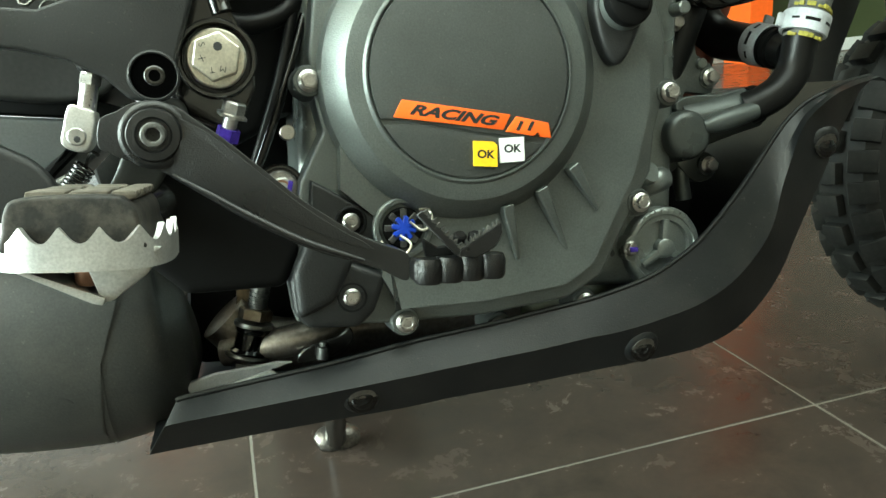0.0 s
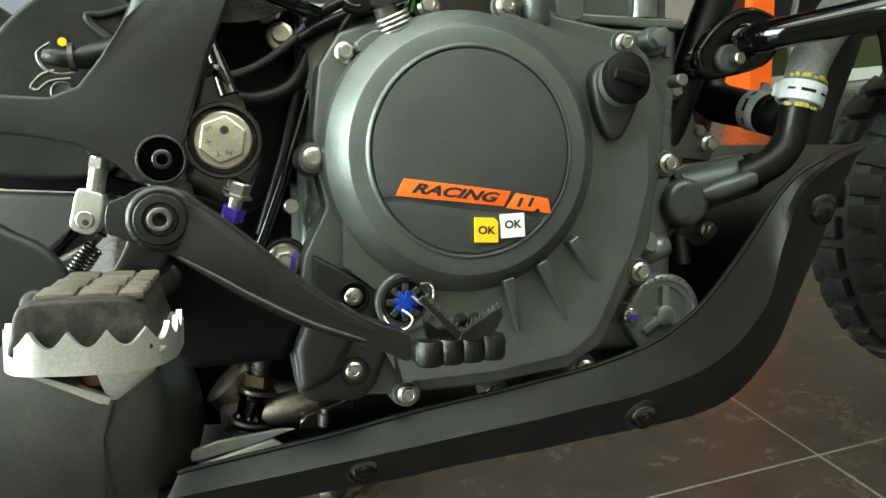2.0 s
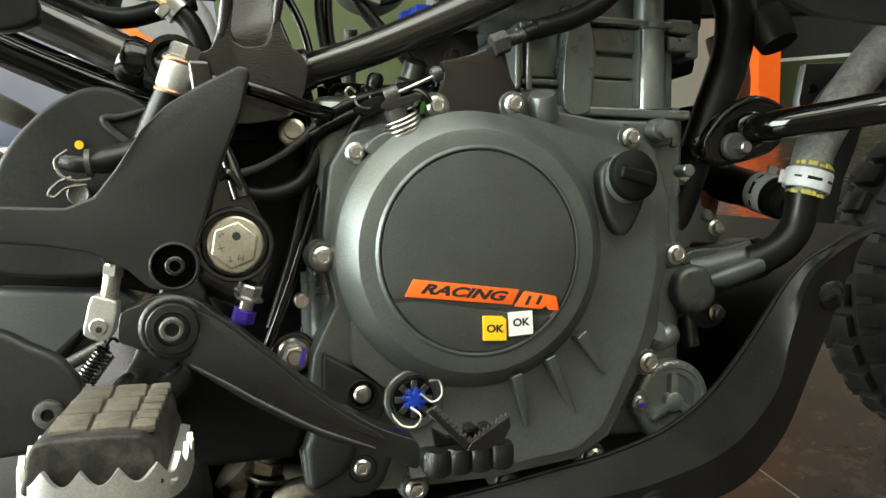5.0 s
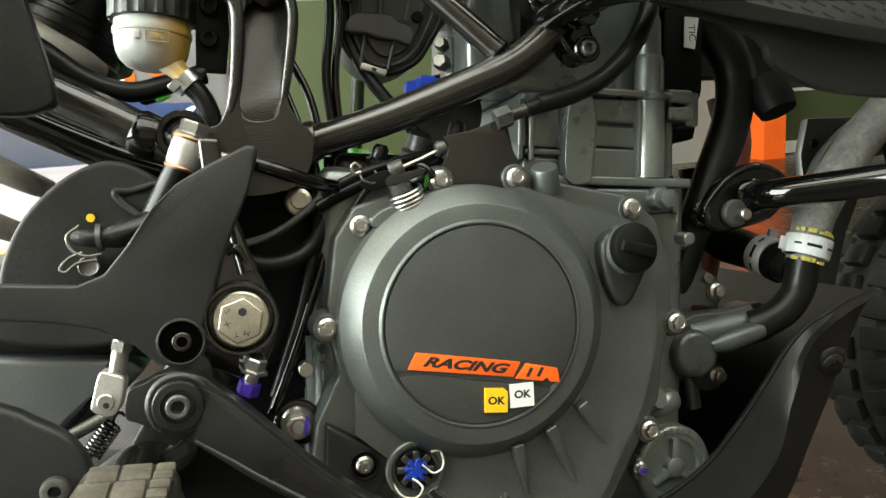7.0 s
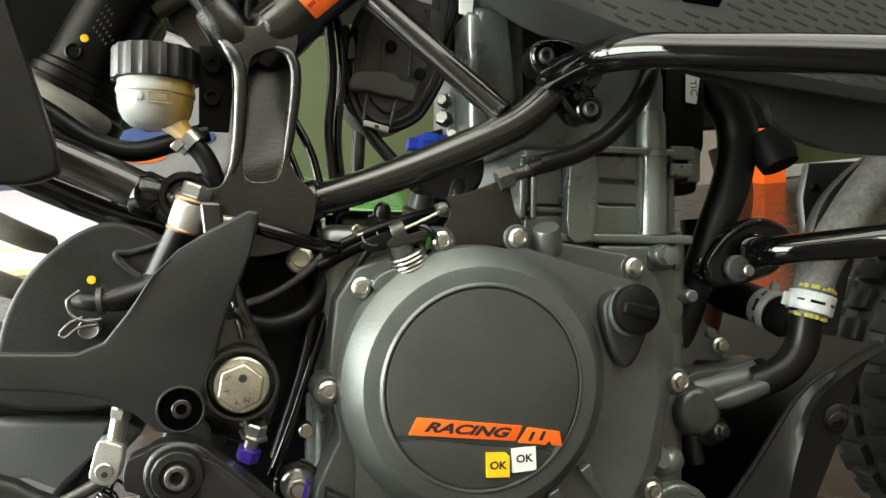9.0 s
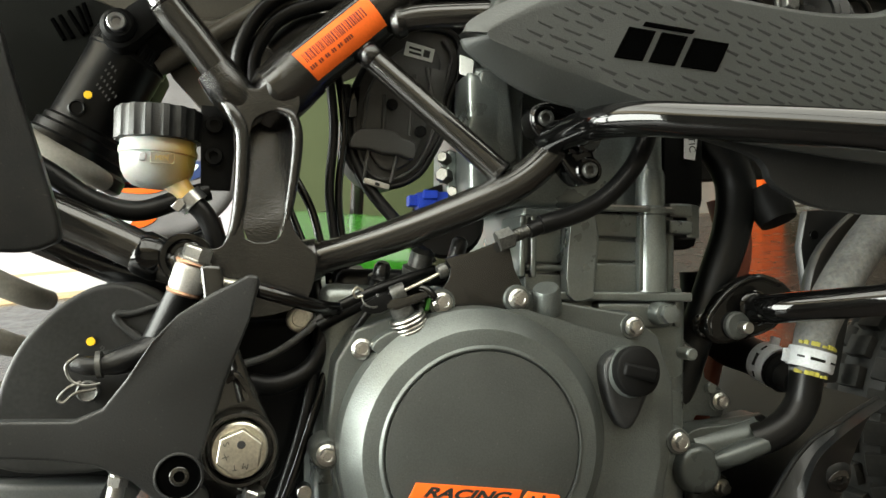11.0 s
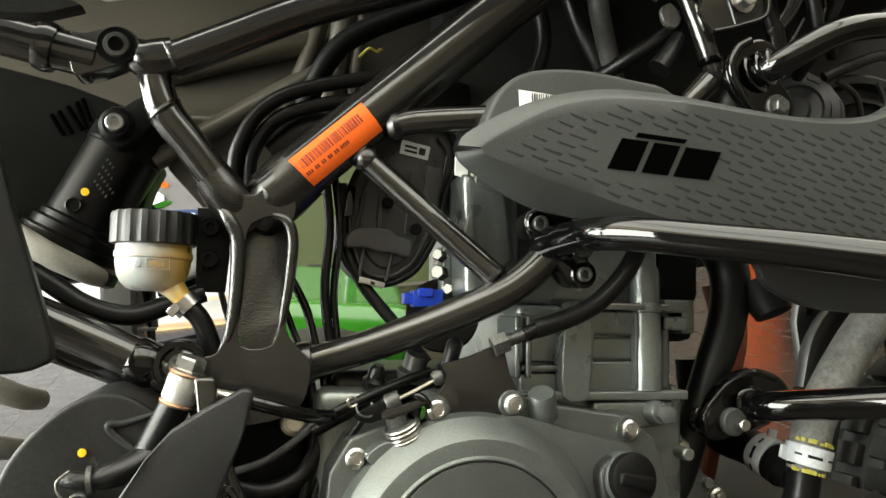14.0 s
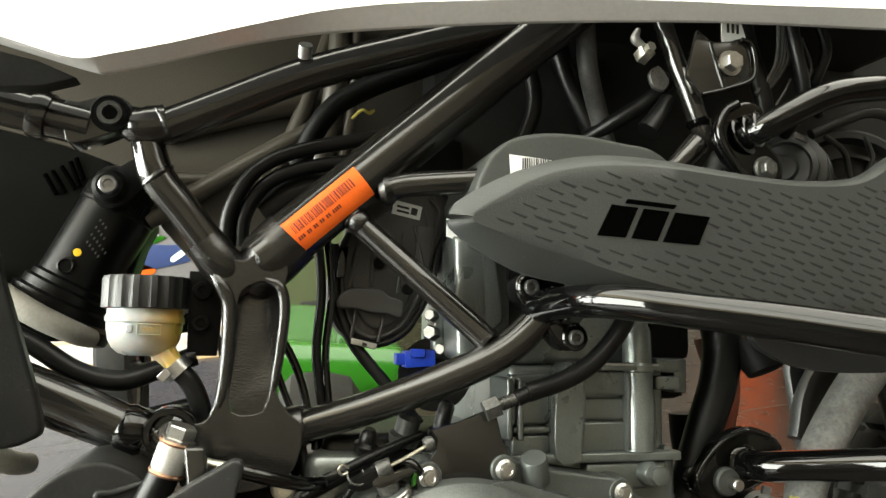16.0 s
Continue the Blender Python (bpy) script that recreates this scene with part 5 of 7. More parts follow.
for bx, bz, r, h in ((-80, 94, 7, 8), (-54, 100, 10, 12), (-30, 102, 7, 18)):
    part("hose_joint", lathe([(r, -6), (r + 1, 0), (r * 0.8, 2), (r * 0.8, h), (r * 0.5, h + 3), (0, h + 3)], (bx, 34, bz), (0.2, -0.3, 1), 20), DARK_STEEL if r > 9 else LEVER, bike, "small cast joint among the wiring")
for (p, r) in ((((-118, 20, 70), (-96, 12, 82), (-70, 20, 92), (-44, 30, 100)), 3.4), (((-120, 30, 62), (-90, 26, 78), (-50, 36, 90), (-20, 44, 104)), 4.2), (((-100, 10, 60), (-90, 6, 74), (-76, 14, 84)), 2.4)):
    part("wire", sweep(list(p), r, 10), RUBBER, bike, "black engine wire")
part("black_hook", sweep([(-72, 4, 84), (-60, -4, 88), (-52, -6, 82), (-46, 0, 80)], 2.8, 10), TUBE, bike, "black cable hook")

# ---- frame ----
frame_top = part("main_tube", sweep([(-152, 37.5, 212.5), (-82, 31.3, 276.2), (-4.3, 24.5, 346.6), (69.7, 18, 413.6), (117.7, 13.5, 456.6)], 18.5, 36), FRAME, bike, "satin black main frame tube with an orange label")
U = Vector((0.74, -0.065, 0.67)).normalized()


def along(pt, half_len, half_wide, radius, lift, centre, mid):
    """A label that wraps a tube along U."""
    bm = bmesh.new()
    back = Vector((0.05, 1, 0.05))
    n = (-(back - U * back.dot(U))).normalized()
    s = U.cross(n)
    rows = []
    for i in range(13):
        a = (i / 12 - 0.5) * 2 * half_wide / radius + mid
        rows.append([bm.verts.new((Vector(pt) + U * h + (n * math.cos(a) + s * math.sin(a)) * (radius + lift)) * 0.001) for h in (-half_len, half_len)])
    for a, b in zip(rows, rows[1:]):
        bm.faces.new((a[0], a[1], b[1], b[0]))
    return bm


part("label", along((-113.3, 34.1, 247.6), 32, 12, 18.5, 0.4, 0, 0.12), ORANGE_PAPER, frame_top, "bright orange paper label with bar code")
random.seed(4)
x = -25.0
while x < 25:
    w = random.choice((0.35, 0.5, 0.8, 1.1))
    part("bar", along(tuple(Vector((-113.3, 34.1, 247.6)) + U * (x + w / 2)), w / 2, 3.3, 18.5, 0.6, 0, -0.11), LABEL_INK, frame_top)
    x += w + random.choice((0.5, 0.7, 1.1))
for k in range(20):
    if k not in (3, 6, 9, 12, 15):
        part("bar", along(tuple(Vector((-113.3, 34.1, 247.6)) + U * (-25 + k * 1.75)), 0.6, 1.25, 18.5, 0.6, 0, 0.27), LABEL_INK, frame_top)
# forged Y node
NODE = [(-191, 211), (-184, 218), (-174, 213), (-161, 212), (-150, 222), (-136, 210), (-138, 191), (-136, 177), (-136.5, 159), (-139, 141), (-139, 127), (-132, 116), (-124, 108), (-124, 92), (-132, 76), (-158, 68), (-190, 70), (-196, 82), (-188, 94), (-190, 103), (-204, 107), (-200, 111), (-186, 110), (-179, 115), (-175, 130), (-173, 155), (-172.5, 180), (-178, 195)]
HOLE = [(-165, 189), (-158, 196), (-149, 198.5), (-141, 194), (-138.5, 184), (-140, 162), (-143.5, 133), (-148, 117), (-167, 117), (-168, 141), (-167, 166)]


def pierced(outer, hole, o0, h0, o1, h1, front, back, bevel):
    """A plate with an opening, made of two halves that share the cuts."""
    bm = bmesh.new()
    vo = [bm.verts.new((x * 0.001, front * 0.001, z * 0.001)) for x, z in outer]
    vh = [bm.verts.new((x * 0.001, front * 0.001, z * 0.001)) for x, z in hole]
    n, m = len(vo), len(vh)

    def run(v, a, b, step):
        out = [v[a]]
        while a != b:
            a = (a + step) % len(v)
            out.append(v[a])
        return out

    f = [bm.faces.new(run(vo, o0, o1, 1) + run(vh, h1, h0, -1)), bm.faces.new(run(vo, o1, o0, 1) + run(vh, h0, h1, -1))]
    r = bmesh.ops.extrude_face_region(bm, geom=f)
    for v in r["geom"]:
        if isinstance(v, bmesh.types.BMVert):
            v.co.y += (back - front) * 0.001
    bmesh.ops.recalc_face_normals(bm, faces=bm.faces)
    bmesh.ops.bevel(bm, geom=[e for e in bm.edges if e.calc_face_angle(0) > radians(25)], offset=bevel * 0.001, segments=4, profile=0.55, affect="EDGES", clamp_overlap=True)
    return bm


node = part("frame_node", pierced(rounded(NODE, 3), rounded(HOLE, 3), 9, 3, 42, 21, 22, 54, 3.8), CASTING, bike, "rough cast black frame node shaped like a Y", sharp=20)
part("web", slab([(-170, 196), (-158, 203), (-138, 198), (-138, 180), (-138, 165), (-139, 150), (-141, 136), (-145, 124), (-150, 112), (-164, 112), (-169, 124), (-171, 136), (-171, 150), (-171, 165), (-171, 180)], 0, 10, 1.2, 2, lean=lambda x, z: 21.8 + 16 * min(1, max(0, (z - 126) / 46)) ** 0.9 + 0.04 * max(0, 124 - z)), CASTING, node, sharp=50)
part("trough_rim", sweep([(-150, 24, 200), (-141, 23.6, 196), (-137, 23.6, 184), (-138, 23.6, 162), (-141, 23.8, 138), (-143, 24.4, 122)], [2.0, 3.6, 3.8, 3.6, 3.0, 1.2], 16), CASTING, node)
part("edge_ridge", sweep([(-184, 27, 206), (-177, 24.4, 196), (-171, 25, 184), (-170.4, 24.6, 164), (-171.4, 24.6, 140), (-174, 25, 122), (-179, 25.4, 112)], [2.6, 4.6, 5.0, 4.6, 4.2, 3.6, 2], 16), CASTING, node)
part("branch", sweep([(-164, 40, 194), (-177, 33, 209), (-189, 31, 224)], [12, 13.8, 12.6], 30), CASTING, node)
part("branch", sweep([(-158, 46, 196), (-148, 40, 213), (-133, 36, 230)], [15, 20, 20.2], 36), CASTING, node)
part("branch", sweep([(-152, 50, 92), (-134, 45, 100), (-120, 40, 106)], [17, 14.5, 12.2], 28), CASTING, node)
part("flare", sweep([(-142, 44, 98), (-132, 43, 102), (-124, 41, 105.5), (-119, 39.6, 107)], [19, 16.5, 14, 12.4], 30), CASTING, node)
rail = part("side_tube", sweep([(-180, 31, 215), (-201, 28, 241), (-218, 26, 262), (-226, 27, 286)], [10.8, 10.8, 10.8, 10], 26), FRAME, bike, "satin black frame tube with weld beads")
part("weld", lathe([(10.6, -2), (11.8, 0), (10.6, 2)], (-218, 25.6, 262.5), (-0.62, -0.1, 0.75), 26), CASTING, rail)
low = part("lower_tube", sweep([(-134, 45, 101), (-80, 24, 119), (-30, 6, 140), (5, -1, 158), (28, -4, 180), (38, -4, 196)], 10.8, 28), FRAME, bike, "satin black lower frame tube with a bend")
strut = part("strut_tube", sweep([(-92, 30, 242), (-50, 16, 203), (-9, 3, 165)], 8.4, 24), FRAME, bike, "thin satin black diagonal frame tube")
part("end_cap", lathe([(0, -9), (5, -8), (8.2, -4.5), (9.2, 0), (9, 4), (7.8, 6)], (-91, 28, 241), (0.7, -0.24, -0.66), 24), CASTING, strut)
for wx, wy, wz, wr in ((-94, 30, 244, 9.6), (-8, 3, 164, 9.2)):
    part("weld", lathe([(wr - 2, -2.6), (wr, -1.2), (wr, 1.2), (wr - 2, 2.6)], (wx, wy, wz), (0.7, -0.2, -0.66), 22), CASTING, strut)
part("weld", lathe([(10.5, -2.4), (12.4, 0), (10.5, 2.4)], (-122, 41, 106), (0.9, -0.3, 0.35), 28), CASTING, low)
stub = part("upper_tube", sweep([(-76, 24, 262), (-60, 18, 266), (-20, 12, 270), (40, 6, 276)], 8.5, 22), FRAME, bike, "satin black frame tube running under the tank")
part("weld", lathe([(8, -6), (11, -2), (10, 3), (8, 5)], (-72, 23, 263), (1, -0.2, 0.2), 22), CASTING, stub)
# subframe
sub = part("subframe_tube", sweep([(-214, 23, 294), (-179, 22, 311.6), (-140.6, 22, 331.5), (-107, 22, 345.6), (-69, 22, 359.5), (-20, 22, 377), (90, 20, 412)], 11.5, 28), FRAME, bike, "satin black upper subframe tube")
part("node", sweep([(-240, 26, 298), (-228, 24, 293), (-214, 24, 296)], [9, 13, 12.5], 22), FRAME, sub)
part("weld", lathe([(11.4, -3), (13.6, 0), (11.4, 3)], (-216, 24, 295), (0.86, 0, 0.5), 26), CASTING, sub)
part("tab", sweep([(-131, 14, 346), (-131, 8, 352)], 4.5, 12, smooth=False), STEEL, sub)
rear = part("rear_subframe", sweep([(-420, 30, 320), (-340, 26, 306), (-290, 24, 296), (-258, 24, 290)], 12.5, 28), FRAME, bike, "satin black rear subframe tube with a bolted lug")
part("lug", slab(rounded([(-272, 302), (-264, 303), (-247, 309), (-236, 305), (-233, 297), (-240, 288), (-259, 279), (-270, 279)], 4), 14, 36, 2.5, 3), FRAME, rear)
part("collar", lathe([(14.5, -5), (15.5, 0), (14.5, 5)], (-286, 24, 295), (1, 0, -0.25), 28), FRAME, rear)
part("bolt_well", lathe([(11.5, 0.4), (11, 0.8), (10, 0.4), (9.4, -2), (0, -2)], (-246, 14, 297), seg=36), DARK_PLASTIC, rear)
part("bolt", lathe([(7.6, 0), (7.6, 3), (7, 4), (4.6, 4.2), (4.2, 1), (0, 1)], (-246, 15, 297), seg=30), DARK_STEEL, rear, "dark socket-head bolt")
lrail = part("left_tube", sweep([(-340, 46, 154), (-300, 43, 138), (-256, 41, 119.5), (-225, 40, 105.5), (-206, 38, 98)], 12.6, 28), FRAME, bike, "satin black lower rear frame tube with a collar")
part("collar", lathe([(12.8, -9), (14.6, -6), (14.6, 6), (12.8, 9)], (-224, 40, 105), (1, 0, -0.44), 30), TUBE, lrail)
part("end_eye", lathe([(16, -10), (16, 8), (15, 10), (12, 10.5), (10.5, 9), (10, 4), (0, 4)], (-202, 32, 104), seg=36), TUBE, lrail)
part("eye_bolt", lathe([(7.4, 0), (7.4, 4), (6.4, 5), (4, 5), (3.6, 2), (0, 2)], (-202, 28, 104), seg=28), DARK_STEEL, lrail, "dark socket bolt in the tube end")
part("lower_rail", sweep([(-400, 120, 172), (-330, 118, 130), (-264, 114, 102), (-206, 110, 82)], 13, 20), TUBE, bike, "gloss black inner frame rail")

# crash bar, upper and lower
bar = part("crash_bar", sweep([(24, -4, 186), (29, -36, 187), (36, -64, 187.4), (50, -86, 185.6), (72, -107, 181.6), (105, -138, 175.6), (138, -170, 168.5), (170, -200, 162)], [11, 10.4, 10, 10, 10, 10, 10, 10], 32, 8), TUBE, bike, "gloss black tubular crash bar")
clamp = part("clamp", slab(rounded([(8, 204), (20, 210), (36, 208), (46, 192), (54, 170), (50, 158), (38, 160), (24, 178), (10, 190)], 4), -12, 8, 4, 3), TUBE, bar, "gloss black clamp plate with socket bolts")
for bx, bz in ((17, 198), (48, 166)):
    part("clamp_eye", lathe([(9, -8), (9, 1), (8, 2), (6.6, 2), (6, 1), (0, 1)], (bx, -12, bz), seg=28), TUBE, clamp)
    put("bolt", finish(lathe([(5, 0), (5, 3), (4.4, 3.8), (2.9, 3.8), (2.7, 1), (0, 1)], seg=24), "bolt", DARK_STEEL), clamp, (bx, -13, bz), (0, 0, 0), "socket-head bolt")
for k in range(3):
    part("weld", lathe([(10.8, -1.6), (12.2, 0), (10.8, 1.6)], (30 + k * 3.5, -16 - k * 9, 186), (0.35, -0.9, 0.0), 26), TUBE, clamp)
part("weld_patch", sweep([(36, -22, 192), (44, -32, 190), (52, -44, 194)], [5, 7, 5], 12), TUBE, clamp)
lowbar = part("crash_bar", sweep([(203, 32, 76), (202, 18, 76), (207, 3, 77.2), (226, -18, 80.6), (252, -48, 85.6), (276, -84, 90), (296, -124, 94)], 10.8, 28, 8), TUBE, bike, "gloss black lower crash bar tube")
lc = part("clamp", slab(rounded([(164, 70), (176, 87), (190, 97), (208, 102), (227, 97), (238, 86), (232, 72), (220, 60), (195, 52), (174, 49), (162, 57)], 4), 29, 40, 5, 4), TUBE, lowbar, "gloss black lower clamp plate")
part("rolled_rim", sweep([(166, 30, 56), (165, 30, 68), (177, 30, 84), (191, 30, 94), (208, 30, 98.4), (225, 30, 94)], 2.6, 12), TUBE, lc)
part("pivot_bush", lathe([(10, -14), (10, 2), (8.6, 3), (0, 3)], (170, 42, 62), (-0.5, -1, 0), 28), TUBE, lc)
for k in range(2):
    part("weld", lathe([(10.6, -2), (13.2, 0), (10.6, 2)], (203 - k, 30 - k * 4, 76), (-0.05, -1, 0.03), 26), TUBE, lc)
part("washer", lathe([(10.4, 0), (10.4, 4.5), (9, 6), (0, 6)], (187, 30, 63), seg=30), GREY_TANK, lc, "grey rubber washer")
put("bolt", finish(lathe([(4.4, 0), (4.4, 8), (3.6, 9), (0, 9)], seg=18), "bolt", ZINC), lc, (189, 24, 62), (0, 0, 0), "zinc bolt end")
topbar = part("crash_bar", sweep([(172, -14, 308), (178, -34, 311), (192, -46, 320), (212, -52, 331), (238, -54, 339), (290, -52, 346), (360, -30, 348)], 9.2, 28, 8), TUBE, bike, "gloss black upper crash bar tube")
tc = part("clamp", slab(rounded([(150, 303), (153, 319), (163, 330), (178, 335), (191, 328), (190, 310), (204, 292), (200, 278), (172, 274)], 3), -24, -16, 3, 3), TUBE, topbar, "gloss black upper clamp plate with a hex bolt")
part("rolled_rim", sweep([(172, -25, 276), (158, -26, 294), (151, -26, 310), (156, -26, 324), (166, -26, 331)], 3.2, 12), TUBE, tc)
for k, (r, fx_, fy, fz) in enumerate(((15, 174, -22, 310), (13, 177, -28, 312), (11.6, 180, -34, 314))):
    part("weld", lathe([(r - 2.4, -2), (r, -0.6), (r, 0.6), (r - 2.4, 2)], (fx_, fy, fz), (0.35, -0.85, 0.25), 28), TUBE, tc)
part("washer", lathe([(9, 0), (9, 2), (8, 3), (0, 3)], (188, -24, 286), seg=28), DARK_STEEL, tc)
put("bolt", finish(lathe([(6, 0), (6, 4), (5, 5), (0, 5)], seg=6), "bolt", DARK_STEEL), tc, (188, -27, 286), (0, 12, 0))
part("lower_link", sweep([(118, -2, 276), (134, -4, 292), (148, -4, 306)], [6, 8, 9], 16), FRAME, tc)
part("lower_link", sweep([(150, 4, 262), (162, 2, 284), (170, 0, 300)], [8, 8, 7], 16), HOSE, tc)

# ---- side shroud with pressed pattern ----
# matching points along the shroud: outer top edge, flat field top, flat field foot, outer lower edge
TOPE = [(-48, 237), (-43, 245), (-21, 258.5), (0, 268), (22, 275), (52, 280), (95, 280), (145, 276), (190, 274), (230, 277), (252, 283), (275, 297), (320, 321)]
FACE_TOP = [(-36, 235), (-32, 239), (-15, 249.5), (3, 259.5), (22, 266.5), (52, 271.5), (95, 273), (145, 270), (190, 268.5), (230, 271.5), (252, 278), (275, 292), (320, 316)]
FACE_LOW = [(-36, 233.4), (-32, 230.5), (-15, 225.5), (2, 220.5), (22, 215.5), (52, 207), (95, 197.5), (145, 190), (190, 186), (230, 183.5), (252, 182), (275, 180), (320, 178)]
BOTE = [(-48, 234), (-43, 227), (-21, 213), (0, 204), (24, 199.5), (52, 196), (95, 190), (145, 184), (190, 180), (230, 177), (252, 176), (275, 175), (320, 173)]


def bulge(x, z):
    """Depth of the shroud's flat field."""
    return -56 + 0.012 * (x - 40)


def shroud():
    """A flat field with chamfered borders, lofted between its four edges, 4 mm thick."""
    t, ft, fl, b = (spline([(x, 0, z) for x, z in e], 6) for e in (TOPE, FACE_TOP, FACE_LOW, BOTE))
    bm, grids = bmesh.new(), []
    for off in (0, 4):
        rows = []
        for v in (0, 0.35, 0.7, 0.92):
            rows.append([p * (1 - v) + q * v for p, q in zip(b, fl)])
            for p in rows[-1]:
                p.y = bulge(p.x, p.z) + (1 - v) ** 1.2 * (13 if p.x < 60 else max(6, 13 - 0.06 * (p.x - 60)))
        for v in (0, 0.15, 0.3, 0.5, 0.7, 0.85, 1):
            rows.append([p * (1 - v) + q * v for p, q in zip(fl, ft)])
            for p in rows[-1]:
                p.y = bulge(p.x, p.z)
        for v in (0.1, 0.35, 0.7, 1):
            rows.append([p * (1 - v) + q * v for p, q in zip(ft, t)])
            for p in rows[-1]:
                p.y = bulge(p.x, p.z) + v ** 1.3 * 8
        verts = [[bm.verts.new((p + Vector((0, off, 0))) * 0.001) for p in r] for r in rows]
        grids.append(verts)
        for r0, r1 in zip(verts, verts[1:]):
            for k in range(len(r0) - 1):
                bm.faces.new((r0[k], r0[k + 1], r1[k + 1], r1[k]))
    f, g = grids
    for k in range(len(t) - 1):
        for r in (0, -1):
            bm.faces.new((f[r][k], f[r][k + 1], g[r][k + 1], g[r][k]))
    for r in range(len(f) - 1):
        for k in (0, -1):
            bm.faces.new((f[r][k], f[r + 1][k], g[r + 1][k], g[r][k]))
    return bm


wing = part("side_shroud", shroud(), SHROUD, bike, "matte grey-black shroud with a pattern of short pressed dashes", sharp=30)
def dashes():
    """Short slanting plates in staggered rows, barely proud; their dark colour paints the shade of pressed dashes."""
    bm = bmesh.new()
    rng = random.Random(5)
    for row in range(-6, 22):
        for col in range(-3, 24):
            x = -44 + col * 15.6 + (row % 2) * 7.8 + rng.uniform(-1.2, 1.2)
            z = 196 + row * 6.0 - (x + 44) * 0.13 + rng.uniform(-0.5, 0.5)
            if not -34 < x < 300:
                continue
            top = np.interp(x, [p[0] for p in FACE_TOP], [p[1] for p in FACE_TOP])
            bot = np.interp(x, [p[0] for p in FACE_LOW], [p[1] for p in FACE_LOW])
            if not bot + 3.5 < z < top - 2.5 or (34 < x < 116 and 222 < z < 254):
                continue
            w, h = rng.uniform(10, 12.5), rng.uniform(1.0, 1.9)
            quad = [(x, z), (x + w, z - 3.1), (x + w - 1.7, z - 3.0 - h), (x + w * 0.5, z - 1.5 - h), (x + 1.6, z - 1.1 - h * 0.4)]
            front = [bm.verts.new(Vector((px, bulge(px, pz) + (-0.3 if k < 2 else -0.15), pz)) * 0.001) for k, (px, pz) in enumerate(quad)]
            rear_ = [bm.verts.new(Vector((px, bulge(px, pz) + 2.0, pz)) * 0.001) for px, pz in quad]
            bm.faces.new(front)
            for k in range(5):
                bm.faces.new((front[k], front[(k + 1) % 5], rear_[(k + 1) % 5], rear_[k]))
    return bm


tagged(part("dash_pattern", dashes(), DASH, wing, "rows of short dark dashes, the shade of pressings in their colour"), kind="stuff")
for pts in ([(43, 228), (53, 247.4), (71, 246.4), (62, 227.4)], [(64, 251.6), (98, 249.8), (96, 247.2), (62, 248.8)], [(66, 227.2), (75, 246.2), (93, 245.2), (84, 226.4)], [(88, 226.2), (97, 245), (122, 243.6), (113, 225.2)]):
    part("maker_mark", slab(pts, 0, 3, 0.3, 1, lean=lambda x, z: bulge(x, z) - 1.0), HOLE_AND_MARK_BLACK, wing)
part("under_panel", slab(rounded([(-16, 226), (30, 208), (120, 190), (165, 178), (178, 160), (222, 146), (300, 150), (300, 200), (100, 214)], 3), -28, -20, 3, 2), PLASTIC, wing)

# plastic tank behind the shroud, white tail panel above
tank = part("plastic_tank", slab(rounded([(-20, 256), (-14, 278), (-6, 289), (4, 296), (16, 300), (32, 302.5), (56, 303), (84, 300), (110, 296), (124, 278), (100, 240), (0, 236)], 4), -12, 120, 14, 5), GREY_TANK, bike, "grey plastic tank with a white bar code label")
part("label", slab([(2, 285), (36, 283), (36, 268), (3, 270)], -12.6, -11, 0), WHITE_PAPER, tank)
random.seed(9)
for k in range(15):
    part("bar", block(11 + k * 1.6, 11 + k * 1.6 + random.choice((0.5, 0.8, 1.0)), -12.9, -12.4, 270, 283.4, 0), INK_AND_HOLES, tank)
EDGE = [(-420, 346), (-330, 326), (-296, 319), (-270, 313), (-249, 308.5), (-240, 309), (-209, 319), (-179, 330), (-147, 340), (-114, 348), (-43, 361), (34, 373), (118, 384), (186, 391), (293, 400), (400, 410)]
LINE = [(-420, 348), (-330, 326), (-293, 318), (-266, 311.5), (-252, 310.5), (-237, 315), (-209, 324), (-179, 335), (-148, 346), (-116, 356), (-65, 367), (28, 381), (110, 391), (176, 397), (281, 408), (400, 420)]
CREST = [(x, z + 70) for x, z in LINE]
white = part("side_panel", shell(EDGE, LINE, CREST, -31, -44, -16, 4), TANK_WHITE, bike, "glossy white side panel under the seat and tank", sharp=15)
tail = part("tail_plastic", slab([(-420, 346), (-330, 324), (-297, 316), (-278, 313), (-258, 306), (-277, 300), (-296, 298), (-420, 306)], -25, -10, 2, 2, lean=lambda x, z: -0.4 * (z - 310)), MUD, white)
inner = part("inner_panel", slab([(-226, 246), (-200, 218), (-150, 226), (-60, 270), (160, 330), (420, 400), (420, 520), (-120, 480), (-420, 420), (-420, 330), (-300, 306), (-250, 290)], 150, 156, 2, 2), BROWN_PLASTIC, bike, "dark inner tail plastic behind the frame")
for a, b, r in (((-236, 140, 250), (-96, 138, 344), 8), ((-150, 142, 270), (-100, 140, 420), 7), ((-250, 142, 282), (-60, 140, 286), 6), ((-110, 120, 290), (-96, 110, 420), 9), ((-92, 118, 296), (-84, 108, 420), 5), ((-230, 144, 320), (-120, 142, 356), 10)):
    part("moulded_rib", sweep([a, tuple((Vector(a) + Vector(b)) / 2 + Vector((3, -4, 2))), b], r, 12), BROWN_PLASTIC, inner)
part("loom_tape", sweep([(-128, 90, 290), (-112, 70, 322), (-86, 66, 344), (-20, 64, 376), (60, 64, 420)], 8, 14), DARK_PLASTIC, inner)
part("yellow_wire", sweep([(-92, 64, 322), (-86, 58, 327), (-80, 60, 326), (-76, 66, 330)], 1.2, 6), YELLOW_MARK, inner)
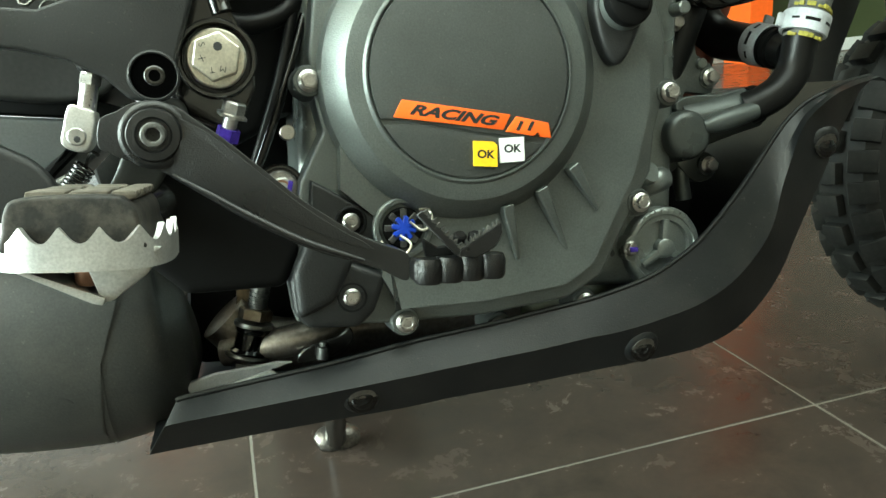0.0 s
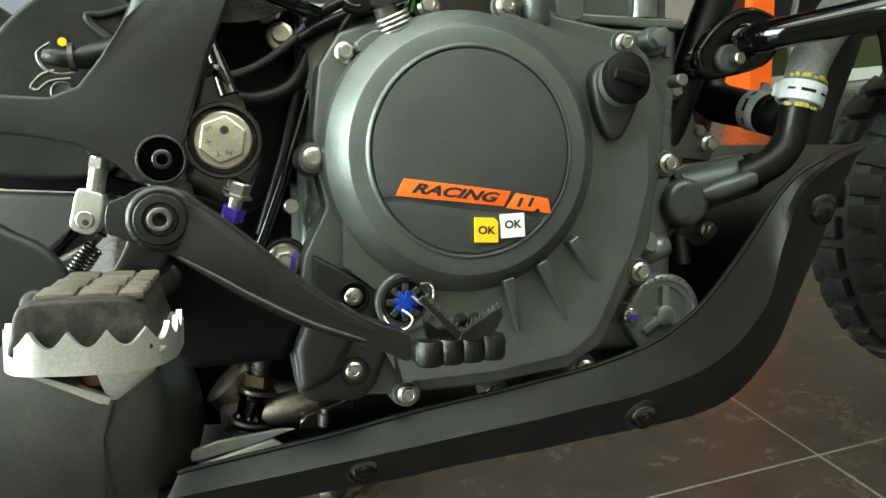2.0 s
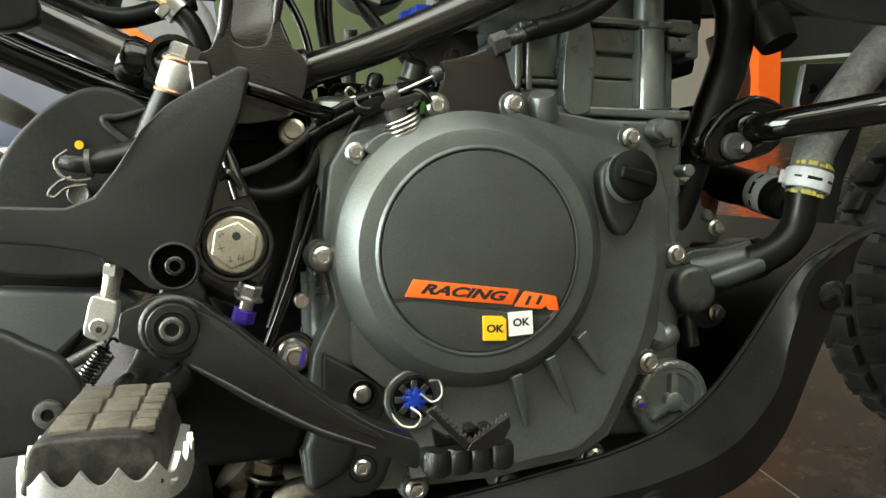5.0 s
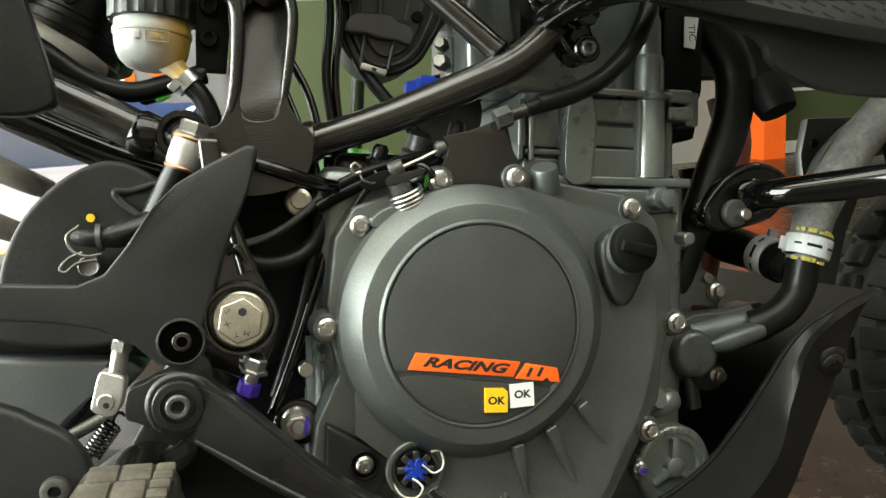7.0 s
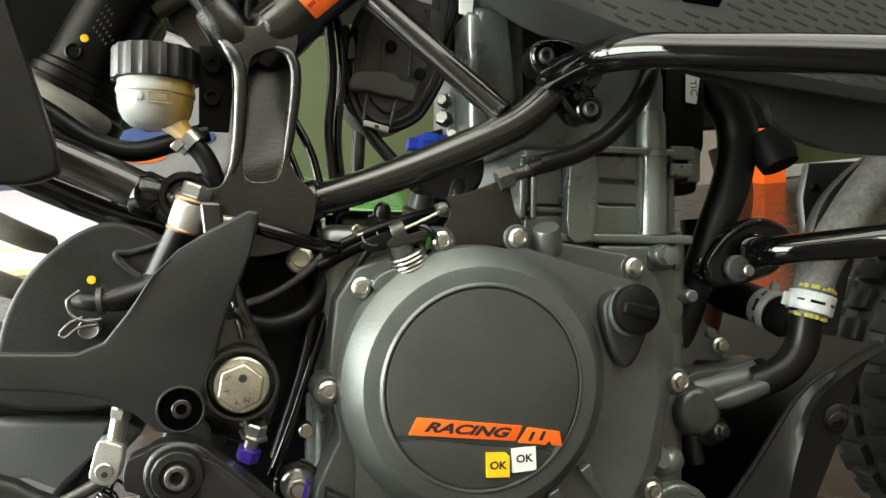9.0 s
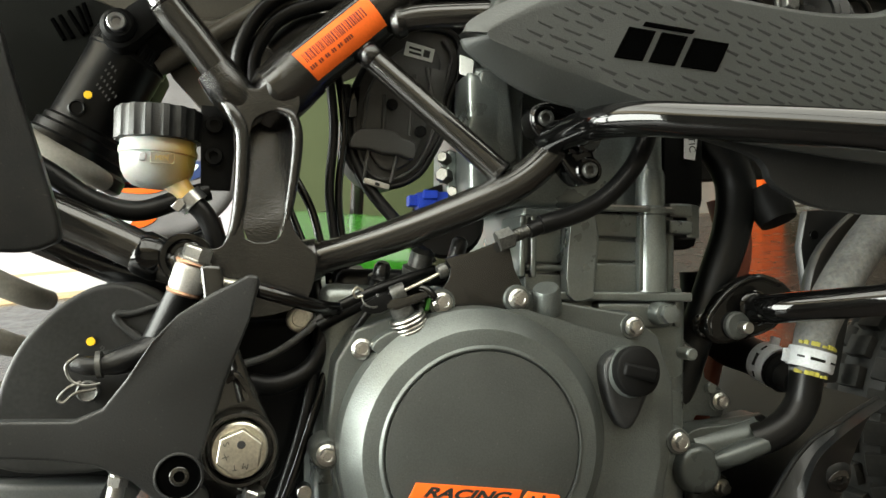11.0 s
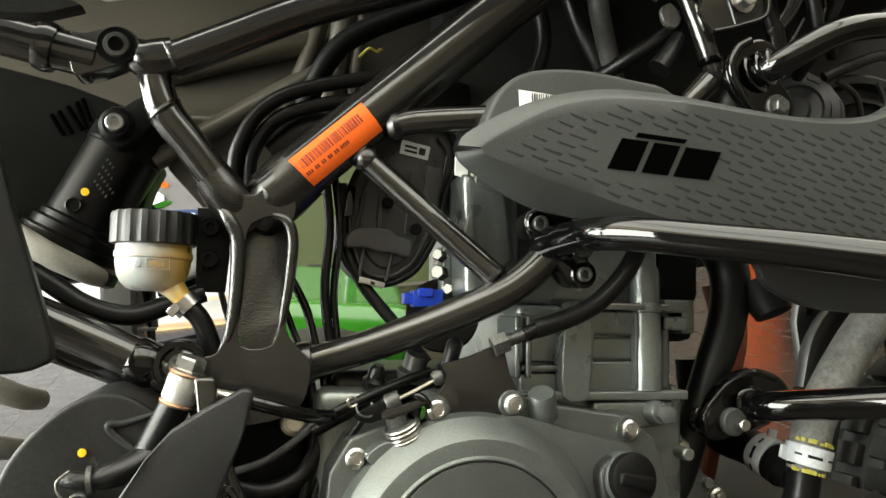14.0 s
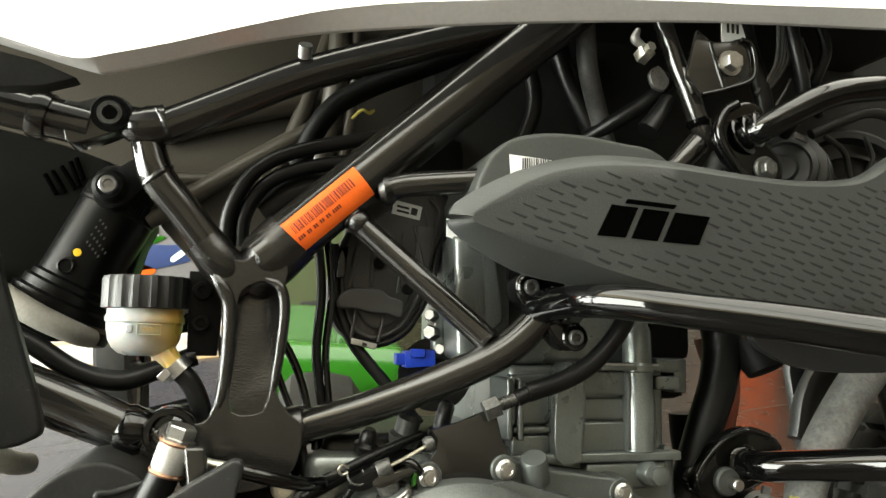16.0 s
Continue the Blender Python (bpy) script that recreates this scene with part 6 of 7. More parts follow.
for pts, r in (([(-176, 70, 226), (-174, 66, 250), (-158, 62, 278), (-128, 58, 294), (-70, 56, 308), (-30, 60, 318)], 5.2), ([(-166, 72, 226), (-164, 68, 248), (-150, 64, 270), (-124, 60, 282), (-76, 58, 292)], 5.2), ([(-150, 80, 250), (-128, 74, 266), (-96, 72, 272)], 12)):
    part("hose", sweep(pts, r, 14), RUBBER, bike, "black rubber hose arching behind the frame")
for pts, r in (([(-118, 60, 260), (-110, 62, 200), (-112, 60, 150), (-104, 54, 96)], 3.4), ([(-112, 64, 260), (-103, 60, 200), (-106, 58, 150), (-100, 52, 96)], 2.8), ([(-102, 70, 230), (-98, 70, 190), (-86, 66, 160), (-60, 58, 128), (-40, 54, 104)], 4.6), ([(-140, 66, 170), (-124, 62, 140), (-116, 56, 110)], 3.0), ([(-142, 70, 150), (-130, 64, 120), (-120, 58, 100)], 2.6), ([(-122, 50, 98), (-118, 40, 60), (-128, 34, 0), (-146, 30, -60)], 3.6), ([(-112, 50, 96), (-110, 40, 50), (-130, 28, -20), (-148, 24, -70)], 3.0), ([(-106, 54, 100), (-104, 48, 70), (-122, 40, 30)], 4.4)):
    part("cable", sweep(pts, r, 10), TUBE if r < 3.2 else RUBBER, bike, "black control cable")
part("breather_hose", sweep([(-108, 44, 84), (-112, 40, 58), (-124, 38, 34), (-146, 36, 24), (-166, 40, 26)], 6.4, 16), RUBBER, bike, "black breather hose curling under the node")
part("thin_pipe", sweep([(-112, 30, 76), (-126, 32, 60), (-148, 34, 44), (-172, 36, 36)], 2.6, 10), HOSE, bike, "thin grey-black brake pipe")
part("frame_stud", lathe([(9, -6), (9, 0), (7, 1), (5.6, 1), (5.2, 6), (0, 6)], (-131, 44, 66), (0, -1, 0.1), 30), BRASS_ZINC, bike, "yellow zinc frame nut")
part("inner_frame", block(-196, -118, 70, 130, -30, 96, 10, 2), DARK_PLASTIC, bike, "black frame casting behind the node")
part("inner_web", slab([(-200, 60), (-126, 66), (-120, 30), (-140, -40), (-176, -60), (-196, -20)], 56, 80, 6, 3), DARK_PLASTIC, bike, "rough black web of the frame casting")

# throttle body cover
RIM = [(-99, 219), (-102, 203), (-102, 187), (-97, 173), (-86, 163), (-68, 159), (-50, 167), (-40, 180), (-29, 203), (-26, 224), (-19, 245), (-18, 262), (-26, 274), (-56, 275), (-72, 266), (-88, 244)]
tb = part("throttle_cover", slab(rounded(RIM, 4), 69, 112, 3, 3), THROTTLE, bike, "dark ribbed plastic throttle body cover")
part("rim", sweep([(x, 67, z) for x, z in RIM + RIM[:1]], 2.4, 10), RUBBER, tb)
part("inner_rim", sweep([(x, 67, z) for x, z in ((-95, 221), (-95, 203), (-93, 189), (-87, 173), (-79, 165.5), (-68, 164), (-55, 170), (-46, 181), (-36, 204), (-31, 225), (-26, 247), (-25, 259), (-31, 268))], 1.6, 10), THROTTLE, tb)
part("dome_field", slab(rounded([(-88, 222), (-89, 203), (-87, 190), (-80, 176), (-70, 170), (-58, 174), (-50, 184), (-42, 206), (-37, 228), (-33, 250), (-40, 262), (-60, 260), (-78, 242)], 3), 65, 74, 3, 3), THROTTLE, tb)
part("pad", slab(rounded([(-98, 192), (-90, 198), (-68, 198), (-63, 193), (-52, 190), (-53, 178), (-64, 181), (-75, 181), (-86, 184), (-98, 184)], 2), 58, 70, 2, 3), THROTTLE, tb)
for x0, z0, x1, z1, r in ((-85, 186, -88, 163, 1.3), (-64, 184, -69, 161, 1.3), (-74, 224, -75, 199, 1.5), (-86, 224, -90, 199, 1.5), (-52, 240, -56, 196, 1.2), (-44, 246, -36, 214, 1.2)):
    part("rib", sweep([(x0, 64, z0), (x1, 63, z1)], r, 8, smooth=False), THROTTLE, tb)
part("panel", slab([(-41, 246), (-29, 244), (-33, 213), (-43, 216)], 62.6, 66, 0.8, 2), THROTTLE, tb)
for kx, kz in ((-69, 217), (-48, 199)):
    part("knob", lathe([(4.2, 0), (4.2, 3), (3.4, 4), (0, 4)], (kx, 64.6, kz), seg=22), DARK_PLASTIC, tb)
part("clip", slab([(-88, 163.5), (-70, 159.5), (-71, 155.5), (-88.6, 159.5)], 58, 64, 0.8, 2), SILVER, tb, "bright spring clip")
# flat black patch; the slot's shade is only colour
part("clip_slot", slab([(-80.6, 160.6), (-77.4, 159.8), (-77.8, 157.6), (-81, 158.4)], 57.7, 60, 0), INK_AND_HOLES, tb)
part("side_clip", slab([(-98, 226), (-92, 228), (-94, 206), (-100, 205)], 60, 66, 1, 2), TUBE, tb)
part("label", slab([(-59, 264), (-38, 260), (-40, 250), (-61, 254)], 64.2, 66, 0), WHITE_PAPER, tb)
for k in range(2):
    part("text_bar", slab([(-57, 260.6 - k * 3.4), (-48, 258.9 - k * 3.4), (-48.3, 257.3 - k * 3.4), (-57.3, 259 - k * 3.4)], 63.9, 65, 0), INK_AND_HOLES, tb)
part("code_square", slab([(-46, 259), (-41.4, 258.1), (-42.4, 253), (-47, 253.9)], 63.9, 65, 0), INK_AND_HOLES, tb)
part("grey_stand", slab([(-25, 236), (2, 226), (5, 150), (-22, 150)], 22, 60, 6, 4), CAST, bike, "smooth grey casting under the side shroud")
part("wire_tag", slab([(-29, 247), (-19, 244), (-20, 231), (-29, 234)], 28, 30, 0.4, 1), WHITE_PAPER, bike, "white wrapped tag on a thin wire")
part("airbox", block(-60, 10, 110, 190, 220, 330, 15, 2), DARK_PLASTIC, bike, "dark airbox behind the throttle cover")

# ---- brake fluid reservoir ----
res = part("fluid_reservoir", lathe([(0, -31), (11, -31), (15.5, -29.6), (19.6, -26), (22.2, -21), (23.4, -15), (23.7, -10.5), (24.6, -9.5), (24.6, -6.5), (23.8, -5), (23.8, 2), (0, 2)], (-224, 60, 181), (0.02, 0, 1), 44), FLUID, bike, "milky brake fluid bottle with a ribbed black cap")
capm = bmesh.new()
prof = []
for k in range(96):
    a = 2 * math.pi * k / 96
    prof.append((a, 26.6 + (1.0 if (k // 3) % 2 else -0.4)))
rings = [[capm.verts.new(((-224 + r * s * math.cos(a)) * 0.001, (60 + r * s * math.sin(a)) * 0.001, z * 0.001)) for a, r in prof] for z, s in ((180, 0.94), (180.6, 1.0), (199, 1.0), (201, 0.96))]
for a, b in zip(rings, rings[1:]):
    for k in range(96):
        capm.faces.new((a[k], a[(k + 1) % 96], b[(k + 1) % 96], b[k]))
capm.faces.new(rings[0])
capm.faces.new(rings[-1][::-1])
part("cap", capm, PLASTIC, res, "black ribbed screw cap")
letters("MIN", 4.6, (-219, 35.4, 166.5), res, FLUID, 0, 0.3)
part("level_frame", sweep([(-226, 36.2, 163.5), (-212, 37.4, 163.5), (-212, 37.2, 170), (-226, 36, 170), (-226, 36.2, 163.5)], 0.45, 6, smooth=False), FLUID, res)
part("level_window", block(-233, -229, 36, 38, 164.5, 169.5, 0.5, 1), WHITE_PLASTIC, res)
part("spout", sweep([(-214, 58, 156), (-208, 55, 149), (-201, 52, 141)], [9, 7, 6], 16), FLUID, res)
clip = part("hose_clip", lathe([(8.4, -4), (9.4, -4), (9.4, 4), (8.4, 4)], (-202, 51, 142), (0.7, 0, -0.7), 26), STEEL, res, "spring steel hose clip")
part("clip_ear", block(-212, -206, 42, 46, 134, 142, 0.6, 1, turn=(0, 40, 0)), STEEL, clip)
br = part("reservoir_bracket", slab([(-198, 206), (-178, 206), (-176, 176), (-178, 150), (-197, 150)], 56, 61, 1, 2), DARK_PLASTIC, bike, "black bracket plate with two bolts")
for bz in (193, 172):
    put("bolt", finish(lathe([(6.2, 0), (6.2, 3.4), (5.4, 4.4), (3, 4.4), (2.8, 2), (0, 2)], seg=20), "bolt", DARK_PLASTIC), br, (-189, 56, bz))
part("hose", sweep([(-204, 51, 143), (-194, 50, 134), (-187, 50, 120), (-182, 52, 100), (-176, 56, 76)], 6.6, 16), RUBBER, bike, "black brake fluid hose")
part("hose", sweep([(-330, 46, 178), (-290, 50, 158), (-262, 52, 140), (-236, 54, 134), (-212, 58, 142), (-192, 62, 150)], 6.6, 16), RUBBER, bike, "black rubber hose above the frame tube")
part("hose", sweep([(-250, 60, 106), (-222, 60, 110), (-190, 60, 118)], 6, 14), RUBBER, bike, "black hose behind the frame tube")

# banjo, master cylinder
mc = part("master_cylinder", sweep([(-222, 22, 40), (-212, 18, 62), (-202, 12, 84)], [10, 10, 9], 22), RUBBER, bike, "black rear brake master cylinder with a banjo bolt")
part("banjo", lathe([(9.6, -8), (10.4, -6), (10.4, 6), (9.6, 8)], (-199, 10, 92), (0.3, -0.1, 1), 30), SILVER, mc)
part("copper_ring", lathe([(10.2, -1.2), (10.8, 0), (10.2, 1.2)], (-196.4, 9.2, 101), (0.3, -0.1, 1), 30), COPPER, mc)
part("copper_ring", lathe([(10.2, -1.2), (10.8, 0), (10.2, 1.2)], (-201.6, 10.8, 83.4), (0.3, -0.1, 1), 30), COPPER, mc)
part("banjo_bolt", lathe([(10.5, 0), (10.5, 1.4), (9, 2), (9, 8), (8, 9), (0, 9)], (-196, 9, 102), (0.3, -0.1, 1), 6), ZINC, mc)
part("pipe_end", sweep([(-190, 6, 91), (-176, 0, 89), (-162, -6, 87)], [4.5, 3.2, 3.6], 14), BRASS_ZINC, mc)
part("brake_line", sweep([(-164, -6, 87), (-146, -6, 82), (-124, 2, 76), (-110, 12, 74)], 4.4, 14), TUBE, mc)
wingnut = part("hose_end", sweep([(-260, 8, 42), (-252, 6, 41), (-246, 6, 41), (-236, 8, 43), (-222, 14, 48), (-212, 18, 54)], [4.6, 5.4, 5.2, 7.5, 8.5, 9], 18), LEVER, bike, "dark hose end with a spring clip")
part("spring_clip", lathe([(7.2, -1.4), (7.9, -1.4), (7.9, 1.4), (7.2, 1.4)], (-246, 6, 41.5), (1, 0, 0.1), 24), DARK_STEEL, wingnut)
part("ear", sweep([(-256, 0, 48), (-262, -2, 42), (-259, -3, 34), (-252, -3, 31), (-244, -2, 32)], 0.8, 8), PEG_STEEL, wingnut)
part("ear", sweep([(-254, -2, 33), (-260, -4, 30), (-265, -4, 24), (-262, -4, 22), (-256, -3, 27), (-246, -2, 29)], 0.9, 8), PEG_STEEL, wingnut)
part("round_plug", lathe([(6.5, -4), (6.5, 0), (5.5, 1), (4.6, 0.4), (0, 0.4)], (-255, 22, 24), seg=22), DARK_STEEL, wingnut)
mud = part("inner_mudguard", slab(rounded([(-306, -20), (-306, 14), (-300, 38), (-289, 58), (-269, 78), (-246, 88), (-224, 82), (-208, 66), (-206, 30), (-212, 0), (-240, -24)], 4), 28, 130, 20, 6), MUD, bike, "rounded dark plastic housing behind the heel guard")
part("yellow_dot", lathe([(2.5, 0), (2.5, 0.6), (0, 0.8)], (-255, 27.2, 53), seg=18), YELLOW_PAPER, mud)
letters("943.05", 6.0, (-244, 27.8, 44), mud, HOSE, 38, 0.1)
part("ridge", sweep([(-214, 24, 76), (-232, 27, 70), (-241, 27.5, 69), (-238, 27.5, 63), (-226, 26, 54), (-214, 24, 46)], [1.5, 2.2, 2.6, 2.6, 2.4, 2], 10), MUD, mud)

# rear shock
shock = part("rear_shock", slab([(-420, 360), (-345, 336), (-284, 314), (-244, 276), (-232, 250), (-240, 232), (-256, 170), (-300, 156), (-420, 196)], 152, 200, 5, 3), SHADE_PLASTIC, bike, "dark rear shock body and mudguard with cream coils")
SA, SD = Vector((-250, 152, 276)), Vector((-0.43, 0, -0.9)).normalized()
damper = part("damper_body", lathe([(0, -10), (18, -10), (24, -6), (27, 0), (28, 8), (29.5, 9), (29.5, 22), (28.5, 23), (28.5, 82), (31, 84), (31, 88), (34, 90), (34, 96), (38, 98), (38, 104), (42, 107), (42, 116), (38, 119), (0, 119)], tuple(SA), tuple(SD), 56), BLACK_GLASS, shock, "glossy black damper body with pale printing")
for k in range(26):
    a = radians(-150 + k * 5)
    n = Vector((math.cos(a) * 0.9, math.sin(a), math.cos(a) * -0.43))
    part("knurl", sweep([tuple(SA + SD * 11 + n * 29.4), tuple(SA + SD * 20 + n * 29.4)], 0.8, 5, smooth=False), BLACK_GLASS, damper)
# black bars on the panel, coloured as the shade inside cooling slots
for (x0, z0), (x1, z1) in zip(((-312, 283), (-307, 286), (-301, 290), (-295, 294), (-291, 297)), ((-303, 268), (-297, 270), (-290, 273), (-287, 275), (-285, 281))):
    part("slot", sweep([(x0, 150.5, z0), (x1, 150.5, z1)], 1.7, 6, smooth=False), HOLE_AND_MARK_BLACK, shock)


def print_at(down, side):
    """A place on the damper's face, so far down its axis and across it."""
    a = side / 28.5
    return SA + SD * down + (Vector((0.9, 0, -0.43)) * math.sin(a) + Vector((0, -1, 0)) * math.cos(a)) * 28.7


for row, (down, n) in enumerate(((34, 3), (40, 4), (46, 6), (52, 5))):
    for k in range(n):
        p = print_at(down + 1.5 * k, -2 + 2.9 * k)
        part("text_bar", block(p.x - 0.5, p.x + 0.5, p.y - 0.2, p.y + 0.6, p.z - 1.1, p.z + 1.1, 0, turn=(0, 30, 0)), THROTTLE, damper)
p = print_at(62, -4)
part("yellow_dot", lathe([(2.9, -0.6), (2.9, 0.4), (0, 0.7)], tuple(p), seg=18), YELLOW_PAPER, damper)
p = print_at(74, -6)
part("adjuster", lathe([(6.4, -1), (6.4, 1.6), (5, 2.4), (4, 1.2), (0, 1.2)], tuple(p), seg=22), BLACK_GLASS, damper)
for zz, ex, yy in ((172, -268, 104), (86, -300, 96), (54, -312, 92), (22, -316, 92)):
    c = [(ex - 80, yy + 46, zz + 30), (ex - 56, yy + 6, zz + 18), (ex - 30, yy - 4, zz + 3), (ex - 8, yy + 4, zz - 8), (ex, yy + 22, zz - 12)]
    part("coil", sweep(c, [8, 8.5, 8.5, 8, 7], 18), CREAM, shock, "cream painted spring coil")
bolt2 = part("linkage", slab(rounded([(-270, 262), (-252, 284), (-236, 292), (-228, 280), (-244, 260), (-258, 252)], 3), 104, 124, 4, 2), DARK_PLASTIC, bike, "black linkage plate with a steel socket bolt")
part("washer", lathe([(12, 0), (12, 5), (9, 8), (0, 8)], (-258, 106, 268), seg=30), DARK_PLASTIC, bolt2)
put("bolt", finish(lathe([(6.4, 0), (6.4, 5), (5.6, 6), (3.6, 6), (3.2, 2), (0, 2)], seg=24), "bolt", STEEL), bolt2, (-258, 98, 268))
part("side_flap", slab(rounded([(-330, 250), (-300, 236), (-284, 190), (-262, 122), (-266, 108), (-290, 104), (-330, 112)], 4), -34, -24, 4, 3), GUARD_PLASTIC, bike, "matte black side plastic edge")

# ---- front: down tube, radiator side, fan, fork and wheel ----
part("down_tube", sweep([(160, 70, 236), (186, 66, 214), (208, 62, 180), (206, 60, 140), (188, 60, 90), (172, 62, 44), (160, 70, -10)], [15, 16, 16, 15, 14, 13, 12], 24), GUARD_PLASTIC, bike, "satin black front down tube")
part("red_pipe", sweep([(246, 130, 170), (254, 126, 130), (244, 122, 90), (226, 120, 44), (216, 122, 0), (200, 126, -60)], 15, 22), RUST_RED, bike, "red-brown exhaust header pipe")
knob = part("radiator_plug", lathe([(15, -20), (16, 0), (14, 8), (0, 9)], (232, 44, 150), (0.2, -0.4, -0.9), 26), DARK_PLASTIC, bike, "black radiator plug under the shroud")
tag = part("white_tag", slab([(156, 212), (168, 212), (165, 188), (156, 189)], 49, 50, 0), WHITE_PAPER, bike, "white plastic tag on the wiring")
letters("TIC", 8, (162, 48.8, 200), tag, INK_AND_HOLES, 84, 0.05)
part("side_bag", block(140, 176, 52, 110, 150, 220, 8, 2), DARK_PLASTIC, bike, "dark radiator side tank")
rad = part("radiator_cowl", slab([(416, 135), (424, 175), (530, 184), (502, 110), (478, 50), (464, -14), (438, -14), (430, 40)], 238, 250, 4, 2), FAN_PLASTIC, bike, "dark plastic radiator cowl with rivets")
for rx, rz in ((432, 148), (468, 150)):
    part("rivet", lathe([(5.5, 0), (5, 2), (0, 3)], (rx, 238, rz), seg=16), DARK_PLASTIC, rad)
horn = part("horn", lathe([(0, -30), (30, -30), (33, -26), (33, -20), (29, -18), (29, -12), (32, -10), (32, -4), (26, -2), (26, 4), (22, 6), (20, 4), (12, 4), (10, 7), (0, 7)], (262, 46, 306), (-0.75, -0.65, 0.05), 44), FAN_PLASTIC, bike, "dark round horn with stepped rings")
for k in range(5):
    part("text_bar", block(244 + k * 4, 246 + k * 4, 10 + k * 2, 12 + k * 2, 322, 327, 0), HOSE, horn)
fan = part("radiator_fan", lathe([(66, -14), (68, 0), (64, 4), (58, 4), (56, -6)], (352, 74, 290), (-0.3, -1, 0.1), 60), FAN_PLASTIC, bike, "dark radiator fan shroud with ring ribs")
part("hub", lathe([(22, -10), (22, 2), (19, 5), (0, 5)], (352, 74, 290), (-0.3, -1, 0.1), 36), FAN_PLASTIC, fan)
part("ring", lathe([(40, -3), (43, -3), (43, 3), (40, 3), (40, -3)], (352, 72, 290), (-0.3, -1, 0.1), 48), FAN_PLASTIC, fan)
for k in range(9):
    a = k * 2 * math.pi / 9 + 0.3
    part("fan_rib", sweep([(352 + 20 * math.cos(a), 70, 290 + 20 * math.sin(a)), (352 + 44 * math.cos(a + 0.1), 68, 290 + 44 * math.sin(a + 0.1)), (352 + 62 * math.cos(a + 0.3), 72, 290 + 62 * math.sin(a + 0.3))], 2.6, 8), FAN_PLASTIC, fan)
part("stay", sweep([(284, 40, 336), (310, 36, 348), (340, 34, 358), (380, 40, 356)], 4.5, 10), FAN_PLASTIC, fan)
hornb = part("top_bracket", slab([(140, 385), (152, 377), (165, 379), (176, 381), (184, 377), (185, 354), (162, 342), (142, 336), (131, 350)], -20, -15, 1.5, 2), FRAME, bike, "black bracket with a zinc bolt")
part("rolled_rim", sweep([(142, -20, 337), (162, -21, 343), (184, -21, 354), (184, -21, 376), (175, -21, 381)], 1.8, 10), TUBE, hornb)
part("fold", sweep([(160, -20, 344), (154, -20, 362), (150, -20, 376)], 1.6, 8), TUBE, hornb)
part("bolt_washer", lathe([(9.4, 0), (9.2, 1), (0, 1.2)], (164.7, -21.0, 361.9), seg=28), ZINC, hornb)
put("bolt", finish(lathe([(7, 0), (7, 5.4), (6.2, 6.6), (0, 6.6)], seg=6), "bolt", ZINC), hornb, (164.7, -22.0, 361.9), (0, 12, 0), "zinc hex bolt")
part("tag", slab([(164, 402), (178, 404), (184, 386), (176, 384), (164, 378)], -14, -12.5, 0.3, 1), WHITE_PAPER, hornb)
for k in range(3):
    part("text_bar", block(168 + k * 4, 170 + k * 4, -14.4, -13.8, 388, 395, 0), INK_AND_HOLES, hornb)
part("post", sweep([(124.2, 2.0, 401.5), (136.3, 1.0, 365.0), (143.7, 0.0, 346.9), (152.6, 0.0, 323.1), (159.8, 2.0, 312.6)], [7.5, 7.5, 7.8, 8, 10], 18), FRAME, hornb)
part("bare_patch", sweep([(136.9, -6.0, 361.1), (140.3, -7.0, 350.4), (143.1, -7.0, 342.2)], [1, 2.4, 1.4], 10), PEG_STEEL, hornb)
part("weld", lathe([(8, -3), (9.8, 0), (8, 3)], (152.6, 0.0, 323.1), (0.3, 0, -1), 20), TUBE, hornb)
part("tab", slab(rounded([(112, 356), (120, 362), (128, 352), (124, 344), (115, 346)], 3), -2, 2, 0.8, 1), DARK_STEEL, hornb)
part("boot", sweep([(112, 2, 314), (119, 2, 324), (130, 4, 340)], [8.5, 7, 5.5], 14), RUBBER, hornb)
for k in range(4):
    part("loom_strand", sweep([(206 + k * 3.4, 6, 352 + k), (222 + k * 3.2, 2, 376 + k), (228 + k * 3.6, 4, 420)], 1.7, 8), HOSE, hornb)
for pts in ([(248, 4, 400), (252, 0, 376), (244, 2, 356)], [(236, 4, 366), (228, 2, 354), (222, 4, 344)], [(330, 0, 376), (350, -4, 374), (372, 0, 384)]):
    part("thin_wire", sweep(pts, 1.0, 6), HOSE, hornb)
part("connector", block(244, 252, -4, 6, 346, 356, 1, 2, turn=(0, 20, 0)), GREY_TANK, hornb)
stud = part("cable_stud", lathe([(6.6, -5), (6.6, 3), (5.6, 4.4), (4, 4.6), (3.8, 9), (0, 9)], (109.5, 0.0, 370.9), (0.1, -1, 0.3), 6), BRASS_ZINC, bike, "zinc cable stud with a bent wire tail")
part("wire_tail", sweep([(107.0, -1.0, 375.8), (100.7, -2.0, 379.9), (103.9, -1.0, 387.7)], [2.6, 3.4, 2], 10), SILVER, stud)
for pts, r in (([(52, 70, 460), (66, 56, 390), (84, 50, 340), (116, 56, 290)], 8), ([(196, 20, 460), (206, 12, 390), (216, 10, 340), (214, 30, 300)], 7), ([(228, 0, 460), (232, -6, 395), (244, 0, 350), (250, 30, 330)], 5), ([(86, 50, 318), (104, 28, 330), (124, 16, 344), (142, 14, 362)], 6), ([(20, 90, 460), (40, 70, 400), (50, 64, 350), (40, 70, 310)], 6), ([(250, 20, 460), (270, 4, 400), (262, 8, 366), (284, 30, 350)], 4)):
    part("wiring", sweep(pts, r, 12), RUBBER, bike, "black wiring under the tank")
part("loom_sleeve", sweep([(70, 30, 460), (74, 24, 400), (76, 24, 366), (92, 40, 336), (108, 48, 296)], 7.5, 14), HOSE, bike, "grey loom sleeve under the tank")
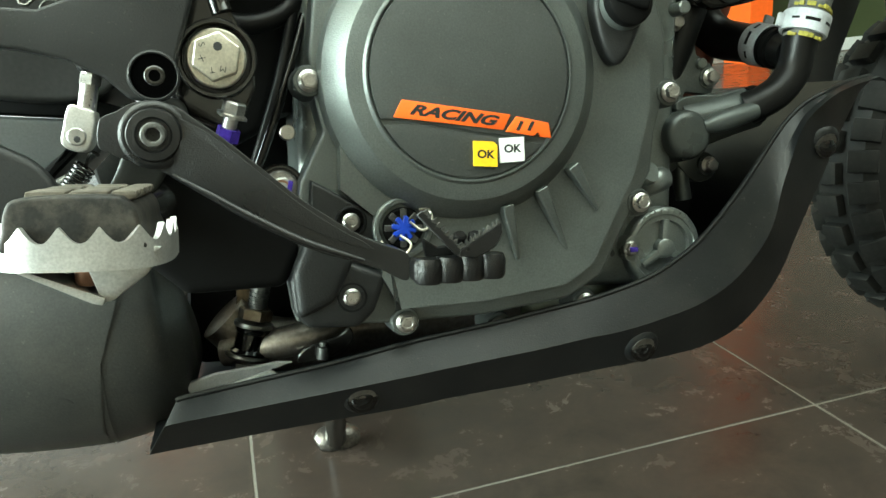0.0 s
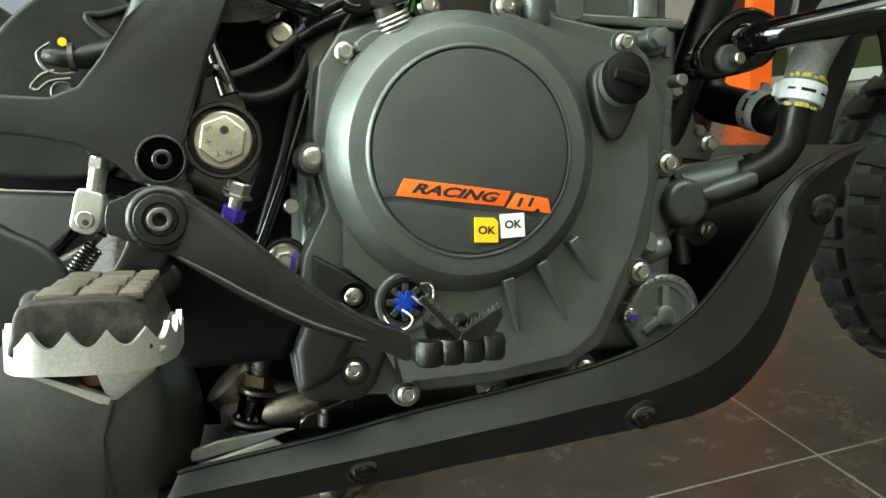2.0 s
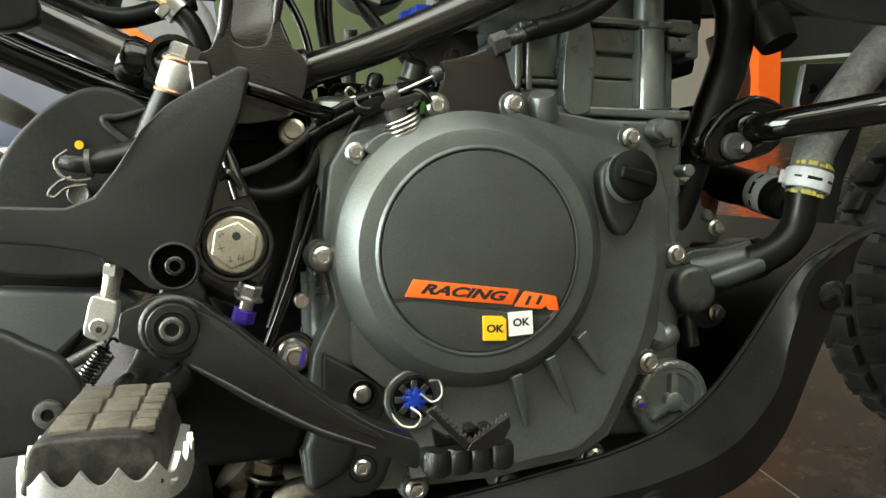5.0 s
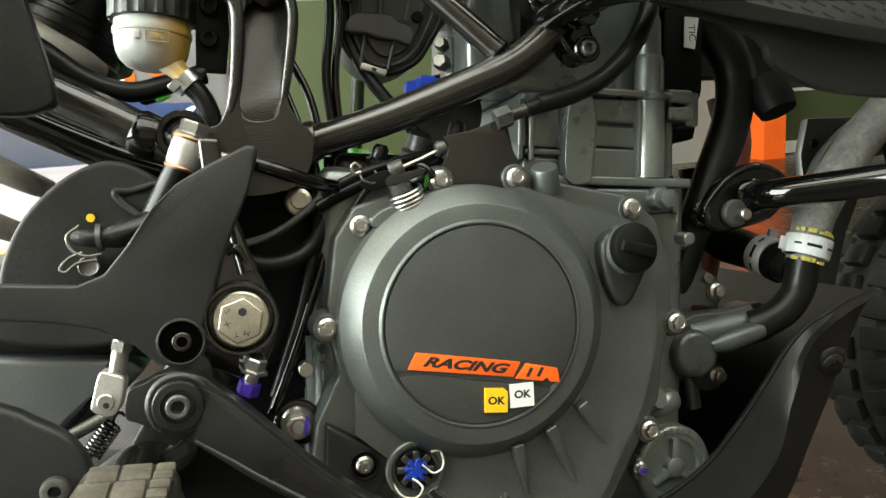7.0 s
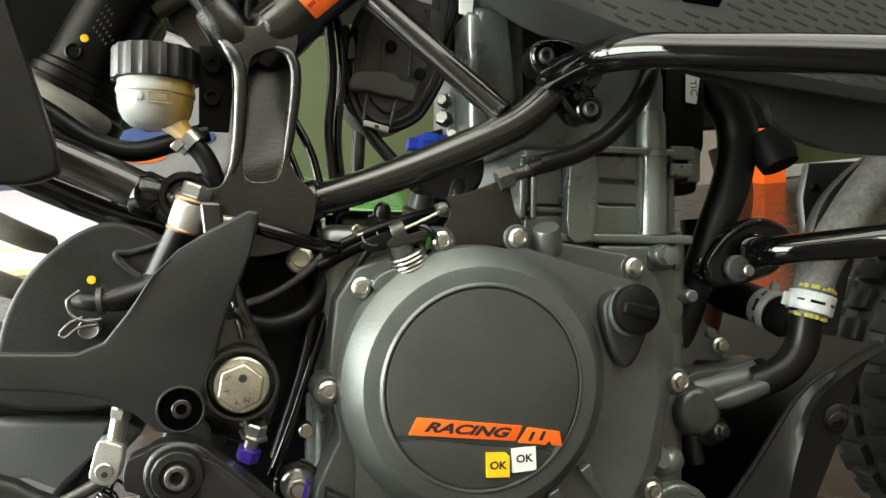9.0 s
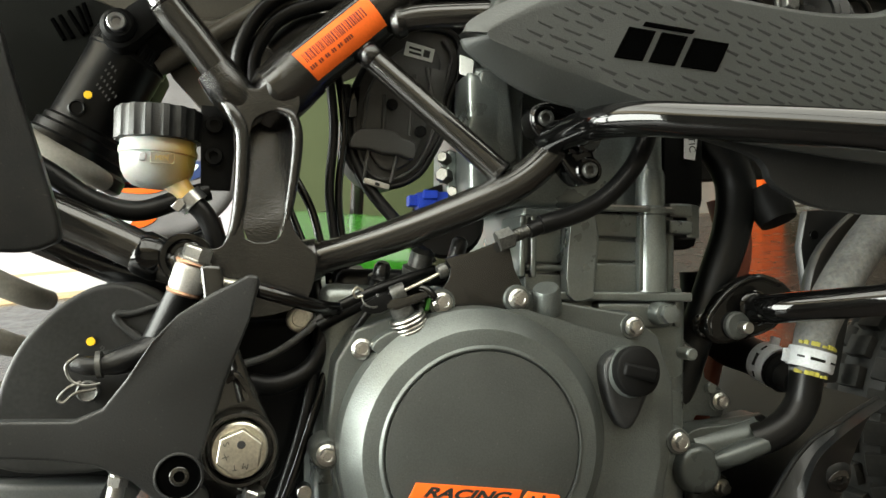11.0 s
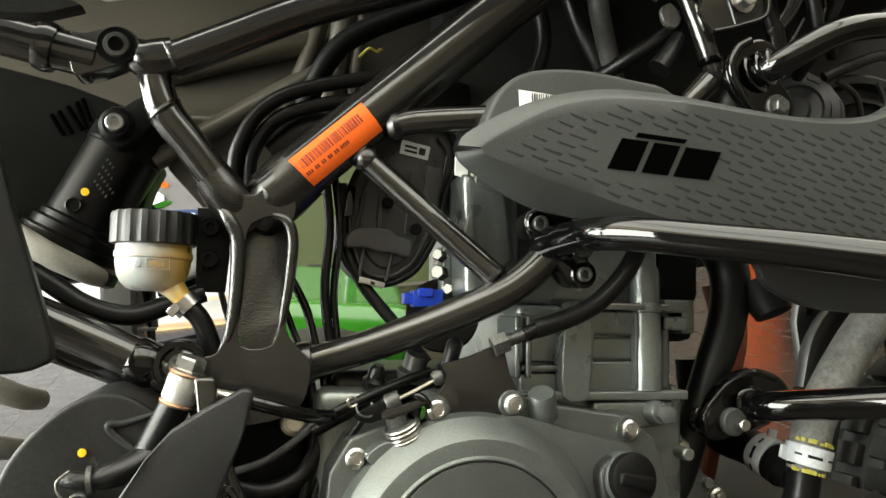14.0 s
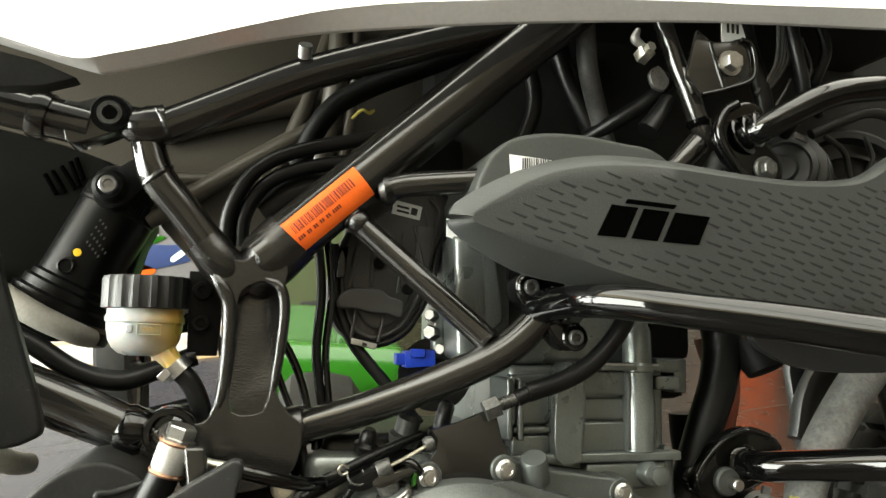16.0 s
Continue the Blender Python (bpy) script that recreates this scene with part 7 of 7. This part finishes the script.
part("seat_base", block(-420, 420, 6, 260, 432, 520, 20, 3), MUD, bike, "dark seat and tank base above the frame")
part("dark_liner", slab([(40, 300), (60, 430), (520, 470), (520, 210), (180, 180), (140, 240)], 128, 138, 2, 1), MUD, bike, "dark plastic liner under the tank")
# two more added blocks that keep gaps dark above and below the engine
part("tank_gap_block", block(-20, 150, 120, 260, 236, 420, 20, 2), MUD, bike, "added dark block that closes the gap under the tank")
part("belly_gap_block", block(-110, 110, 150, 260, -190, -120, 20, 2), DARK_PLASTIC, bike, "added dark block that closes the gap under the engine")
fork = part("fork_leg", sweep([(470, 190, 330), (520, 190, 100), (575, 190, -96)], 24, 26), FRAME, bike, "black front fork leg")
WX, WY, WZ, WR = 664, 240, -62, 186
wheel = part("front_wheel", lathe([(WR - 70, -46), (WR - 30, -52), (WR - 6, -38), (WR, -14), (WR, 14), (WR - 6, 38), (WR - 26, 52), (WR - 70, 46), (WR - 84, 0), (WR - 70, -46)], (WX, WY, WZ), (0, -1, 0), 96), TYRE, bike, "front wheel with a dusty knobbed tyre")
block_mesh = finish(block(-12, 12, -15, 15, -4, 9, 2, 2), "knob", TYRE)
for k in range(34):
    a = 2 * math.pi * k / 34
    for row, (off, tilt) in enumerate(((-34, -42), (0, 0), (34, 42))):
        aa = a + (0.07 if row == 1 else 0)
        rr = WR - (10 if row != 1 else 0)
        ob = new("knob", block_mesh)
        ob.parent = wheel
        ob.matrix_basis = Matrix.Translation(Vector((WX + rr * math.cos(aa), WY + off, WZ + rr * math.sin(aa))) * 0.001) @ pose(0, 0, 0, 0, 90 - math.degrees(aa), 0) @ pose(0, 0, 0, -tilt, 0, 0)
part("rim", lathe([(WR - 78, -30), (WR - 74, -34), (WR - 92, -24), (WR - 92, 24), (WR - 74, 34), (WR - 78, 30)], (WX, WY, WZ), (0, -1, 0), 72), DARK_PLASTIC, wheel)
part("front_mudguard", sweep([(430, 240, 60), (450, 240, 120), (520, 240, 168), (600, 240, 180), (700, 240, 176)], 46, 20, 6, flat=0.3), PLASTIC, bike, "matte black front mudguard")
